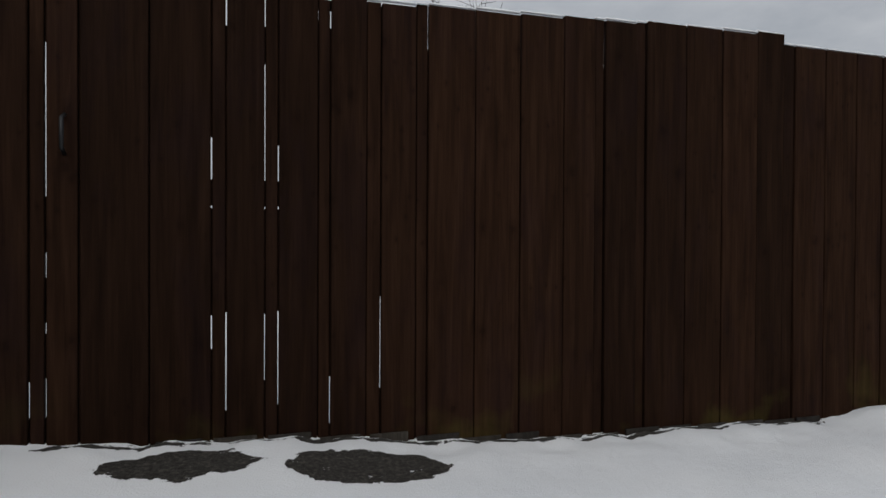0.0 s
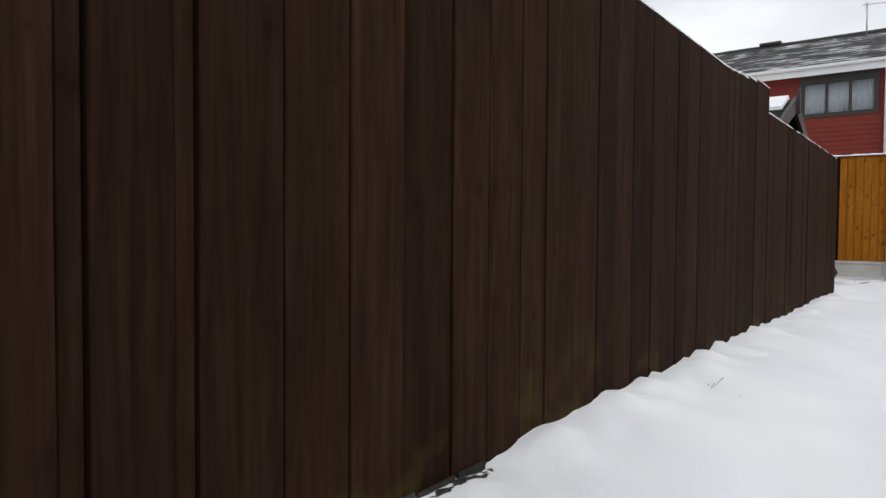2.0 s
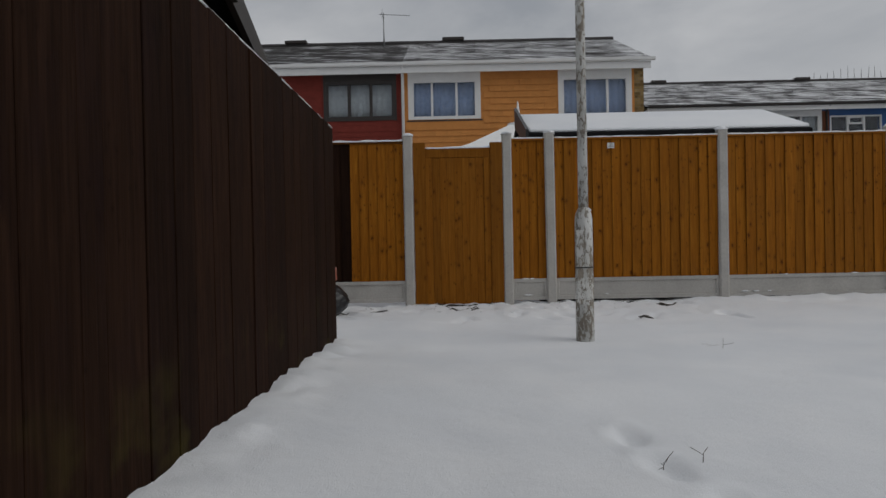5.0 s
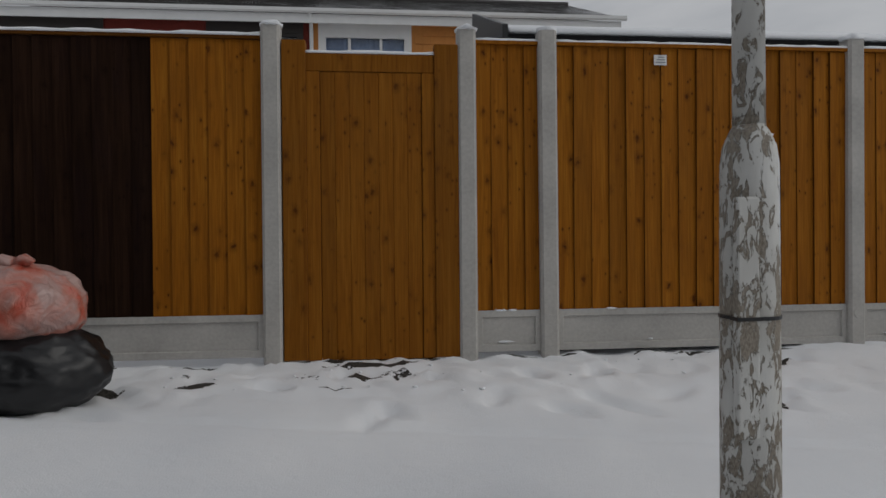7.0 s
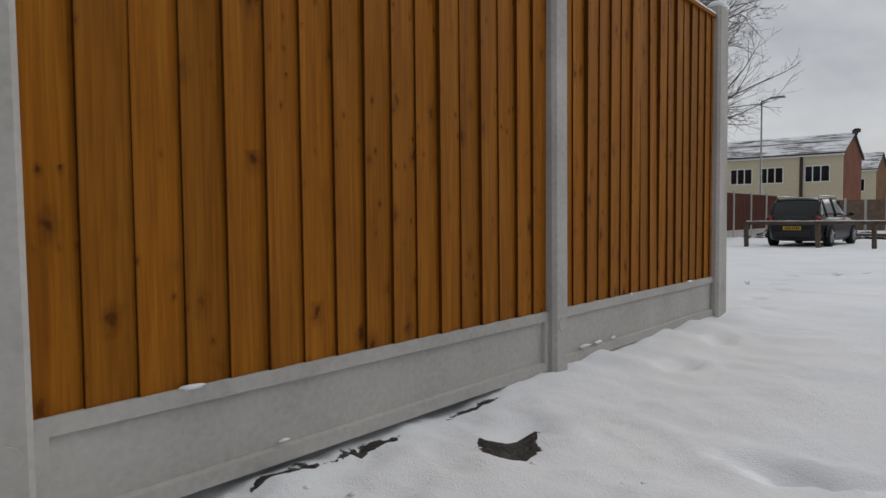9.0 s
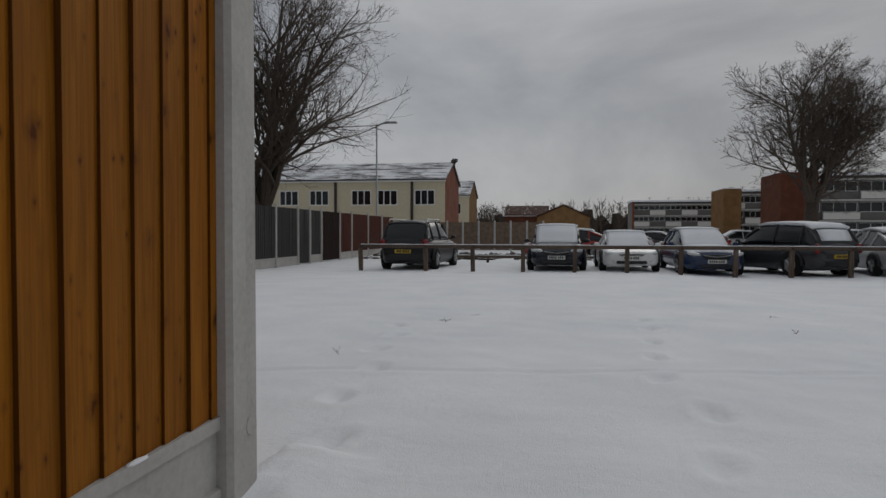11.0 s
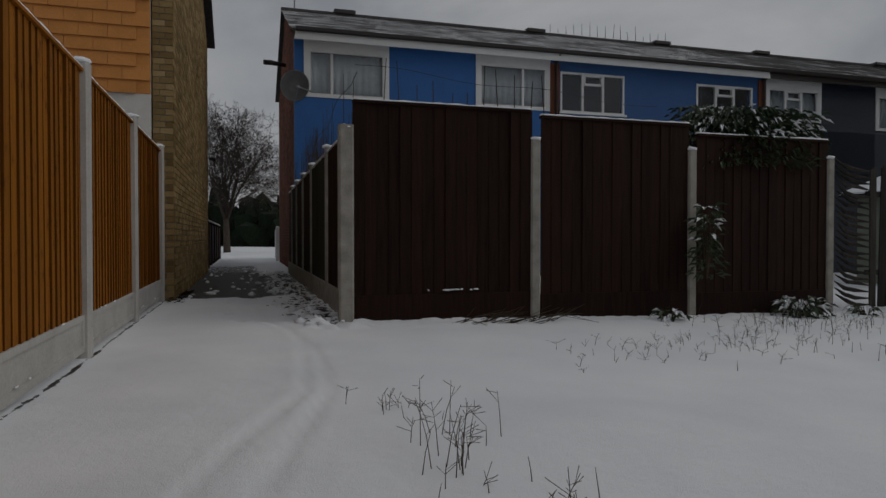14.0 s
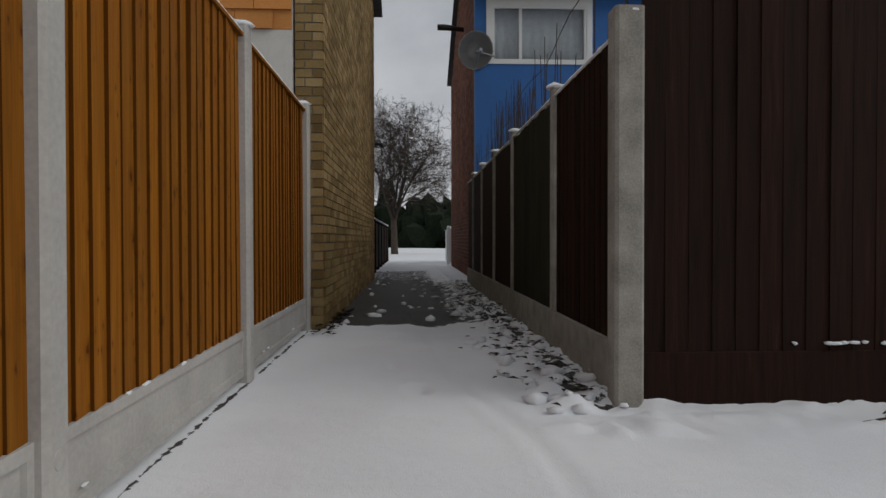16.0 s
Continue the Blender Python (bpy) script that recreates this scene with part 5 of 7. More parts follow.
box(bm, -0.088, 0.02, 0.30, -0.058, 0.085, 0.97)
bevel(bm, 0.006, 2)
part("door", bm, M_PEEL, lamp, "flaking access door")
bm = bmesh.new()
tube(bm, [(0, 0, 0.628), (0, 0, 0.638)], [0.0845, 0.0845], 28)
box(bm, -0.091, 0.018, 0.628, -0.05, 0.088, 0.638)
part("strap", bm, M_BLACK, lamp, "thin black strap", smooth=False)

# ---- rubbish bags ----
def bag(name, centre, size, mat, label, seed, folds):
    bm = bmesh.new()
    got = bmesh.ops.create_icosphere(bm, subdivisions=5, radius=1.0)["verts"]
    for v in got:
        d = v.co.copy()
        k = 1 + 0.10 * noise.fractal(d * 1.3 + Vector((seed, 0, 0)), 1.0, 2.0, 3)
        k += folds * abs(noise.noise(Vector((d.x * 5, d.y * 5, d.z * 1.2)) + Vector((seed, 3, 0)))) * (0.4 + 0.6 * abs(d.z))
        k += 0.03 * noise.noise(d * 11)
        v.co = Vector((d.x * size[0] * k, d.y * size[1] * k, max(-0.75, d.z) * size[2] * k))
    for i in range(3):
        a = i * 2.1 + seed
        tube(bm, [(0, 0, size[2] * 0.95), (0.07 * math.cos(a), 0.07 * math.sin(a), size[2] * 1.12), (0.14 * math.cos(a), 0.14 * math.sin(a), size[2] * 1.10)], [0.05, 0.035, 0.01], 7)
    return solo(name, bm, mat, label, "rubbish bag", "rubbish bags", smooth=True, m=pose(*centre))


def bag_mat():
    m, nt, b = material("pink plastic film", 0.35)
    v = coords(nt, (1, 1, 1))
    n = node(nt, "ShaderNodeTexNoise", [("Vector", v)], Scale=5.0, Detail=6.0, Distortion=0.8)
    c = ramp(nt, n.outputs["Fac"], [(0.30, (0.42, 0.05, 0.02)), (0.40, (0.44, 0.17, 0.13)), (0.50, (0.40, 0.25, 0.225)), (0.70, (0.50, 0.36, 0.33))])
    nt.links.new(c.outputs[0], b.inputs["Base Color"])
    n2 = node(nt, "ShaderNodeTexNoise", [("Vector", v)], Scale=16.0, Detail=4.0, Distortion=1.0)
    bump(nt, b, n2.outputs["Fac"], 0.8, 0.02)
    return m


bz = ground_z(15.35, 3.45, False)
bag("rubbish_bag", (15.35, 3.50, bz + 0.17), (0.34, 0.42, 0.24), M_BLACK, "full black plastic rubbish bag on the snow by the fence", 1.3, 0.10)
bag("rubbish_bag", (15.36, 3.54, bz + 0.48), (0.29, 0.33, 0.22), bag_mat(), "translucent pink recycling sack on a black bag", 4.1, 0.12)

# ---- timber rail along the car park ----
rail = thing("knee_rail", "weathered timber post-and-rail barrier along the snowy car park", "railing", m=pose(14, -21.55, base_z(14, -21.55)))
bm = bmesh.new()
box(bm, -0.06, -0.06, -0.3, 0.06, 0.06, 0.78)
bevel(bm, 0.012)
pmesh = mesh_of(bm, "post", M_RAIL)
RX = [21.12, 19.07, 17.63, 16.13, 14.63, 13.14, 11.66, 10.19, 8.72, 7.2, 5.7, 4.2, 2.7, 1.2, -0.3, -1.8, -3.3]
for x in RX:
    part("post", pmesh, M_RAIL, rail, m=pose(x - 14, 0, base_z(x, -21.55) - base_z(14, -21.55), rng.uniform(-1.5, 1.5), rng.uniform(-1.5, 1.5), 0))
for a, b in zip(RX, RX[1:]):
    for z_, rr_ in ((0.74, 0.055),):
        bm = bmesh.new()
        tube(bm, [(a - 14 + 0.02, 0.05, z_), (b - 14 - 0.02, 0.05, z_)], [rr_, rr_], 8)
        part("rail", bm, M_RAIL, rail, smooth=True)
bm = bmesh.new()
snow_strip(bm, 7.1, 0.05, -17.3, 0.05, 0.79, 0.06, 0.025, random.Random(2))
part("snow_cap", bm, M_SNOW, rail, smooth=True)


low_rail = thing("knee_rail", "low timber rail with snow beyond the parked cars", "railing", m=pose(14, -27.6, base_z(14, -27.6)))
for i in range(12):
    bm = bmesh.new()
    box(bm, 7 - i * 1.6 - 0.05, -0.05, -0.2, 7 - i * 1.6 + 0.05, 0.05, 0.26)
    bevel(bm, 0.01)
    part("post", bm, M_RAIL, low_rail)
bm = bmesh.new()
tube(bm, [(7.1, 0.04, 0.23), (-10.7, 0.04, 0.23)], [0.05, 0.05], 8)
part("rail", bm, M_RAIL, low_rail, smooth=True)
bm = bmesh.new()
snow_strip(bm, 7.1, 0.04, -10.7, 0.04, 0.275, 0.07, 0.03, random.Random(3))
part("snow_cap", bm, M_SNOW, low_rail, smooth=True)

# ---- cars ----
def curve_at(pts, y):
    """Smooth reading of a profile given as (y, z) pairs."""
    if y <= pts[0][0]:
        return pts[0][1]
    for (a, za), (b, zb) in zip(pts, pts[1:]):
        if y <= b:
            t = (y - a) / (b - a)
            return za + (zb - za) * t
    return pts[-1][1]


def loft(rings, closed_ends=True):
    """A skin through rings of equal count, each ring open; ends capped."""
    bm = bmesh.new()
    vs = [[bm.verts.new(p) for p in ring] for ring in rings]
    n = len(rings[0])
    for A, B in zip(vs, vs[1:]):
        for i in range(n - 1):
            bm.faces.new((A[i], A[i + 1], B[i + 1], B[i]))
    if closed_ends:
        bm.faces.new(vs[0][::-1])
        bm.faces.new(vs[-1])
        for A, B in zip(vs, vs[1:]):
            bm.faces.new((A[-1], A[0], B[0], B[-1]))
    bmesh.ops.recalc_face_normals(bm, faces=bm.faces[:])
    return bm


def car(label, x, y, turn, paint, L=4.2, W=1.78, H=1.5, kind="hatch", snow=("hood", "screen", "roof"), group="parked cars", trim=None):
    """A parked car with a lofted body and glasshouse; its nose points along local -y."""
    H *= 0.92
    c = thing("car", label, "car", group, m=pose(x, y, base_z(x, y) - 0.03, 0, 0, turn))
    a, hw = L / 2, W / 2
    suv = kind == "suv"
    belt = (0.62 if suv else 0.635) * H
    b0, b1 = -a * (0.44 if suv else 0.40), a * (0.95 if suv else 0.90)
    t0, t1 = -a * (0.10 if suv else 0.02), a * (0.78 if suv else 0.52)
    R = 0.36 if suv else 0.32
    deck = [(-a, 0.52), (-a + 0.05, 0.62), (-a + 0.16, belt * 0.80), (-a + 0.45, belt * 0.90), (b0, belt), (a * 0.6, belt * 1.04), (a - 0.16, belt * 1.03), (a - 0.05, belt * 0.92), (a, 0.58)]
    sill = [(-a, 0.36), (-a + 0.12, 0.24), (-a + 0.5, 0.19), (a - 0.5, 0.20), (a - 0.1, 0.27), (a, 0.40)]
    shape = ((0, 0), (0.80, 0), (0.93, 0.05), (0.985, 0.22), (1.0, 0.45), (0.995, 0.62), (0.965, 0.80), (0.91, 0.92), (0.78, 0.985), (0.4, 1.03), (0, 1.045))

    def plan(yy):
        return hw * (1 - 0.30 * abs(yy / a) ** 7 - 0.03 * abs(yy / a) ** 2)

    def ring_body(yy, lift=0.0, lo=0):
        w, zb, zt = plan(yy), curve_at(sill, yy), curve_at(deck, yy) + lift
        half = [(w * fx, yy, zb + (zt - zb) * fz) for fx, fz in shape[lo:]]
        return half + [(-p[0], p[1], p[2]) for p in half[-2::-1]]

    ys_ = [-a, -a + 0.02, -a + 0.05, -a + 0.10, -a + 0.16, -a + 0.26, -a + 0.45] + [-a + 0.45 + (L - 0.75) * k / 14 for k in range(1, 14)] + [a - 0.28, a - 0.16, a - 0.09, a - 0.04, a]
    bm = loft([ring_body(q) for q in ys_])
    body = part("body", bm, paint, c, smooth=True)
    # glasshouse: dark glass skin under painted roof and pillars
    wb, wt_ = hw * 0.90, hw * (0.74 if suv else 0.68)
    top = [(b0, belt - 0.02), ((b0 + t0) / 2, belt + (H - belt) * 0.56), (t0, H - 0.035), (t0 + 0.25, H - 0.005), ((t0 + t1) / 2, H), (t1, H - 0.05), ((t1 + b1) / 2, belt + (H - belt) * 0.55), (b1, belt)]
    gl = ((1.0, 0.0), (0.97, 0.22), (0.90, 0.62), (0.85, 0.84), (0.78, 0.95), (0.62, 1.0), (0.3, 1.03), (0, 1.04))

    def ring_glass(yy, k0=0, off=0.0):
        zt = curve_at(top, yy)
        z_ = belt - 0.03
        r_ = (zt - z_) / (H - z_)
        half = []
        for fx, fz in gl[k0:]:
            w = wb + (wt_ / 0.85 * fx - wb) * 1.0 if fz > 0.5 else wb * fx
            w = wb * fx * (1 - r_) * 0.98 + w * r_
            half.append((w + off * (1 if fx > 0.5 else fx), yy, z_ + (zt - z_) * fz + off))
        return half + [(-p[0], p[1], p[2]) for p in half[-2::-1]]

    def spread_(p, q, n):
        return [p + (q - p) * k / n for k in range(n + 1)]

    part("glasshouse", loft([ring_glass(q) for q in spread_(b0, b1, 22)]), M_CARGLASS, c, "dark window glass", smooth=True)

    def shell(name, ya, yb, k0, off, thick, mat, lab="", n=8):
        up = [ring_glass(q, k0, off) for q in spread_(ya, yb, n)]
        dn = [ring_glass(q, k0, off - thick) for q in spread_(ya, yb, n)]
        part(name, loft([u + d[::-1] for u, d in zip(up, dn)]), mat, c, lab, smooth=True)

    shell("roof", t0 - 0.04, t1 + 0.04, 4, 0.012, 0.02, paint)
    for ya, yb in ((b0 + 0.30 * (t0 - b0), t0), (b1 - 0.05, t1)):
        for sx in (-1, 1):
            bm = bmesh.new()
            pts = []
            for q in spread_(ya, yb, 5):
                rg_ = ring_glass(q, 0, 0.008)
                p = rg_[3]
                pts.append((sx * p[0], p[1], p[2]))
            tube(bm, pts, [0.045] * 6, 6)
            part("pillar", bm, paint, c, smooth=True)
    for yy in (t0 + 0.36 * (t1 - t0) + 0.08, t0 + 0.92 * (t1 - t0)):
        for sx in (-1, 1):
            rg_ = ring_glass(yy, 0, 0.004)
            bm = bmesh.new()
            tube(bm, [(sx * p[0], p[1], p[2]) for p in rg_[:5]], [0.035] * 5, 6)
            part("door_pillar", bm, trim or paint, c, smooth=True)
    # wheels
    bm = bmesh.new()
    prof = [(R * 0.62, 0.10), (R * 0.96, 0.09), (R, 0.05), (R, -0.05), (R * 0.96, -0.09), (R * 0.62, -0.10)]
    n = 20
    rg = [[bm.verts.new((d, r_ * math.cos(2 * math.pi * i / n), r_ * math.sin(2 * math.pi * i / n))) for i in range(n)] for r_, d in prof]
    for A, B in zip(rg, rg[1:]):
        for i in range(n):
            bm.faces.new((A[i], A[(i + 1) % n], B[(i + 1) % n], B[i]))
    tyre = mesh_of(bm, "tyre", M_RUBBER, True)
    bm = bmesh.new()
    tube(bm, [(-0.085, 0, 0), (0.085, 0, 0)], [R * 0.62, R * 0.62], 16)
    for i in range(5):
        q = 2 * math.pi * i / 5
        for sx in (-1, 1):
            tube(bm, [(sx * 0.09, 0, 0), (sx * 0.095, R * 0.55 * math.cos(q), R * 0.55 * math.sin(q))], [0.035, 0.045], 5)
    rim = mesh_of(bm, "rim", M_METAL)
    bm = bmesh.new()
    tube(bm, [(0, R * 1.13 * math.cos(math.pi * k / 10), R * 1.13 * math.sin(math.pi * k / 10)) for k in range(11)], [0.045] * 11, 6)
    arch = mesh_of(bm, "wheel_arch", trim or M_BLACK, True)
    for sx in (-1, 1):
        for yy in (-a * 0.60, a * 0.61):
            w_ = part("wheel", tyre, M_RUBBER, c, m=pose(sx * (hw - 0.085), yy, R))
            part("rim", rim, M_METAL, w_)
            part("wheel_arch", arch, trim or M_BLACK, c, m=pose(sx * (hw - 0.035), yy, R))
    # lamps, mirrors, grille, plates
    for sx in (-1, 1):
        bm = bmesh.new()
        blob(bm, (0, 0, 0), (0.21, 0.13, 0.068), 0.0, 0, 2)
        part("headlight", bm, M_LAMPG, c, "clear headlight", smooth=True, m=pose(sx * hw * 0.66, -a + 0.17, belt * 0.745, 0, sx * -9, sx * 24))
        bm = bmesh.new()
        blob(bm, (0, 0, 0), (0.11, 0.07, 0.15 if suv else 0.08), 0.0, 0, 2)
        part("tail_light", bm, M_TAIL, c, "red tail light", smooth=True, m=pose(sx * hw * 0.78, a - 0.10, belt * 0.88))
        bm = bmesh.new()
        blob(bm, (sx * (hw + 0.06), b0 + 0.20, belt * 1.07), (0.10, 0.06, 0.07), 0.0, 0, 2)
        tube(bm, [(sx * hw * 0.88, b0 + 0.22, belt * 1.01), (sx * (hw + 0.04), b0 + 0.2, belt * 1.04)], [0.025, 0.025], 6)
        part("mirror", bm, trim or paint, c, smooth=True)
        bm = bmesh.new()
        tube(bm, [(sx * hw * 0.60, -a + 0.12, 0.40), (sx * hw * 0.60, -a + 0.012, 0.40)], [0.07, 0.06], 10)
        part("fog_light", bm, M_BLACK, c)
    bm = bmesh.new()
    prism(bm, [(-hw * 0.44, belt * 0.735), (hw * 0.44, belt * 0.735), (hw * 0.36, 0.50), (-hw * 0.36, 0.50)], "y", -a - 0.006, -a + 0.10)
    bevel(bm, 0.02, 2)
    part("grille", bm, M_IRON, c)
    bm = bmesh.new()
    tube(bm, [(-hw * 0.42, -a - 0.004, belt * 0.71), (0, -a - 0.012, belt * 0.655), (hw * 0.42, -a - 0.004, belt * 0.71)], [0.014] * 3, 6)
    part("grille_bar", bm, M_METAL, c)
    bm = bmesh.new()
    box(bm, -hw * 0.50, -a - 0.008, 0.27, hw * 0.50, -a + 0.10, 0.375)
    bevel(bm, 0.02)
    part("lower_intake", bm, M_BLACK, c)
    bm = bmesh.new()
    box(bm, -hw * 0.62, a - 0.10, 0.33, hw * 0.62, a + 0.015, 0.50)
    bevel(bm, 0.03, 2)
    part("rear_bumper", bm, M_BLACK, c)
    for yy, mt in ((-a - 0.03, M_PLATE_W), (a + 0.012, M_PLATE_Y)):
        zc = 0.45 if yy < 0 else 0.62
        bm = bmesh.new()
        box(bm, -0.26, yy - (0.0 if yy < 0 else 0.05), zc - 0.056, 0.26, yy + 0.02, zc + 0.056)
        p_ = part("number_plate", bm, mt, c)
        yy2 = yy - 0.004 if yy < 0 else yy + 0.020
        bm = bmesh.new()
        for i in range(7):
            q = -0.22 + i * 0.060 + (0.02 if i > 3 else 0)
            box(bm, q, yy2, zc - 0.035, q + 0.04, yy2 + 0.004, zc + 0.035)
        part("plate_bars", bm, M_IRON, p_, kind="stuff")
    # snow lying on it
    if "hood" in snow:
        up = [ring_body(q, 0.022 if -a + 0.3 < q < b0 else 0.0, 7) for q in spread_(-a + 0.22, b0 + 0.1, 8)]
        dn = [ring_body(q, -0.02, 7) for q in spread_(-a + 0.22, b0 + 0.1, 8)]
        part("snow_cap", loft([u + d[::-1] for u, d in zip(up, dn)]), M_SNOW, c, "snow on the bonnet", smooth=True)
    if "screen" in snow:
        shell("snow_cap", b0 - 0.02, t0 + 0.05, 4, 0.045, 0.06, M_SNOW, "snow on the windscreen")
    if "roof" in snow:
        shell("snow_cap", t0 - 0.02, t1 + 0.08, 4, 0.075, 0.08, M_SNOW, "snow on the roof")
    if "tail" in snow:
        shell("snow_cap", t1 + 0.35 * (b1 - t1), t1 + 0.85 * (b1 - t1), 5, 0.03, 0.04, M_SNOW, "snow on the rear window")
    if "rails" in snow:
        for sx in (-1, 1):
            bm = bmesh.new()
            q = wt_ * 0.92
            tube(bm, [(sx * q, t0 + 0.05, H - 0.04), (sx * q, t0 + 0.15, H + 0.04), (sx * q, t1 - 0.1, H + 0.04), (sx * q, t1, H - 0.04)], [0.022] * 4, 6)
            part("roof_rail", bm, M_METAL, c)
    return c


M_CARGLASS = plain("dark car glass", (0.006, 0.007, 0.008), 0.16, amount=0.2, relief=0)
M_RUBBER = plain("tyre rubber", (0.015, 0.015, 0.015), 0.85, amount=0.2)
M_LAMPG = plain("lamp lens", (0.55, 0.57, 0.58), 0.15, 0.1, amount=0.2, relief=0)
M_TAIL = plain("red lens", (0.20, 0.01, 0.01), 0.2, amount=0.2, relief=0)
M_PLATE_W = plain("white plate", (0.62, 0.62, 0.58), 0.5)
M_PLATE_Y = plain("yellow plate", (0.55, 0.36, 0.03), 0.5)
PB = plain("black car paint", (0.005, 0.006, 0.007), 0.38, amount=0.2, relief=0)
PN = plain("dark blue-black car paint", (0.012, 0.015, 0.024), 0.22, amount=0.2, relief=0)
PW = plain("white car paint", (0.70, 0.70, 0.69), 0.25, amount=0.05, relief=0)
PBL = plain("deep blue car paint", (0.018, 0.035, 0.085), 0.2, amount=0.1, relief=0)
PG = plain("dark grey car paint", (0.035, 0.035, 0.038), 0.25, amount=0.15, relief=0)
PS = plain("silver car paint", (0.40, 0.41, 0.42), 0.3, 0.4, amount=0.08, relief=0)
PR = plain("red car paint", (0.30, 0.03, 0.02), 0.3, amount=0.1, relief=0)
car("black off-road estate car parked tail towards the rail", 19.75, -24.2, -4, PB, 4.35, 1.8, 1.74, "suv", ("rails",), trim=M_BLACK)
car("dark crossover car under snow parked nose to the rail", 15.15, -24.15, 180, PN, 4.2, 1.78, 1.55, "suv", ("screen", "roof", "rails"), trim=M_BLACK)
car("low white sports car with snow on its roof", 12.95, -24.1, 180, PW, 4.05, 1.76, 1.32, "hatch", ("screen", "roof"))
car("deep blue estate car under snow parked nose to the rail", 10.65, -24.3, 180 + 2, PBL, 4.6, 1.84, 1.52, "hatch", ("hood", "screen", "roof"))
car("dark grey crossover with snow on its roof, tail to the rail", 8.2, -24.0, 24, PG, 4.5, 1.85, 1.68, "suv", ("roof", "tail"), trim=M_BLACK)
car("silver saloon with steamed windows at the end of the row", 5.4, -23.8, 0, PS, 4.5, 1.8, 1.46, "hatch", ("roof",))

for k, (x, y, p_) in enumerate(((20.5, -52, PS), (11.0, -47, PW), (9.0, -49, PG), (6.5, -46, PR), (3.2, -50, PS), (0.5, -47, PBL), (-3.5, -49, PW), (14.6, -33.5, PR))):
    car(("silver", "white", "grey", "red", "silver", "blue", "white", "red")[k] + " car under snow across the car park", x, y, 90 + 20 * math.sin(k * 2.3), p_, 4.2, 1.75, 1.45, "hatch", ("hood", "screen", "roof"), group="far parked cars")


# ---- trees ----
class Twigs:
    """Collects thin tapered limbs into plain vertex and face lists."""

    def __init__(self):
        self.v, self.f = [], []

    def limb(self, pts, r0, r1, sides):
        base = len(self.v)
        n = len(pts)
        for i, p in enumerate(pts):
            d = (pts[min(i + 1, n - 1)] - pts[max(i - 1, 0)]).normalized()
            u = d.orthogonal().normalized()
            w = d.cross(u)
            r = r0 + (r1 - r0) * i / (n - 1)
            for k in range(sides):
                a = 2 * math.pi * k / sides
                self.v.append(p + (u * math.cos(a) + w * math.sin(a)) * r)
        for i in range(n - 1):
            for k in range(sides):
                a, b = base + i * sides + k, base + i * sides + (k + 1) % sides
                self.f.append((a, b, b + sides, a + sides))

    def mesh(self, name, mat):
        me = bpy.data.meshes.new(name)
        me.from_pydata([tuple(p) for p in self.v], [], self.f)
        me.materials.append(mat)
        return me


def grow(tw, rnd, p, d, L, r, depth, top, spread=0.55, lift=0.12, kids=(9, 7, 4, 4), droop=0.0, rmin=0.007):
    """A limb that bends upward and carries side limbs, longest low down."""
    seg = 5 if depth > 1 else 3
    pts = [p.copy()]
    q, dd = p.copy(), d.copy()
    for i in range(seg):
        dd = (dd + Vector((rnd.uniform(-1, 1), rnd.uniform(-1, 1), rnd.uniform(-0.7, 0.8))) * 0.13 + Vector((0, 0, lift - (droop if depth == top - 1 else 0)))).normalized()
        q = q + dd * (L / seg)
        pts.append(q.copy())
    tw.limb(pts, r, max(rmin * 0.6, r * 0.22), 6 if depth == top else 4 if depth > 1 else 3)
    if depth == 0:
        return
    n = max(2, kids[min(len(kids) - 1, top - depth)] + rnd.randint(-1, 1))
    low = 0.12 if depth == top else 0.2
    for i in range(n):
        t = low + (0.98 - low) * (i + rnd.random()) / n
        k = min(seg - 1, int(t * seg))
        at_ = pts[k].lerp(pts[k + 1], t * seg - k)
        ax = (pts[k + 1] - pts[k]).normalized()
        side = Vector((rnd.uniform(-1, 1), rnd.uniform(-1, 1), rnd.uniform(-0.8, 0.8)))
        side = (side - ax * side.dot(ax)).normalized()
        nd = (ax + side * spread * rnd.uniform(0.8, 1.5)).normalized()
        grow(tw, rnd, at_, nd, L * (0.66 - 0.30 * t) * rnd.uniform(0.8, 1.2), max(rmin, r * (0.55 - 0.3 * t)), depth - 1, top, spread, lift, kids, droop, rmin)


def tree(x, y, label, seed, trunk_h, trunk_r, stems, L, depth, tilt, mat, spread=0.8, lift=0.04, kids=(9, 7, 4, 4), droop=0.0, rmin=0.008):
    z = base_z(x, y) - 0.05
    t = thing("tree", label, "tree", "bare trees", m=pose(x, y, z))
    rnd = random.Random(seed)
    bm = bmesh.new()
    pts = [(0, 0, -0.2), (0, 0, 0.1), (0.03, 0.02, trunk_h * 0.5), (0, 0.05, trunk_h)]
    tube(bm, pts, [trunk_r * 1.5, trunk_r * 1.15, trunk_r, trunk_r * 0.85], 12)
    part("trunk", bm, M_BARK, t, smooth=True)
    tw = Twigs()
    for i in range(stems):
        a = 2 * math.pi * (i + rnd.uniform(-0.3, 0.3)) / stems
        k = tilt * rnd.uniform(0.2, 1.2)
        d = Vector((math.cos(a) * k, math.sin(a) * k, 1)).normalized()
        grow(tw, rnd, Vector((0, 0.05, trunk_h * rnd.uniform(0.72, 0.98))), d, L * rnd.uniform(0.85, 1.1), trunk_r * 0.46, depth, depth, spread, lift, kids, droop, rmin)
    part("crown", tw.mesh("crown", mat), mat, t, "fine bare twigs and limbs")
    return t


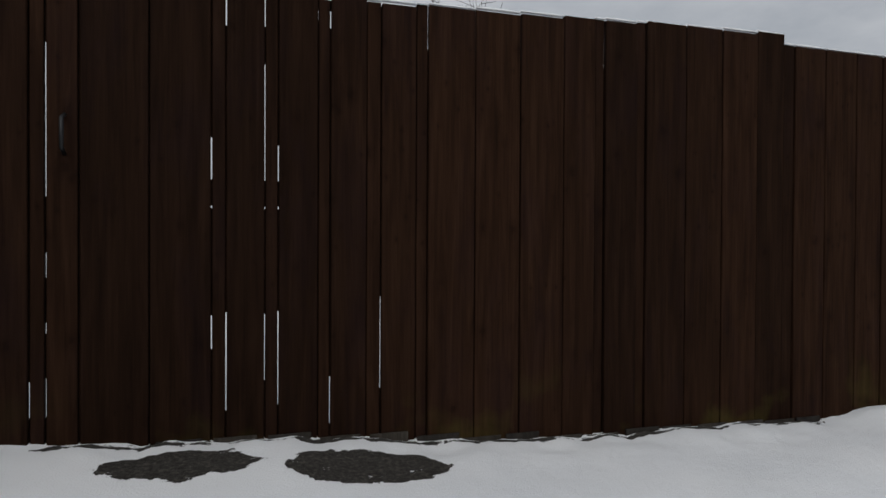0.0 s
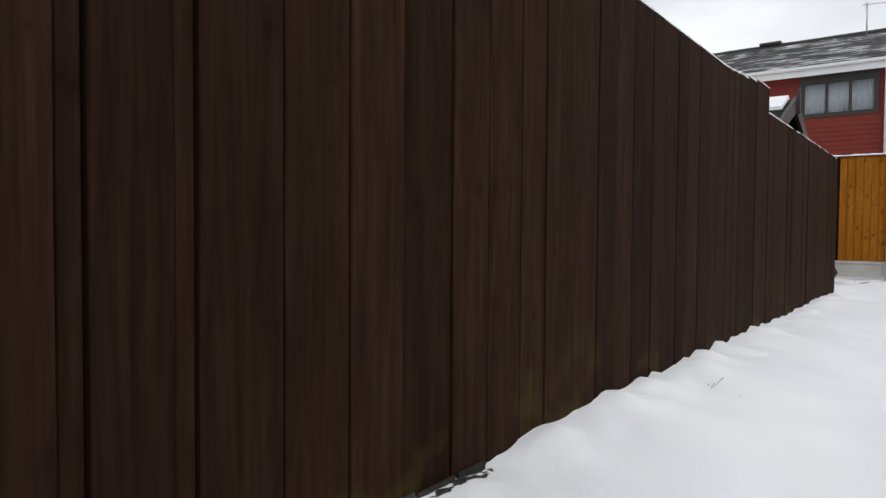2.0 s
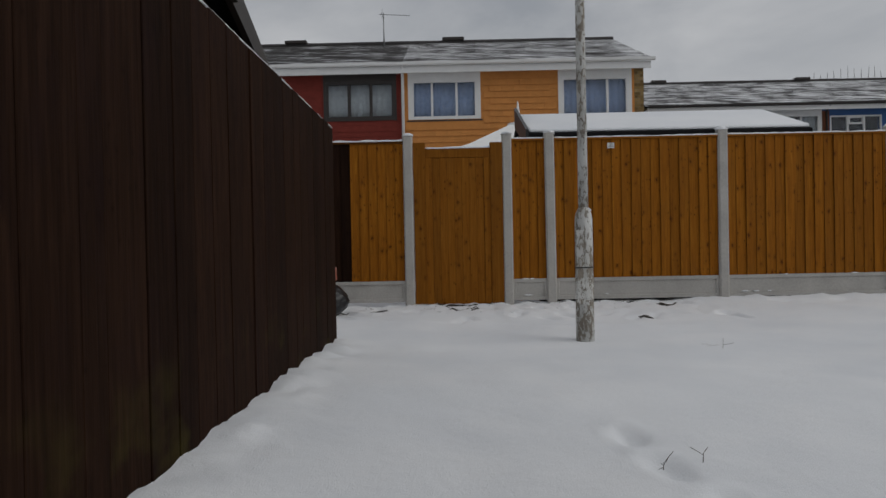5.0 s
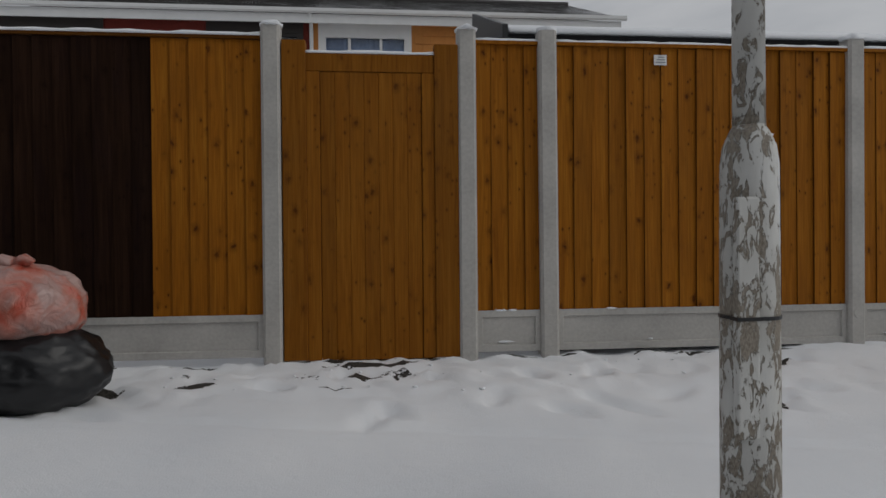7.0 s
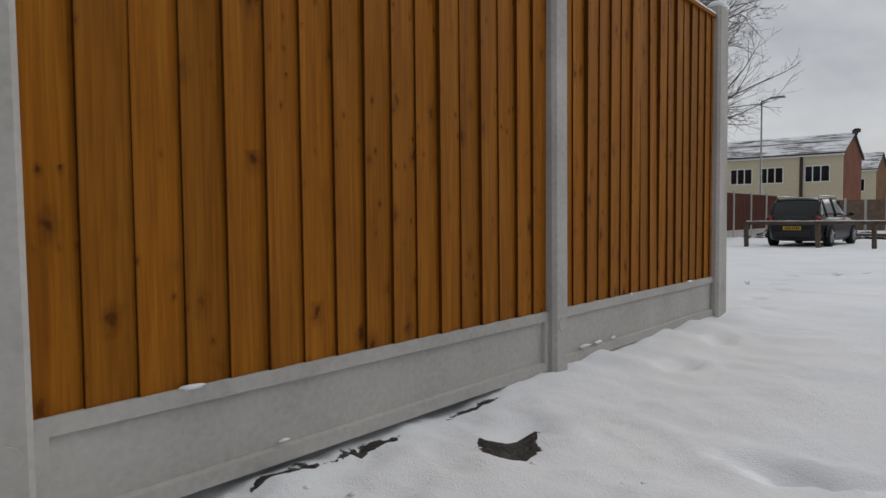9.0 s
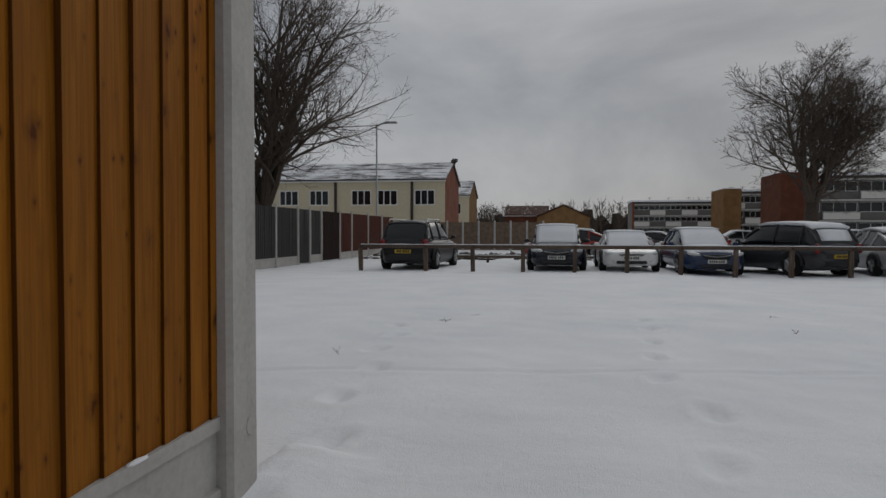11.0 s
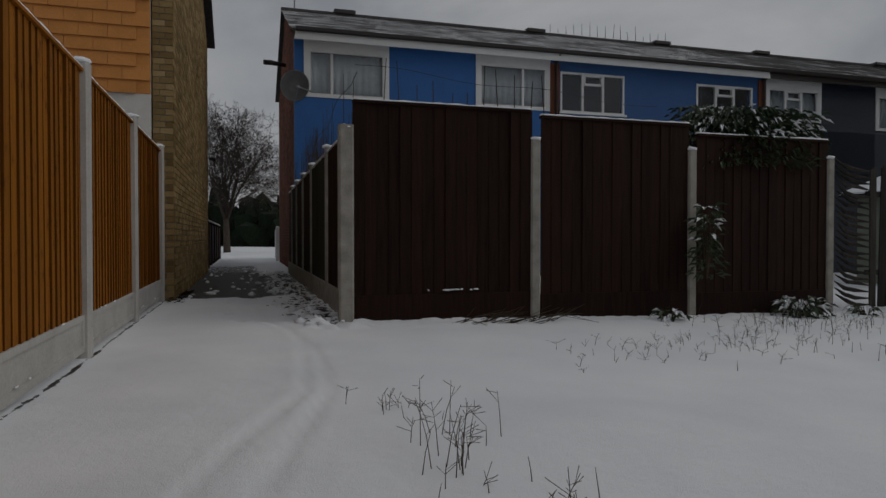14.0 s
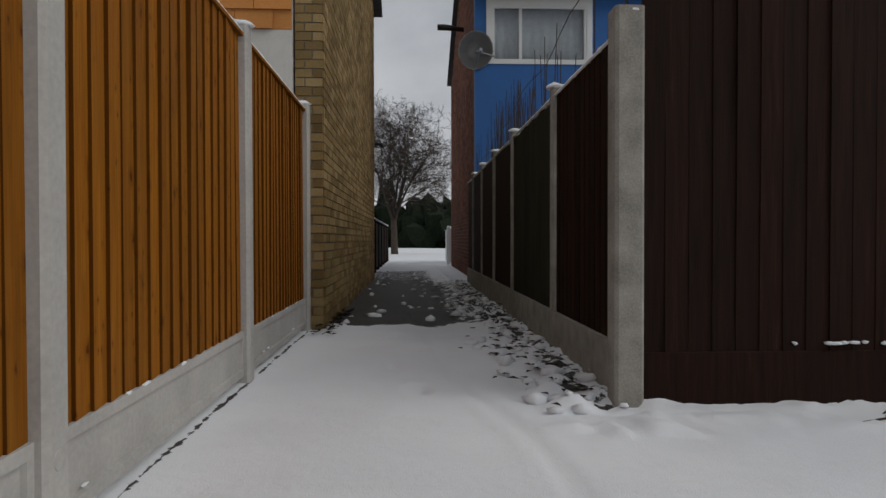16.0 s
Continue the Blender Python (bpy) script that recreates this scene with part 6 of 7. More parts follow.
tree(27.9, -29.2, "tall bare many-stemmed tree behind the garden fences", 3, 2.2, 0.44, 10, 8.4, 4, 0.50, M_TWIG, spread=0.82, lift=0.05, kids=(10, 6, 4, 4), droop=0.09, rmin=0.0064)
tree(-0.2, -45.5, "broad bare tree at the far side of the car park", 9, 3.0, 0.42, 8, 7.2, 4, 0.75, M_TWIG, spread=0.85, lift=0.03, kids=(10, 7, 5, 4), rmin=0.009)
tree(61.0, -3.9, "bare crooked tree dusted with snow beyond the passage", 14, 2.2, 0.20, 8, 5.6, 4, 0.75, M_TWIG_S, spread=0.95, lift=0.0, kids=(10, 7, 5, 3), rmin=0.009)
tree(10.0, 24.0, "bare tree crown behind the tall dark fence", 17, 3.0, 0.25, 6, 5.5, 3, 0.6, M_TWIG_S, kids=(9, 6, 4), rmin=0.012)
tree(64.0, -30.0, "bare tree behind the far terrace", 19, 3.5, 0.3, 6, 6.0, 3, 0.6, M_TWIG, kids=(9, 6, 4), rmin=0.014)


def leaf_clump(x, y, z, size, count, label, name, seed, mat, leaf=0.11, snow=0.18, category="bush"):
    """A shrub of many small drooping blades, some carrying snow."""
    rnd = random.Random(seed)
    t = thing(name, label, category, m=pose(x, y, z))
    for nm, mt, share in (("leaves", mat, 1 - snow), ("snow_cap", M_SNOW, snow)):
        v, f = [], []
        for i in range(int(count * share)):
            a = rnd.uniform(0, 2 * math.pi)
            rr = rnd.random() ** 0.5
            h = rnd.random()
            c = Vector((math.cos(a) * rr * size[0] * (1 - 0.4 * h), math.sin(a) * rr * size[1] * (1 - 0.5 * h * abs(math.sin(3 * a))), (h if nm == "leaves" else 0.5 + 0.5 * h) * size[2]))
            d = Vector((math.cos(a), math.sin(a), rnd.uniform(-0.9, 0.5))).normalized()
            s = d.cross(Vector((0, 0, 1))).normalized()
            l, w = leaf * rnd.uniform(0.6, 1.3), leaf * 0.22
            b = len(v)
            up = Vector((0, 0, 0.012))
            v += [c - s * w * 0.4, c + d * l * 0.5 - s * w + up, c + d * l + Vector((0, 0, -0.3 * l)), c + d * l * 0.5 + s * w + up, c + s * w * 0.4, c + d * l * 0.45 - up]
            f += [(b, b + 1, b + 2, b + 5), (b + 5, b + 2, b + 3, b + 4)]
        me = bpy.data.meshes.new(nm)
        me.from_pydata([tuple(p) for p in v], [], f)
        me.materials.append(mt)
        part(nm, me, mt, t, kind="stuff")
    bm = bmesh.new()
    for i in range(9):
        a = i * 0.7
        tube(bm, [(0, 0, -0.02), (0.3 * size[0] * math.cos(a), 0.3 * size[1] * math.sin(a), size[2] * 0.4), (0.75 * size[0] * math.cos(a), 0.75 * size[1] * math.sin(a), size[2] * 0.8)], [0.012, 0.009, 0.004], 4)
    part("stems", bm, M_STEM, t)
    return t


leaf_clump(24.95, -11.7, 2.2, (0.5, 1.35, 0.8), 5200, "evergreen climber with snow spilling over the dark fence", "climber", 1, M_LEAF, 0.11, 0.07)
leaf_clump(24.30, -10.55, 0.75, (0.18, 0.16, 0.9), 150, "straggling leafy climber beside a concrete post", "climber", 2, M_LEAF, 0.13, 0.10)
for k, (x, y, s_, n) in enumerate(((24.2, -11.9, 0.40, 300), (24.1, -9.9, 0.22, 70), (24.15, -12.9, 0.24, 70))):
    leaf_clump(x, y, ground_z(x, y), (s_ * 0.75, s_ * 0.9, s_ * 0.6), round(n * 0.6), "low snow-dusted weeds at the foot of the garden fence", "weed", 30 + k, M_LEAF, 0.13, 0.30, "weeds")


def dry_stems(x, y, n, h, spread, seed, label="dry weed stems poking through the snow"):
    rnd = random.Random(seed)
    z = ground_z(x, y)
    bm = bmesh.new()
    for i in range(n):
        px, py = rnd.gauss(0, spread), rnd.gauss(0, spread)
        hh = h * rnd.uniform(0.35, 1.1)
        lx, ly = rnd.gauss(0, 0.16) * hh, rnd.gauss(0, 0.16) * hh
        pz = ground_z(x + px, y + py) - z - 0.02
        tube(bm, [(px, py, pz), (px + lx * 0.4, py + ly * 0.4, pz + hh * 0.55), (px + lx, py + ly, pz + hh)], [0.0026, 0.0018, 0.0010], 4)
        if rnd.random() < 0.75:
            for k in range(rnd.randint(2, 6)):
                t = rnd.uniform(0.5, 1)
                cx, cy, cz = px + lx * t, py + ly * t, pz + hh * t
                tube(bm, [(cx, cy, cz), (cx + rnd.uniform(-0.07, 0.07), cy + rnd.uniform(-0.07, 0.07), cz + rnd.uniform(0.0, 0.06))], [0.0010, 0.0015], 3)
    w = thing("weed", label, "weeds", "dry stems", m=pose(x, y, z))
    part("stem", bm, M_STEM, w, kind="stuff")
    return w


for k, (x, y, n, h, s_) in enumerate(((20.72, -5.85, 10, 0.18, 0.12), (20.2, -5.92, 10, 0.42, 0.12), (19.85, -5.9, 12, 0.42, 0.10), (19.65, -5.98, 8, 0.18, 0.12), (19.15, -5.98, 9, 0.3, 0.10), (18.6, -6.1, 6, 0.2, 0.10),
                                      (18.1, -6.2, 7, 0.2, 0.08), (22.0, -8.0, 10, 0.16, 0.3), (22.2, -9.0, 14, 0.2, 0.35), (21.9, -10.2, 14, 0.2, 0.4), (23.2, -10.6, 22, 0.25, 0.4), (23.3, -12.0, 22, 0.25, 0.4), (23.4, -13.6, 16, 0.22, 0.4), (23.2, -15.3, 10, 0.2, 0.3),
                                      (9.45, 0.95, 4, 0.24, 0.06), (10.3, 0.98, 4, 0.08, 0.1), (13.1, -0.3, 7, 0.09, 0.08), (8.0, 0.9, 3, 0.07, 0.1), (7.2, 0.6, 2, 0.10, 0.1), (6.2, 2.55, 6, 0.05, 0.04), (18.35, -6.4, 8, 0.2, 0.08), (16.8, -6.7, 2, 0.12, 0.05), (15.9, -9.2, 3, 0.06, 0.3), (13.0, -9.0, 3, 0.06, 0.3))):
    dry_stems(x, y, max(2, round(n * (2.4 if y < -7.5 and x > 20 else 0.45 if x < 14 else 0.9))), h * 0.66, s_ * (1.25 if y < -7.5 else 1.0), 50 + k)

# cut branches heaped by the dark fence
bm = bmesh.new()
rb = random.Random(6)
for i in range(34):
    y = rb.uniform(-7.1, -8.2)
    a = rb.uniform(-0.5, 0.5)
    L_ = rb.uniform(0.3, 0.9)
    tube(bm, [(24.30 + rb.uniform(-0.15, 0.05), y, 0.24 + rb.uniform(0, 0.06)), (24.26 + rb.uniform(-0.2, 0.1), y - L_ * 0.5 * math.cos(a), 0.28 + rb.uniform(0, 0.12)), (24.22 + rb.uniform(-0.25, 0.1), y - L_ * math.cos(a), 0.27 + rb.uniform(0, 0.22))], [0.007, 0.005, 0.002], 4)
solo("brushwood", bm, M_STEM, "heap of cut twigs in the snow by the dark fence", "brushwood", kind="stuff")

# clods of snow and leaves along the passage, and by the fences
bm = bmesh.new()
rb = random.Random(16)
for i in range(260):
    k = rb.random()
    if k < 0.6:
        x, y = rb.uniform(24.4, 35), rb.gauss(-5.85, 0.16)
    elif k < 0.8:
        x, y = rb.uniform(28, 38), rb.uniform(-5.8, -4.2)
    else:
        x, y = rb.uniform(15.4, 16.1), rb.uniform(-1.2, 3.0)
    s_ = rb.uniform(0.02, 0.075) if k < 0.8 else rb.uniform(0.006, 0.016)
    blob(bm, (x, y, ground_z(x, y) + s_ * 0.15), (s_, s_ * rb.uniform(0.6, 1.2), s_ * 0.55), 0.35, i, 1)
solo("snow_clods", bm, M_SNOW, "loose lumps of trodden snow", "snow", kind="stuff", smooth=True)
bm = bmesh.new()
for i in range(420):
    if rb.random() < 0.6:
        x, y = rb.uniform(24.3, 34), rb.gauss(-5.82, 0.17)
    else:
        x, y = rb.uniform(27.2, 29.5), rb.uniform(-4.25, -4.02)
    z, a, s_ = ground_z(x, y) + rb.uniform(0.005, 0.05), rb.uniform(0, 6.3), rb.uniform(0.02, 0.05)
    c_, n_ = math.cos(a) * s_, math.sin(a) * s_
    vs = [bm.verts.new(p) for p in ((x - c_, y - n_, z), (x - n_ * 0.5, y + c_ * 0.5, z + 0.01), (x + c_, y + n_, z + 0.004), (x + n_ * 0.5, y - c_ * 0.5, z + 0.012))]
    bm.faces.new(vs)
solo("leaf_litter", bm, plain("rotting leaves", (0.022, 0.016, 0.010), 0.9, amount=0.5), "dark fallen leaves along the passage edge", "leaves", kind="stuff")


# ---- beyond the passage ----
bm = bmesh.new()
rb = random.Random(44)
for i in range(60):
    x, y = 92 + rb.uniform(-3, 6), rb.uniform(-28, 26)
    blob(bm, (x, y, 1.2), (2.2, 2.4, rb.uniform(2.2, 4.2)), 0.5, i, 3)
solo("hedge", bm, M_HEDGE, "dark evergreen hedge at the far side of the snow", "hedge", kind="stuff")


def low_fence(x0, y0, x1, y1, n, h, mat, label):
    f = thing("fence", label, "fence", "low passage fences", m=pose(x0, y0, base_z(x0, y0)))
    for i in range(n + 1):
        px, py = (x1 - x0) * i / n, (y1 - y0) * i / n
        bm = bmesh.new()
        box(bm, px - 0.05, py - 0.05, 0, px + 0.05, py + 0.05, h)
        bevel(bm, 0.01)
        part("post", bm, mat, f)
        if i < n:
            qx, qy = (x1 - x0) * (i + 1) / n, (y1 - y0) * (i + 1) / n
            bm = bmesh.new()
            box(bm, px + 0.05, min(py, qy) - 0.015, 0.1, qx - 0.05, max(py, qy) + 0.015, h - 0.1)
            part("board", bm, mat, f)
    bm = bmesh.new()
    snow_strip(bm, 0, 0, x1 - x0, y1 - y0, h - 0.01, 0.08, 0.05, random.Random(n))
    part("snow_cap", bm, M_SNOW, f, smooth=True)


low_fence(37.0, -3.95, 48, -3.95, 6, 1.45, M_BROWN, "low brown fence past the yellow brick gable")
low_fence(44.5, -6.25, 48, -6.6, 2, 1.35, M_WHITE, "low pale fence past the red brick gable")


# ---- far side of the car park ----
def terrace_y(x0, x1, y, depth, ze, zr, mat, gmat, label, wins, roof_mat, group="far houses", ridge=True):
    """A block whose front looks towards +y, gables to either side."""
    h = thing("house", label, "house", group, m=pose(x0, y, base_z(x0, y)))
    w = x1 - x0
    bm = bmesh.new()
    ws = [(a, b, c, d) for a, b, c, d in wins]
    xs_ = sorted({0, w, *[q[0] for q in ws], *[q[1] for q in ws]})
    for a, b in zip(xs_, xs_[1:]):
        cuts = sorted([(c, d) for p, q, c, d in ws if p <= a + 1e-6 and b <= q + 1e-6])
        z = 0
        for c, d in cuts:
            box(bm, a, -0.25, z, b, 0, c)
            z = d
        box(bm, a, -0.25, z, b, 0, ze)
    part("front_wall", bm, mat, h)
    for xa, xb in ((0, 0.3), (w - 0.3, w)):
        bm = bmesh.new()
        prism(bm, [(-0.26, 0), (-depth, 0), (-depth, ze), (-depth / 2, zr - 0.05), (-0.26, ze)], "x", xa - (0.03 if xa == 0 else 0), xb + (0.03 if xa else 0))
        part("gable", bm, gmat, h, "brick gable wall")
    for yy0, yy1 in ((0.35, -depth / 2), (-depth - 0.35, -depth / 2)):
        bm = bmesh.new()
        prism(bm, [(yy0, ze - 0.08), (yy1, zr), (yy1, zr + 0.1), (yy0, ze + 0.04)], "x", -0.2, w + 0.2)
        part("roof_slope", bm, roof_mat, h)
    bm = bmesh.new()
    box(bm, -0.1, -0.05, ze - 0.2, w + 0.1, 0.30, ze - 0.1)
    part("fascia", bm, M_WHITE, h)
    for a, b, c, d in ws:
        bm = bmesh.new()
        fw = 0.07
        for p in ((a, a + fw, c, d), (b - fw, b, c, d), (a + fw, b - fw, c, c + fw), (a + fw, b - fw, d - fw, d), (a + (b - a) * 0.34, a + (b - a) * 0.34 + fw, c + fw, d - fw), (a + (b - a) * 0.66, a + (b - a) * 0.66 + fw, c + fw, d - fw)):
            box(bm, p[0], -0.1, p[2], p[1], 0.02, p[3])
        win = part("window", bm, M_WHITE, h)
        bm = bmesh.new()
        box(bm, a + 0.02, -0.12, c + 0.02, b - 0.02, -0.105, d - 0.02)
        part("pane", bm, M_CARGLASS, win)
    return h


M_FELT_B = snowy("brown roof tile", (0.07, 0.035, 0.025), -0.1)
W2 = [(q, q + 1.9, 3.7, 5.1) for q in (0.9, 4.4, 6.9, 11.0, 14.0, 18.0)] + [(q, q + 1.6, 0.9, 2.2) for q in (1.2, 7.6, 14.4)]
cream = terrace_y(25.2, 48.5, -61.0, 8.5, 6.05, 7.9, M_CREAM, M_RBRICK, "cream rendered terrace with red brick gables and snowy roof", W2, M_ROOF_X)
bm = bmesh.new()
for x_ in (2.9, 10.2):
    box(bm, x_, 0.02, 0.2, x_ + 0.25, 0.09, 5.9)
part("downpipe", bm, M_DKFRAME, cream)
bm = bmesh.new()
blob(bm, (25.0, -65.2, 8.1), (0.3, 0.3, 0.3), 0.4, 3, 2)
solo("chimney_pot", bm, M_DKFRAME, "dark cowl on the gable peak", "chimney")
terrace_y(26.0, 32.5, -84.0, 8.0, 5.9, 7.9, M_CREAM, M_TANBRICK, "cream house with snowy gable roof farther off", [(1.0, 2.8, 3.5, 4.9), (4.0, 5.8, 3.5, 4.9)], M_ROOF_X)
terrace_y(16.6, 23.0, -105.0, 9.0, 3.9, 5.4, M_RBRICK, M_TANBRICK, "low red brick houses across the road", [(1.0, 2.6, 1.2, 2.4), (3.6, 5.4, 1.2, 2.4)], M_FELT_B)


def gable_house(x0, x1, y, depth, ze, zr, label):
    """A low house whose gable looks towards +y."""
    h = thing("house", label, "house", "far houses", m=pose(x0, y, base_z(x0, y)))
    w = x1 - x0
    bm = bmesh.new()
    prism(bm, [(0, 0), (w, 0), (w, ze), (w / 2, zr), (0, ze)], "y", -depth, 0)
    part("wall", bm, M_TANBRICK, h)
    for sx in (0, 1):
        e = -0.3 if sx == 0 else w + 0.3
        bm = bmesh.new()
        prism(bm, [(e, ze - 0.05), (w / 2, zr + 0.06), (w / 2, zr + 0.22), (e, ze + 0.10)], "y", -depth - 0.2, 0.25)
        part("roof_slope", bm, M_FELT_B, h)


gable_house(10.4, 18.0, -100.0, 9.0, 3.5, 5.2, "low tan brick house with its gable to the road")


def flats(x0, x1, y, storeys, mat, label, bays, SH=2.45, tower=0.0):
    h = thing("apartment_block", label, "flats", "far flats", m=pose(x0, y, base_z(x0, y)))
    w = x1 - x0
    H_ = storeys * SH + 0.45
    bm = bmesh.new()
    box(bm, 0, -9, 0, w, -0.8, H_)
    part("core", bm, plain("flats wall", (0.16, 0.15, 0.14), 0.9), h)
    bm = bmesh.new()
    box(bm, -0.3, -9.2, H_, w + 0.3, 0.3, H_ + 0.35)
    part("roof", bm, M_SNOW, h)
    for xa in (0, w - 0.35):
        bm = bmesh.new()
        box(bm, xa, -0.8, 0, xa + 0.35, 0.2, H_)
        part("end_wall", bm, mat, h)
    for s_ in range(storeys):
        z = s_ * SH
        for i in range(bays):
            a, b = 0.4 + (w - 0.8) * i / bays, 0.4 + (w - 0.8) * (i + 1) / bays
            if (i + s_) % 2 == 0:
                bm = bmesh.new()
                box(bm, a + 0.05, -0.15, z + 0.1, b - 0.05, 0.05, z + 1.1)
                part("balcony", bm, M_RENDER, h)
            bm = bmesh.new()
            for k in range(3):
                q = a + 0.15 + (b - a - 0.3) * k / 3
                wd = (b - a - 0.3) / 3 - 0.06
                box(bm, q, -0.80, z + 1.2, q + wd, -0.74, z + 1.26)
                box(bm, q, -0.80, z + SH - 0.42, q + wd, -0.74, z + SH - 0.36)
                box(bm, q, -0.80, z + 1.26, q + 0.06, -0.74, z + SH - 0.42)
            win = part("window", bm, M_WHITE, h)
            bm = bmesh.new()
            box(bm, a + 0.15, -0.79, z + 1.2, b - 0.15, -0.765, z + SH - 0.38)
            part("pane", bm, M_CARGLASS, win)
        bm = bmesh.new()
        box(bm, 0.36, -0.78, z + SH - 0.25, w - 0.36, 0.1, z + SH)
        part("slab", bm, M_CONC, h)
    if tower:
        bm = bmesh.new()
        box(bm, w - tower, -9.3, 0, w + 0.4, 0.4, H_ + 0.5)
        part("stair_tower", bm, mat, h, "plain brick stair tower")
        bm = bmesh.new()
        box(bm, w - tower - 0.1, -9.4, H_ + 0.5, w + 0.5, 0.5, H_ + 0.62)
        part("coping", bm, M_SNOW, h)
    for k in range(4):
        bm = bmesh.new()
        q = w * (0.2 + 0.2 * k)
        tube(bm, [(q, -4, H_), (q, -4, H_ + 1.2)], [0.05, 0.04], 4)
        box(bm, q - 0.5, -4.03, H_ + 1.0, q + 0.5, -3.97, H_ + 1.05)
        part("aerial", bm, M_IRON, h)
    return h


flats(-21.5, -1.0, -150, 3, M_RBRICK, "three-storey flats with pale balconies and snowy flat roof", 6)
flats(-25.3, -15.3, -130, 3, M_TANBRICK, "three-storey flats with a yellow brick stair tower", 3, 2.75, 2.7)
flats(-43.0, -17.3, -105, 3, M_RBRICK, "dark red brick flats behind the broad bare tree", 5, 3.0, 4.6)

# woods along the skyline
tw = Twigs()
rb = random.Random(77)
for i in range(230):
    x, y = rb.uniform(-75, 62), rb.uniform(-215, -165)
    z = base_z(x, y)
    h = rb.uniform(7.5, 11) + 2.2 * noise.noise((x * 0.06, 3, 0))
    tw.limb([Vector((x, y, z)), Vector((x + rb.uniform(-1, 1), y, z + h * 0.85))], 0.22, 0.08, 4)
    for k in range(44):
        t = rb.uniform(0.2, 0.9)
        a = rb.uniform(0, 6.3)
        l = h * 0.26 * rb.uniform(0.5, 1.0) * (1.25 - 0.6 * t)
        p = Vector((x, y, z + h * t * 0.9))
        e = p + Vector((math.cos(a) * l * 0.7, math.sin(a) * l * 0.7, l * rb.uniform(0.5, 1.1)))
        tw.limb([p, p.lerp(e, 0.5) + Vector((math.cos(a) * 0.15, 0, -0.15)), e], 0.06, 0.03, 3)
me = tw.mesh("far_woods", M_TWIG)
tagged(new("far_woods", me), "line of bare winter woods on the skyline", "woods", kind="stuff")
bm = bmesh.new()
for i in range(90):
    x, y = -110 + 2.4 * i + rb.uniform(-1, 1), -190 + rb.uniform(-6, 6)
    blob(bm, (x, y, 1), (2.6, 2.0, rb.uniform(3.2, 5.0)), 0.5, i, 2)
solo("far_undergrowth", bm, plain("winter undergrowth", (0.055, 0.045, 0.035), 0.95, amount=0.5), "dark winter undergrowth below the skyline trees", "undergrowth", kind="stuff")

# street lamp, far garden fences, rough snowy verge
sl = thing("street_lamp", "tall grey street lamp with a flat head beyond the fences", "street lamp", m=pose(24.9, -37.0, 0))
bm = bmesh.new()
tube(bm, [(0, 0, 0), (0, 0, 1.5), (0, 0, 1.55), (0, 0, 7.2)], [0.09, 0.09, 0.06, 0.045], 10)
part("column", bm, M_METAL, sl, smooth=True)
bm = bmesh.new()
tube(bm, [(0, 0, 7.1), (-0.4, 0.05, 7.25), (-0.5, 0.06, 7.25)], [0.035, 0.03, 0.03], 8)
part("arm", bm, M_METAL, sl, smooth=True)
bm = bmesh.new()
box(bm, -1.15, -0.08, 7.2, -0.45, 0.2, 7.30)
bevel(bm, 0.03, 2)
part("head", bm, M_METAL, sl)
f = thing("fence", "grey-brown panel fence with pale concrete posts below the cream houses", "fence", "garden fences", m=pose(16, -45, base_z(16, -45)))
for i in range(9):
    bm = bmesh.new()
    box(bm, i * 1.05 - 0.06, -0.06, 0, i * 1.05 + 0.06, 0.06, 1.95)
    bevel(bm, 0.01)
    part("post", bm, M_CONC, f)
    bm = bmesh.new()
    box(bm, i * 1.05 + 0.07, -0.02, 0.02, i * 1.05 + 0.98, 0.02, 1.85)
    part("panel", bm, M_BROWNPANEL, f)
bm = bmesh.new()
for i in range(150):
    x, y = rb.uniform(11, 24), rb.uniform(-36, -30)
    blob(bm, (x, y, base_z(x, y)), (rb.uniform(0.15, 0.5), 0.3, rb.uniform(0.08, 0.25)), 0.5, i, 1)
solo("rough_verge", bm, snowy("rough verge", (0.06, 0.05, 0.035), 0.25, 5.0), "rough clumpy verge half covered by snow", "verge", kind="stuff")


# ---- hung tiles and bricks ----
def tile_front():
    bm = bmesh.new()
    prism(bm, [(-0.012, 0.0), (-0.042, -0.004), (-0.010, 0.215), (0.0, 0.215)], "y", 0.003, 0.362)
    return mesh_of(bm, "tile", M_TILE)


tm = tile_front()
row_h, col_w = 0.1885, 0.365
for j in range(16):
    z = 3.28 + j * row_h
    off = 0.0 if j % 2 else col_w / 2
    for i in range(19):
        y = -3.80 + i * col_w + off
        if y + col_w > 3.16:
            continue
        if any(ya - 0.34 < y < yb + 0.02 and za - 0.20 < z < zb + 0.2 for ya, yb, za, zb in WO):
            continue
        part("tile", tm, M_TILE, orange, m=pose(HX - 0.003, y, z, 0, 0, 0))


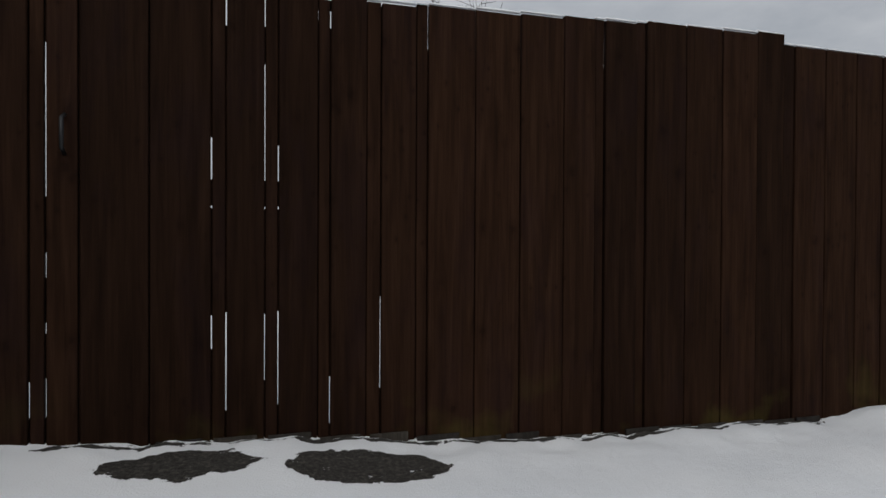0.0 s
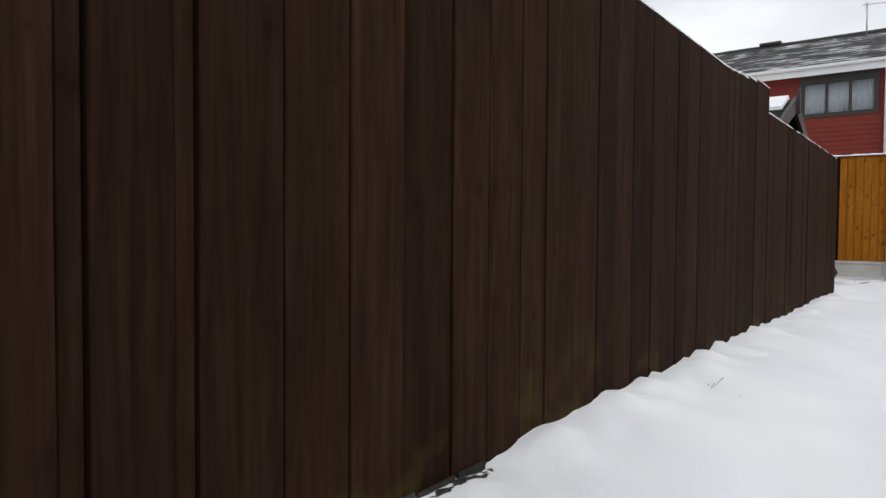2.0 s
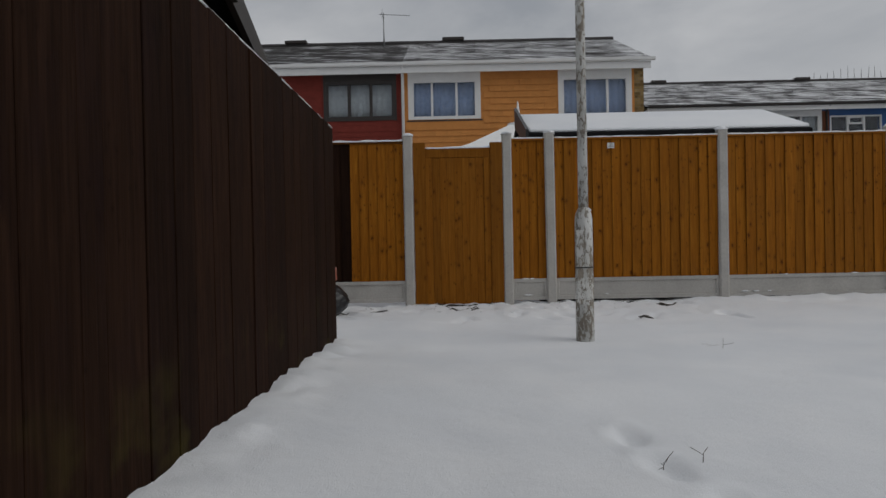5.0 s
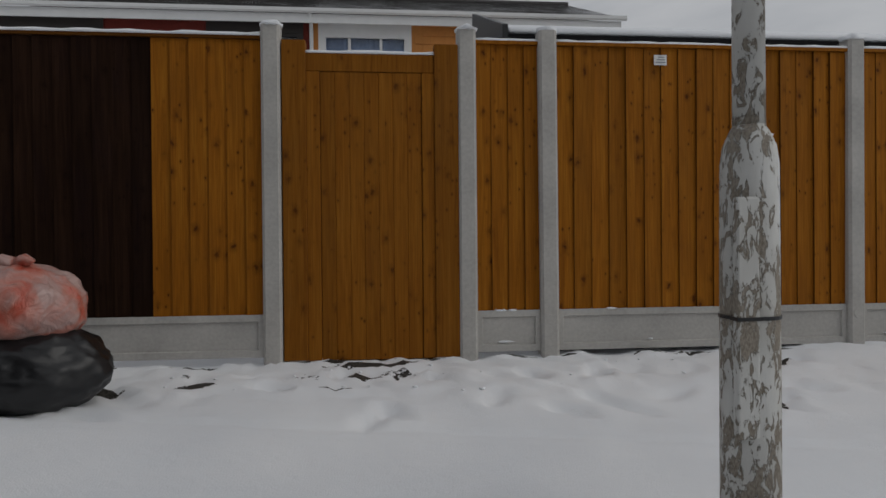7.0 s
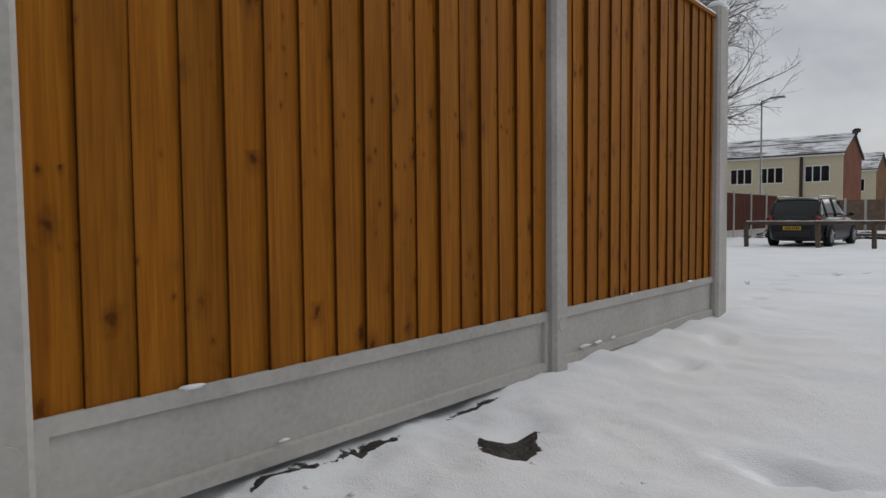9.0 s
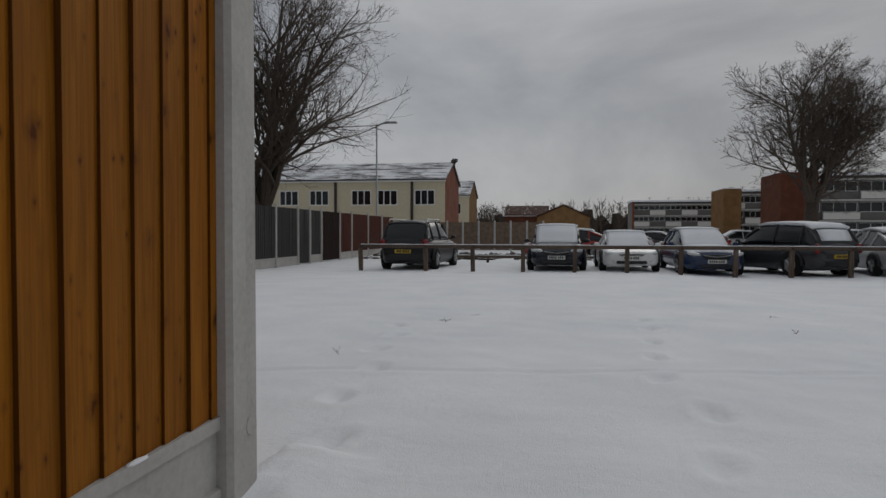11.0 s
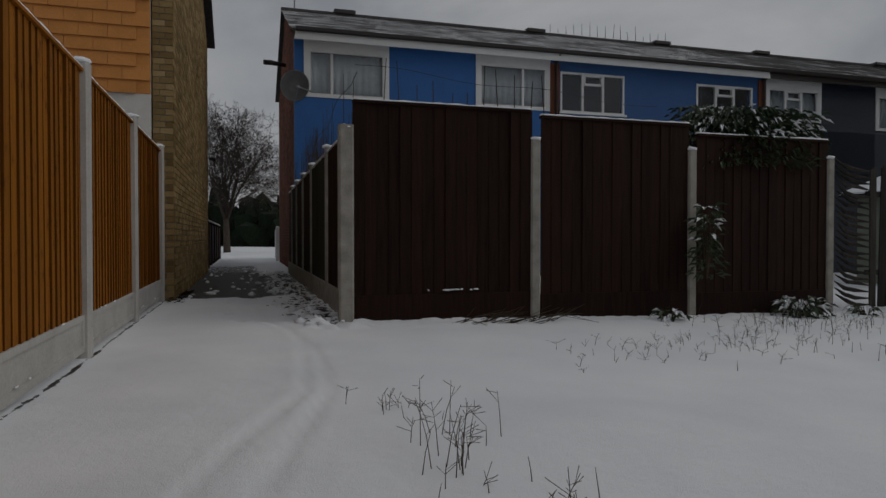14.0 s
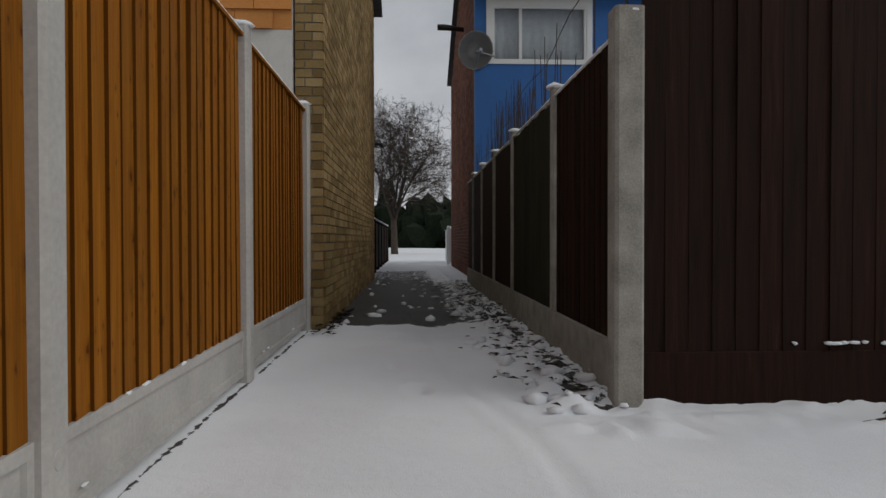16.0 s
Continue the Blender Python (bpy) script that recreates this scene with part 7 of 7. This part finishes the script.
def brick_wall(parent, x0, x1, z0, face_y, out, mat, top, near, seed):
    """Stretcher-bond bricks on a wall at y = face_y; those in the near stretch are objects, the rest one mesh."""
    bh, bl, j = 0.0905, 0.272, 0.012
    bm = bmesh.new()
    box(bm, 0, 0, 0, bl - j, 0.014, bh - j)
    me = mesh_of(bm, "brick", mat)
    r = random.Random(seed)
    v, f = [], []
    n = 0
    z = z0
    row = 0
    while z < 8.6:
        x = x0 - (bl / 2 if row % 2 else 0)
        while x < x1:
            a, b = max(x, x0), min(x + bl - j, x1)
            if b - a > 0.04 and z + bh < top((a + b) / 2):
                jit = r.uniform(-0.002, 0.003)
                y0 = face_y if out > 0 else face_y - 0.014
                if near[0] < a and b < near[1] and z < near[2] and b - a > bl - j - 0.001 and n < 300:
                    part("brick", me, mat, parent, m=pose(a, y0 + jit, z))
                    n += 1
                else:
                    k = len(v)
                    y1 = y0 + 0.014
                    v += [(a, y0 + jit, z), (b, y0 + jit, z), (b, y1 + jit, z), (a, y1 + jit, z), (a, y0 + jit, z + bh - j), (b, y0 + jit, z + bh - j), (b, y1 + jit, z + bh - j), (a, y1 + jit, z + bh - j)]
                    f += [(k, k + 3, k + 2, k + 1), (k + 4, k + 5, k + 6, k + 7), (k, k + 1, k + 5, k + 4), (k + 1, k + 2, k + 6, k + 5), (k + 2, k + 3, k + 7, k + 6), (k + 3, k, k + 4, k + 7)]
            x += bl
        z += bh
        row += 1
    me2 = bpy.data.meshes.new("brickwork")
    me2.from_pydata(v, [], f)
    me2.materials.append(mat)
    part("brickwork", me2, mat, parent, kind="stuff")


def pier(parent, x, y0, y1, z0, z1, mat):
    """The return of the brickwork on the front: one and a half bricks a course."""
    v, f = [], []
    z, row = z0, 0
    while z < z1:
        cut = y0 + (y1 - y0) * (0.36 if row % 2 else 0.64)
        for a, b in ((y0, cut - 0.006), (cut + 0.006, y1)):
            k = len(v)
            xx = x - 0.014
            v += [(xx, a, z), (x, a, z), (x, b, z), (xx, b, z), (xx, a, z + 0.0785), (x, a, z + 0.0785), (x, b, z + 0.0785), (xx, b, z + 0.0785)]
            f += [(k, k + 3, k + 2, k + 1), (k + 4, k + 5, k + 6, k + 7), (k, k + 1, k + 5, k + 4), (k + 1, k + 2, k + 6, k + 5), (k + 2, k + 3, k + 7, k + 6), (k + 3, k, k + 4, k + 7)]
        z += 0.0905
        row += 1
    me = bpy.data.meshes.new("pier_brickwork")
    me.from_pydata(v, [], f)
    me.materials.append(mat)
    part("pier_brickwork", me, mat, parent, kind="stuff")


brick_wall(orange, HX + 0.05, 36.4, 0.2, -4.085, -1, M_YBRICK, lambda x: 6.4 + 2.0 * (1 - abs(x - 32.0) / 4.4), (27.6, 31.2, 2.35), 1)
pier(orange, HX + 0.05, -4.085, -3.82, 0.2, 6.4, M_YBRICK)
brick_wall(blue_house, BX + 0.02, BB, 0.0, -6.32, 1, M_RBRICK, lambda x: 6.4 + 2.0 * (1 - abs(x - BR) / 4.25), (35.0, 35.01, 0.0), 2)
pier(blue_house, BX + 0.02, -6.55, -6.32, 0.0, 6.3, M_RBRICK)
bm = bmesh.new()
tube(bm, [(35.6, -4.16, 3.3), (35.6, -4.30, 3.3), (35.6, -4.32, 3.22)], [0.03, 0.05, 0.05], 8)
solo("wall_lamp", bm, M_IRON, "small black lamp on the yellow brick gable", "lamp", smooth=True)
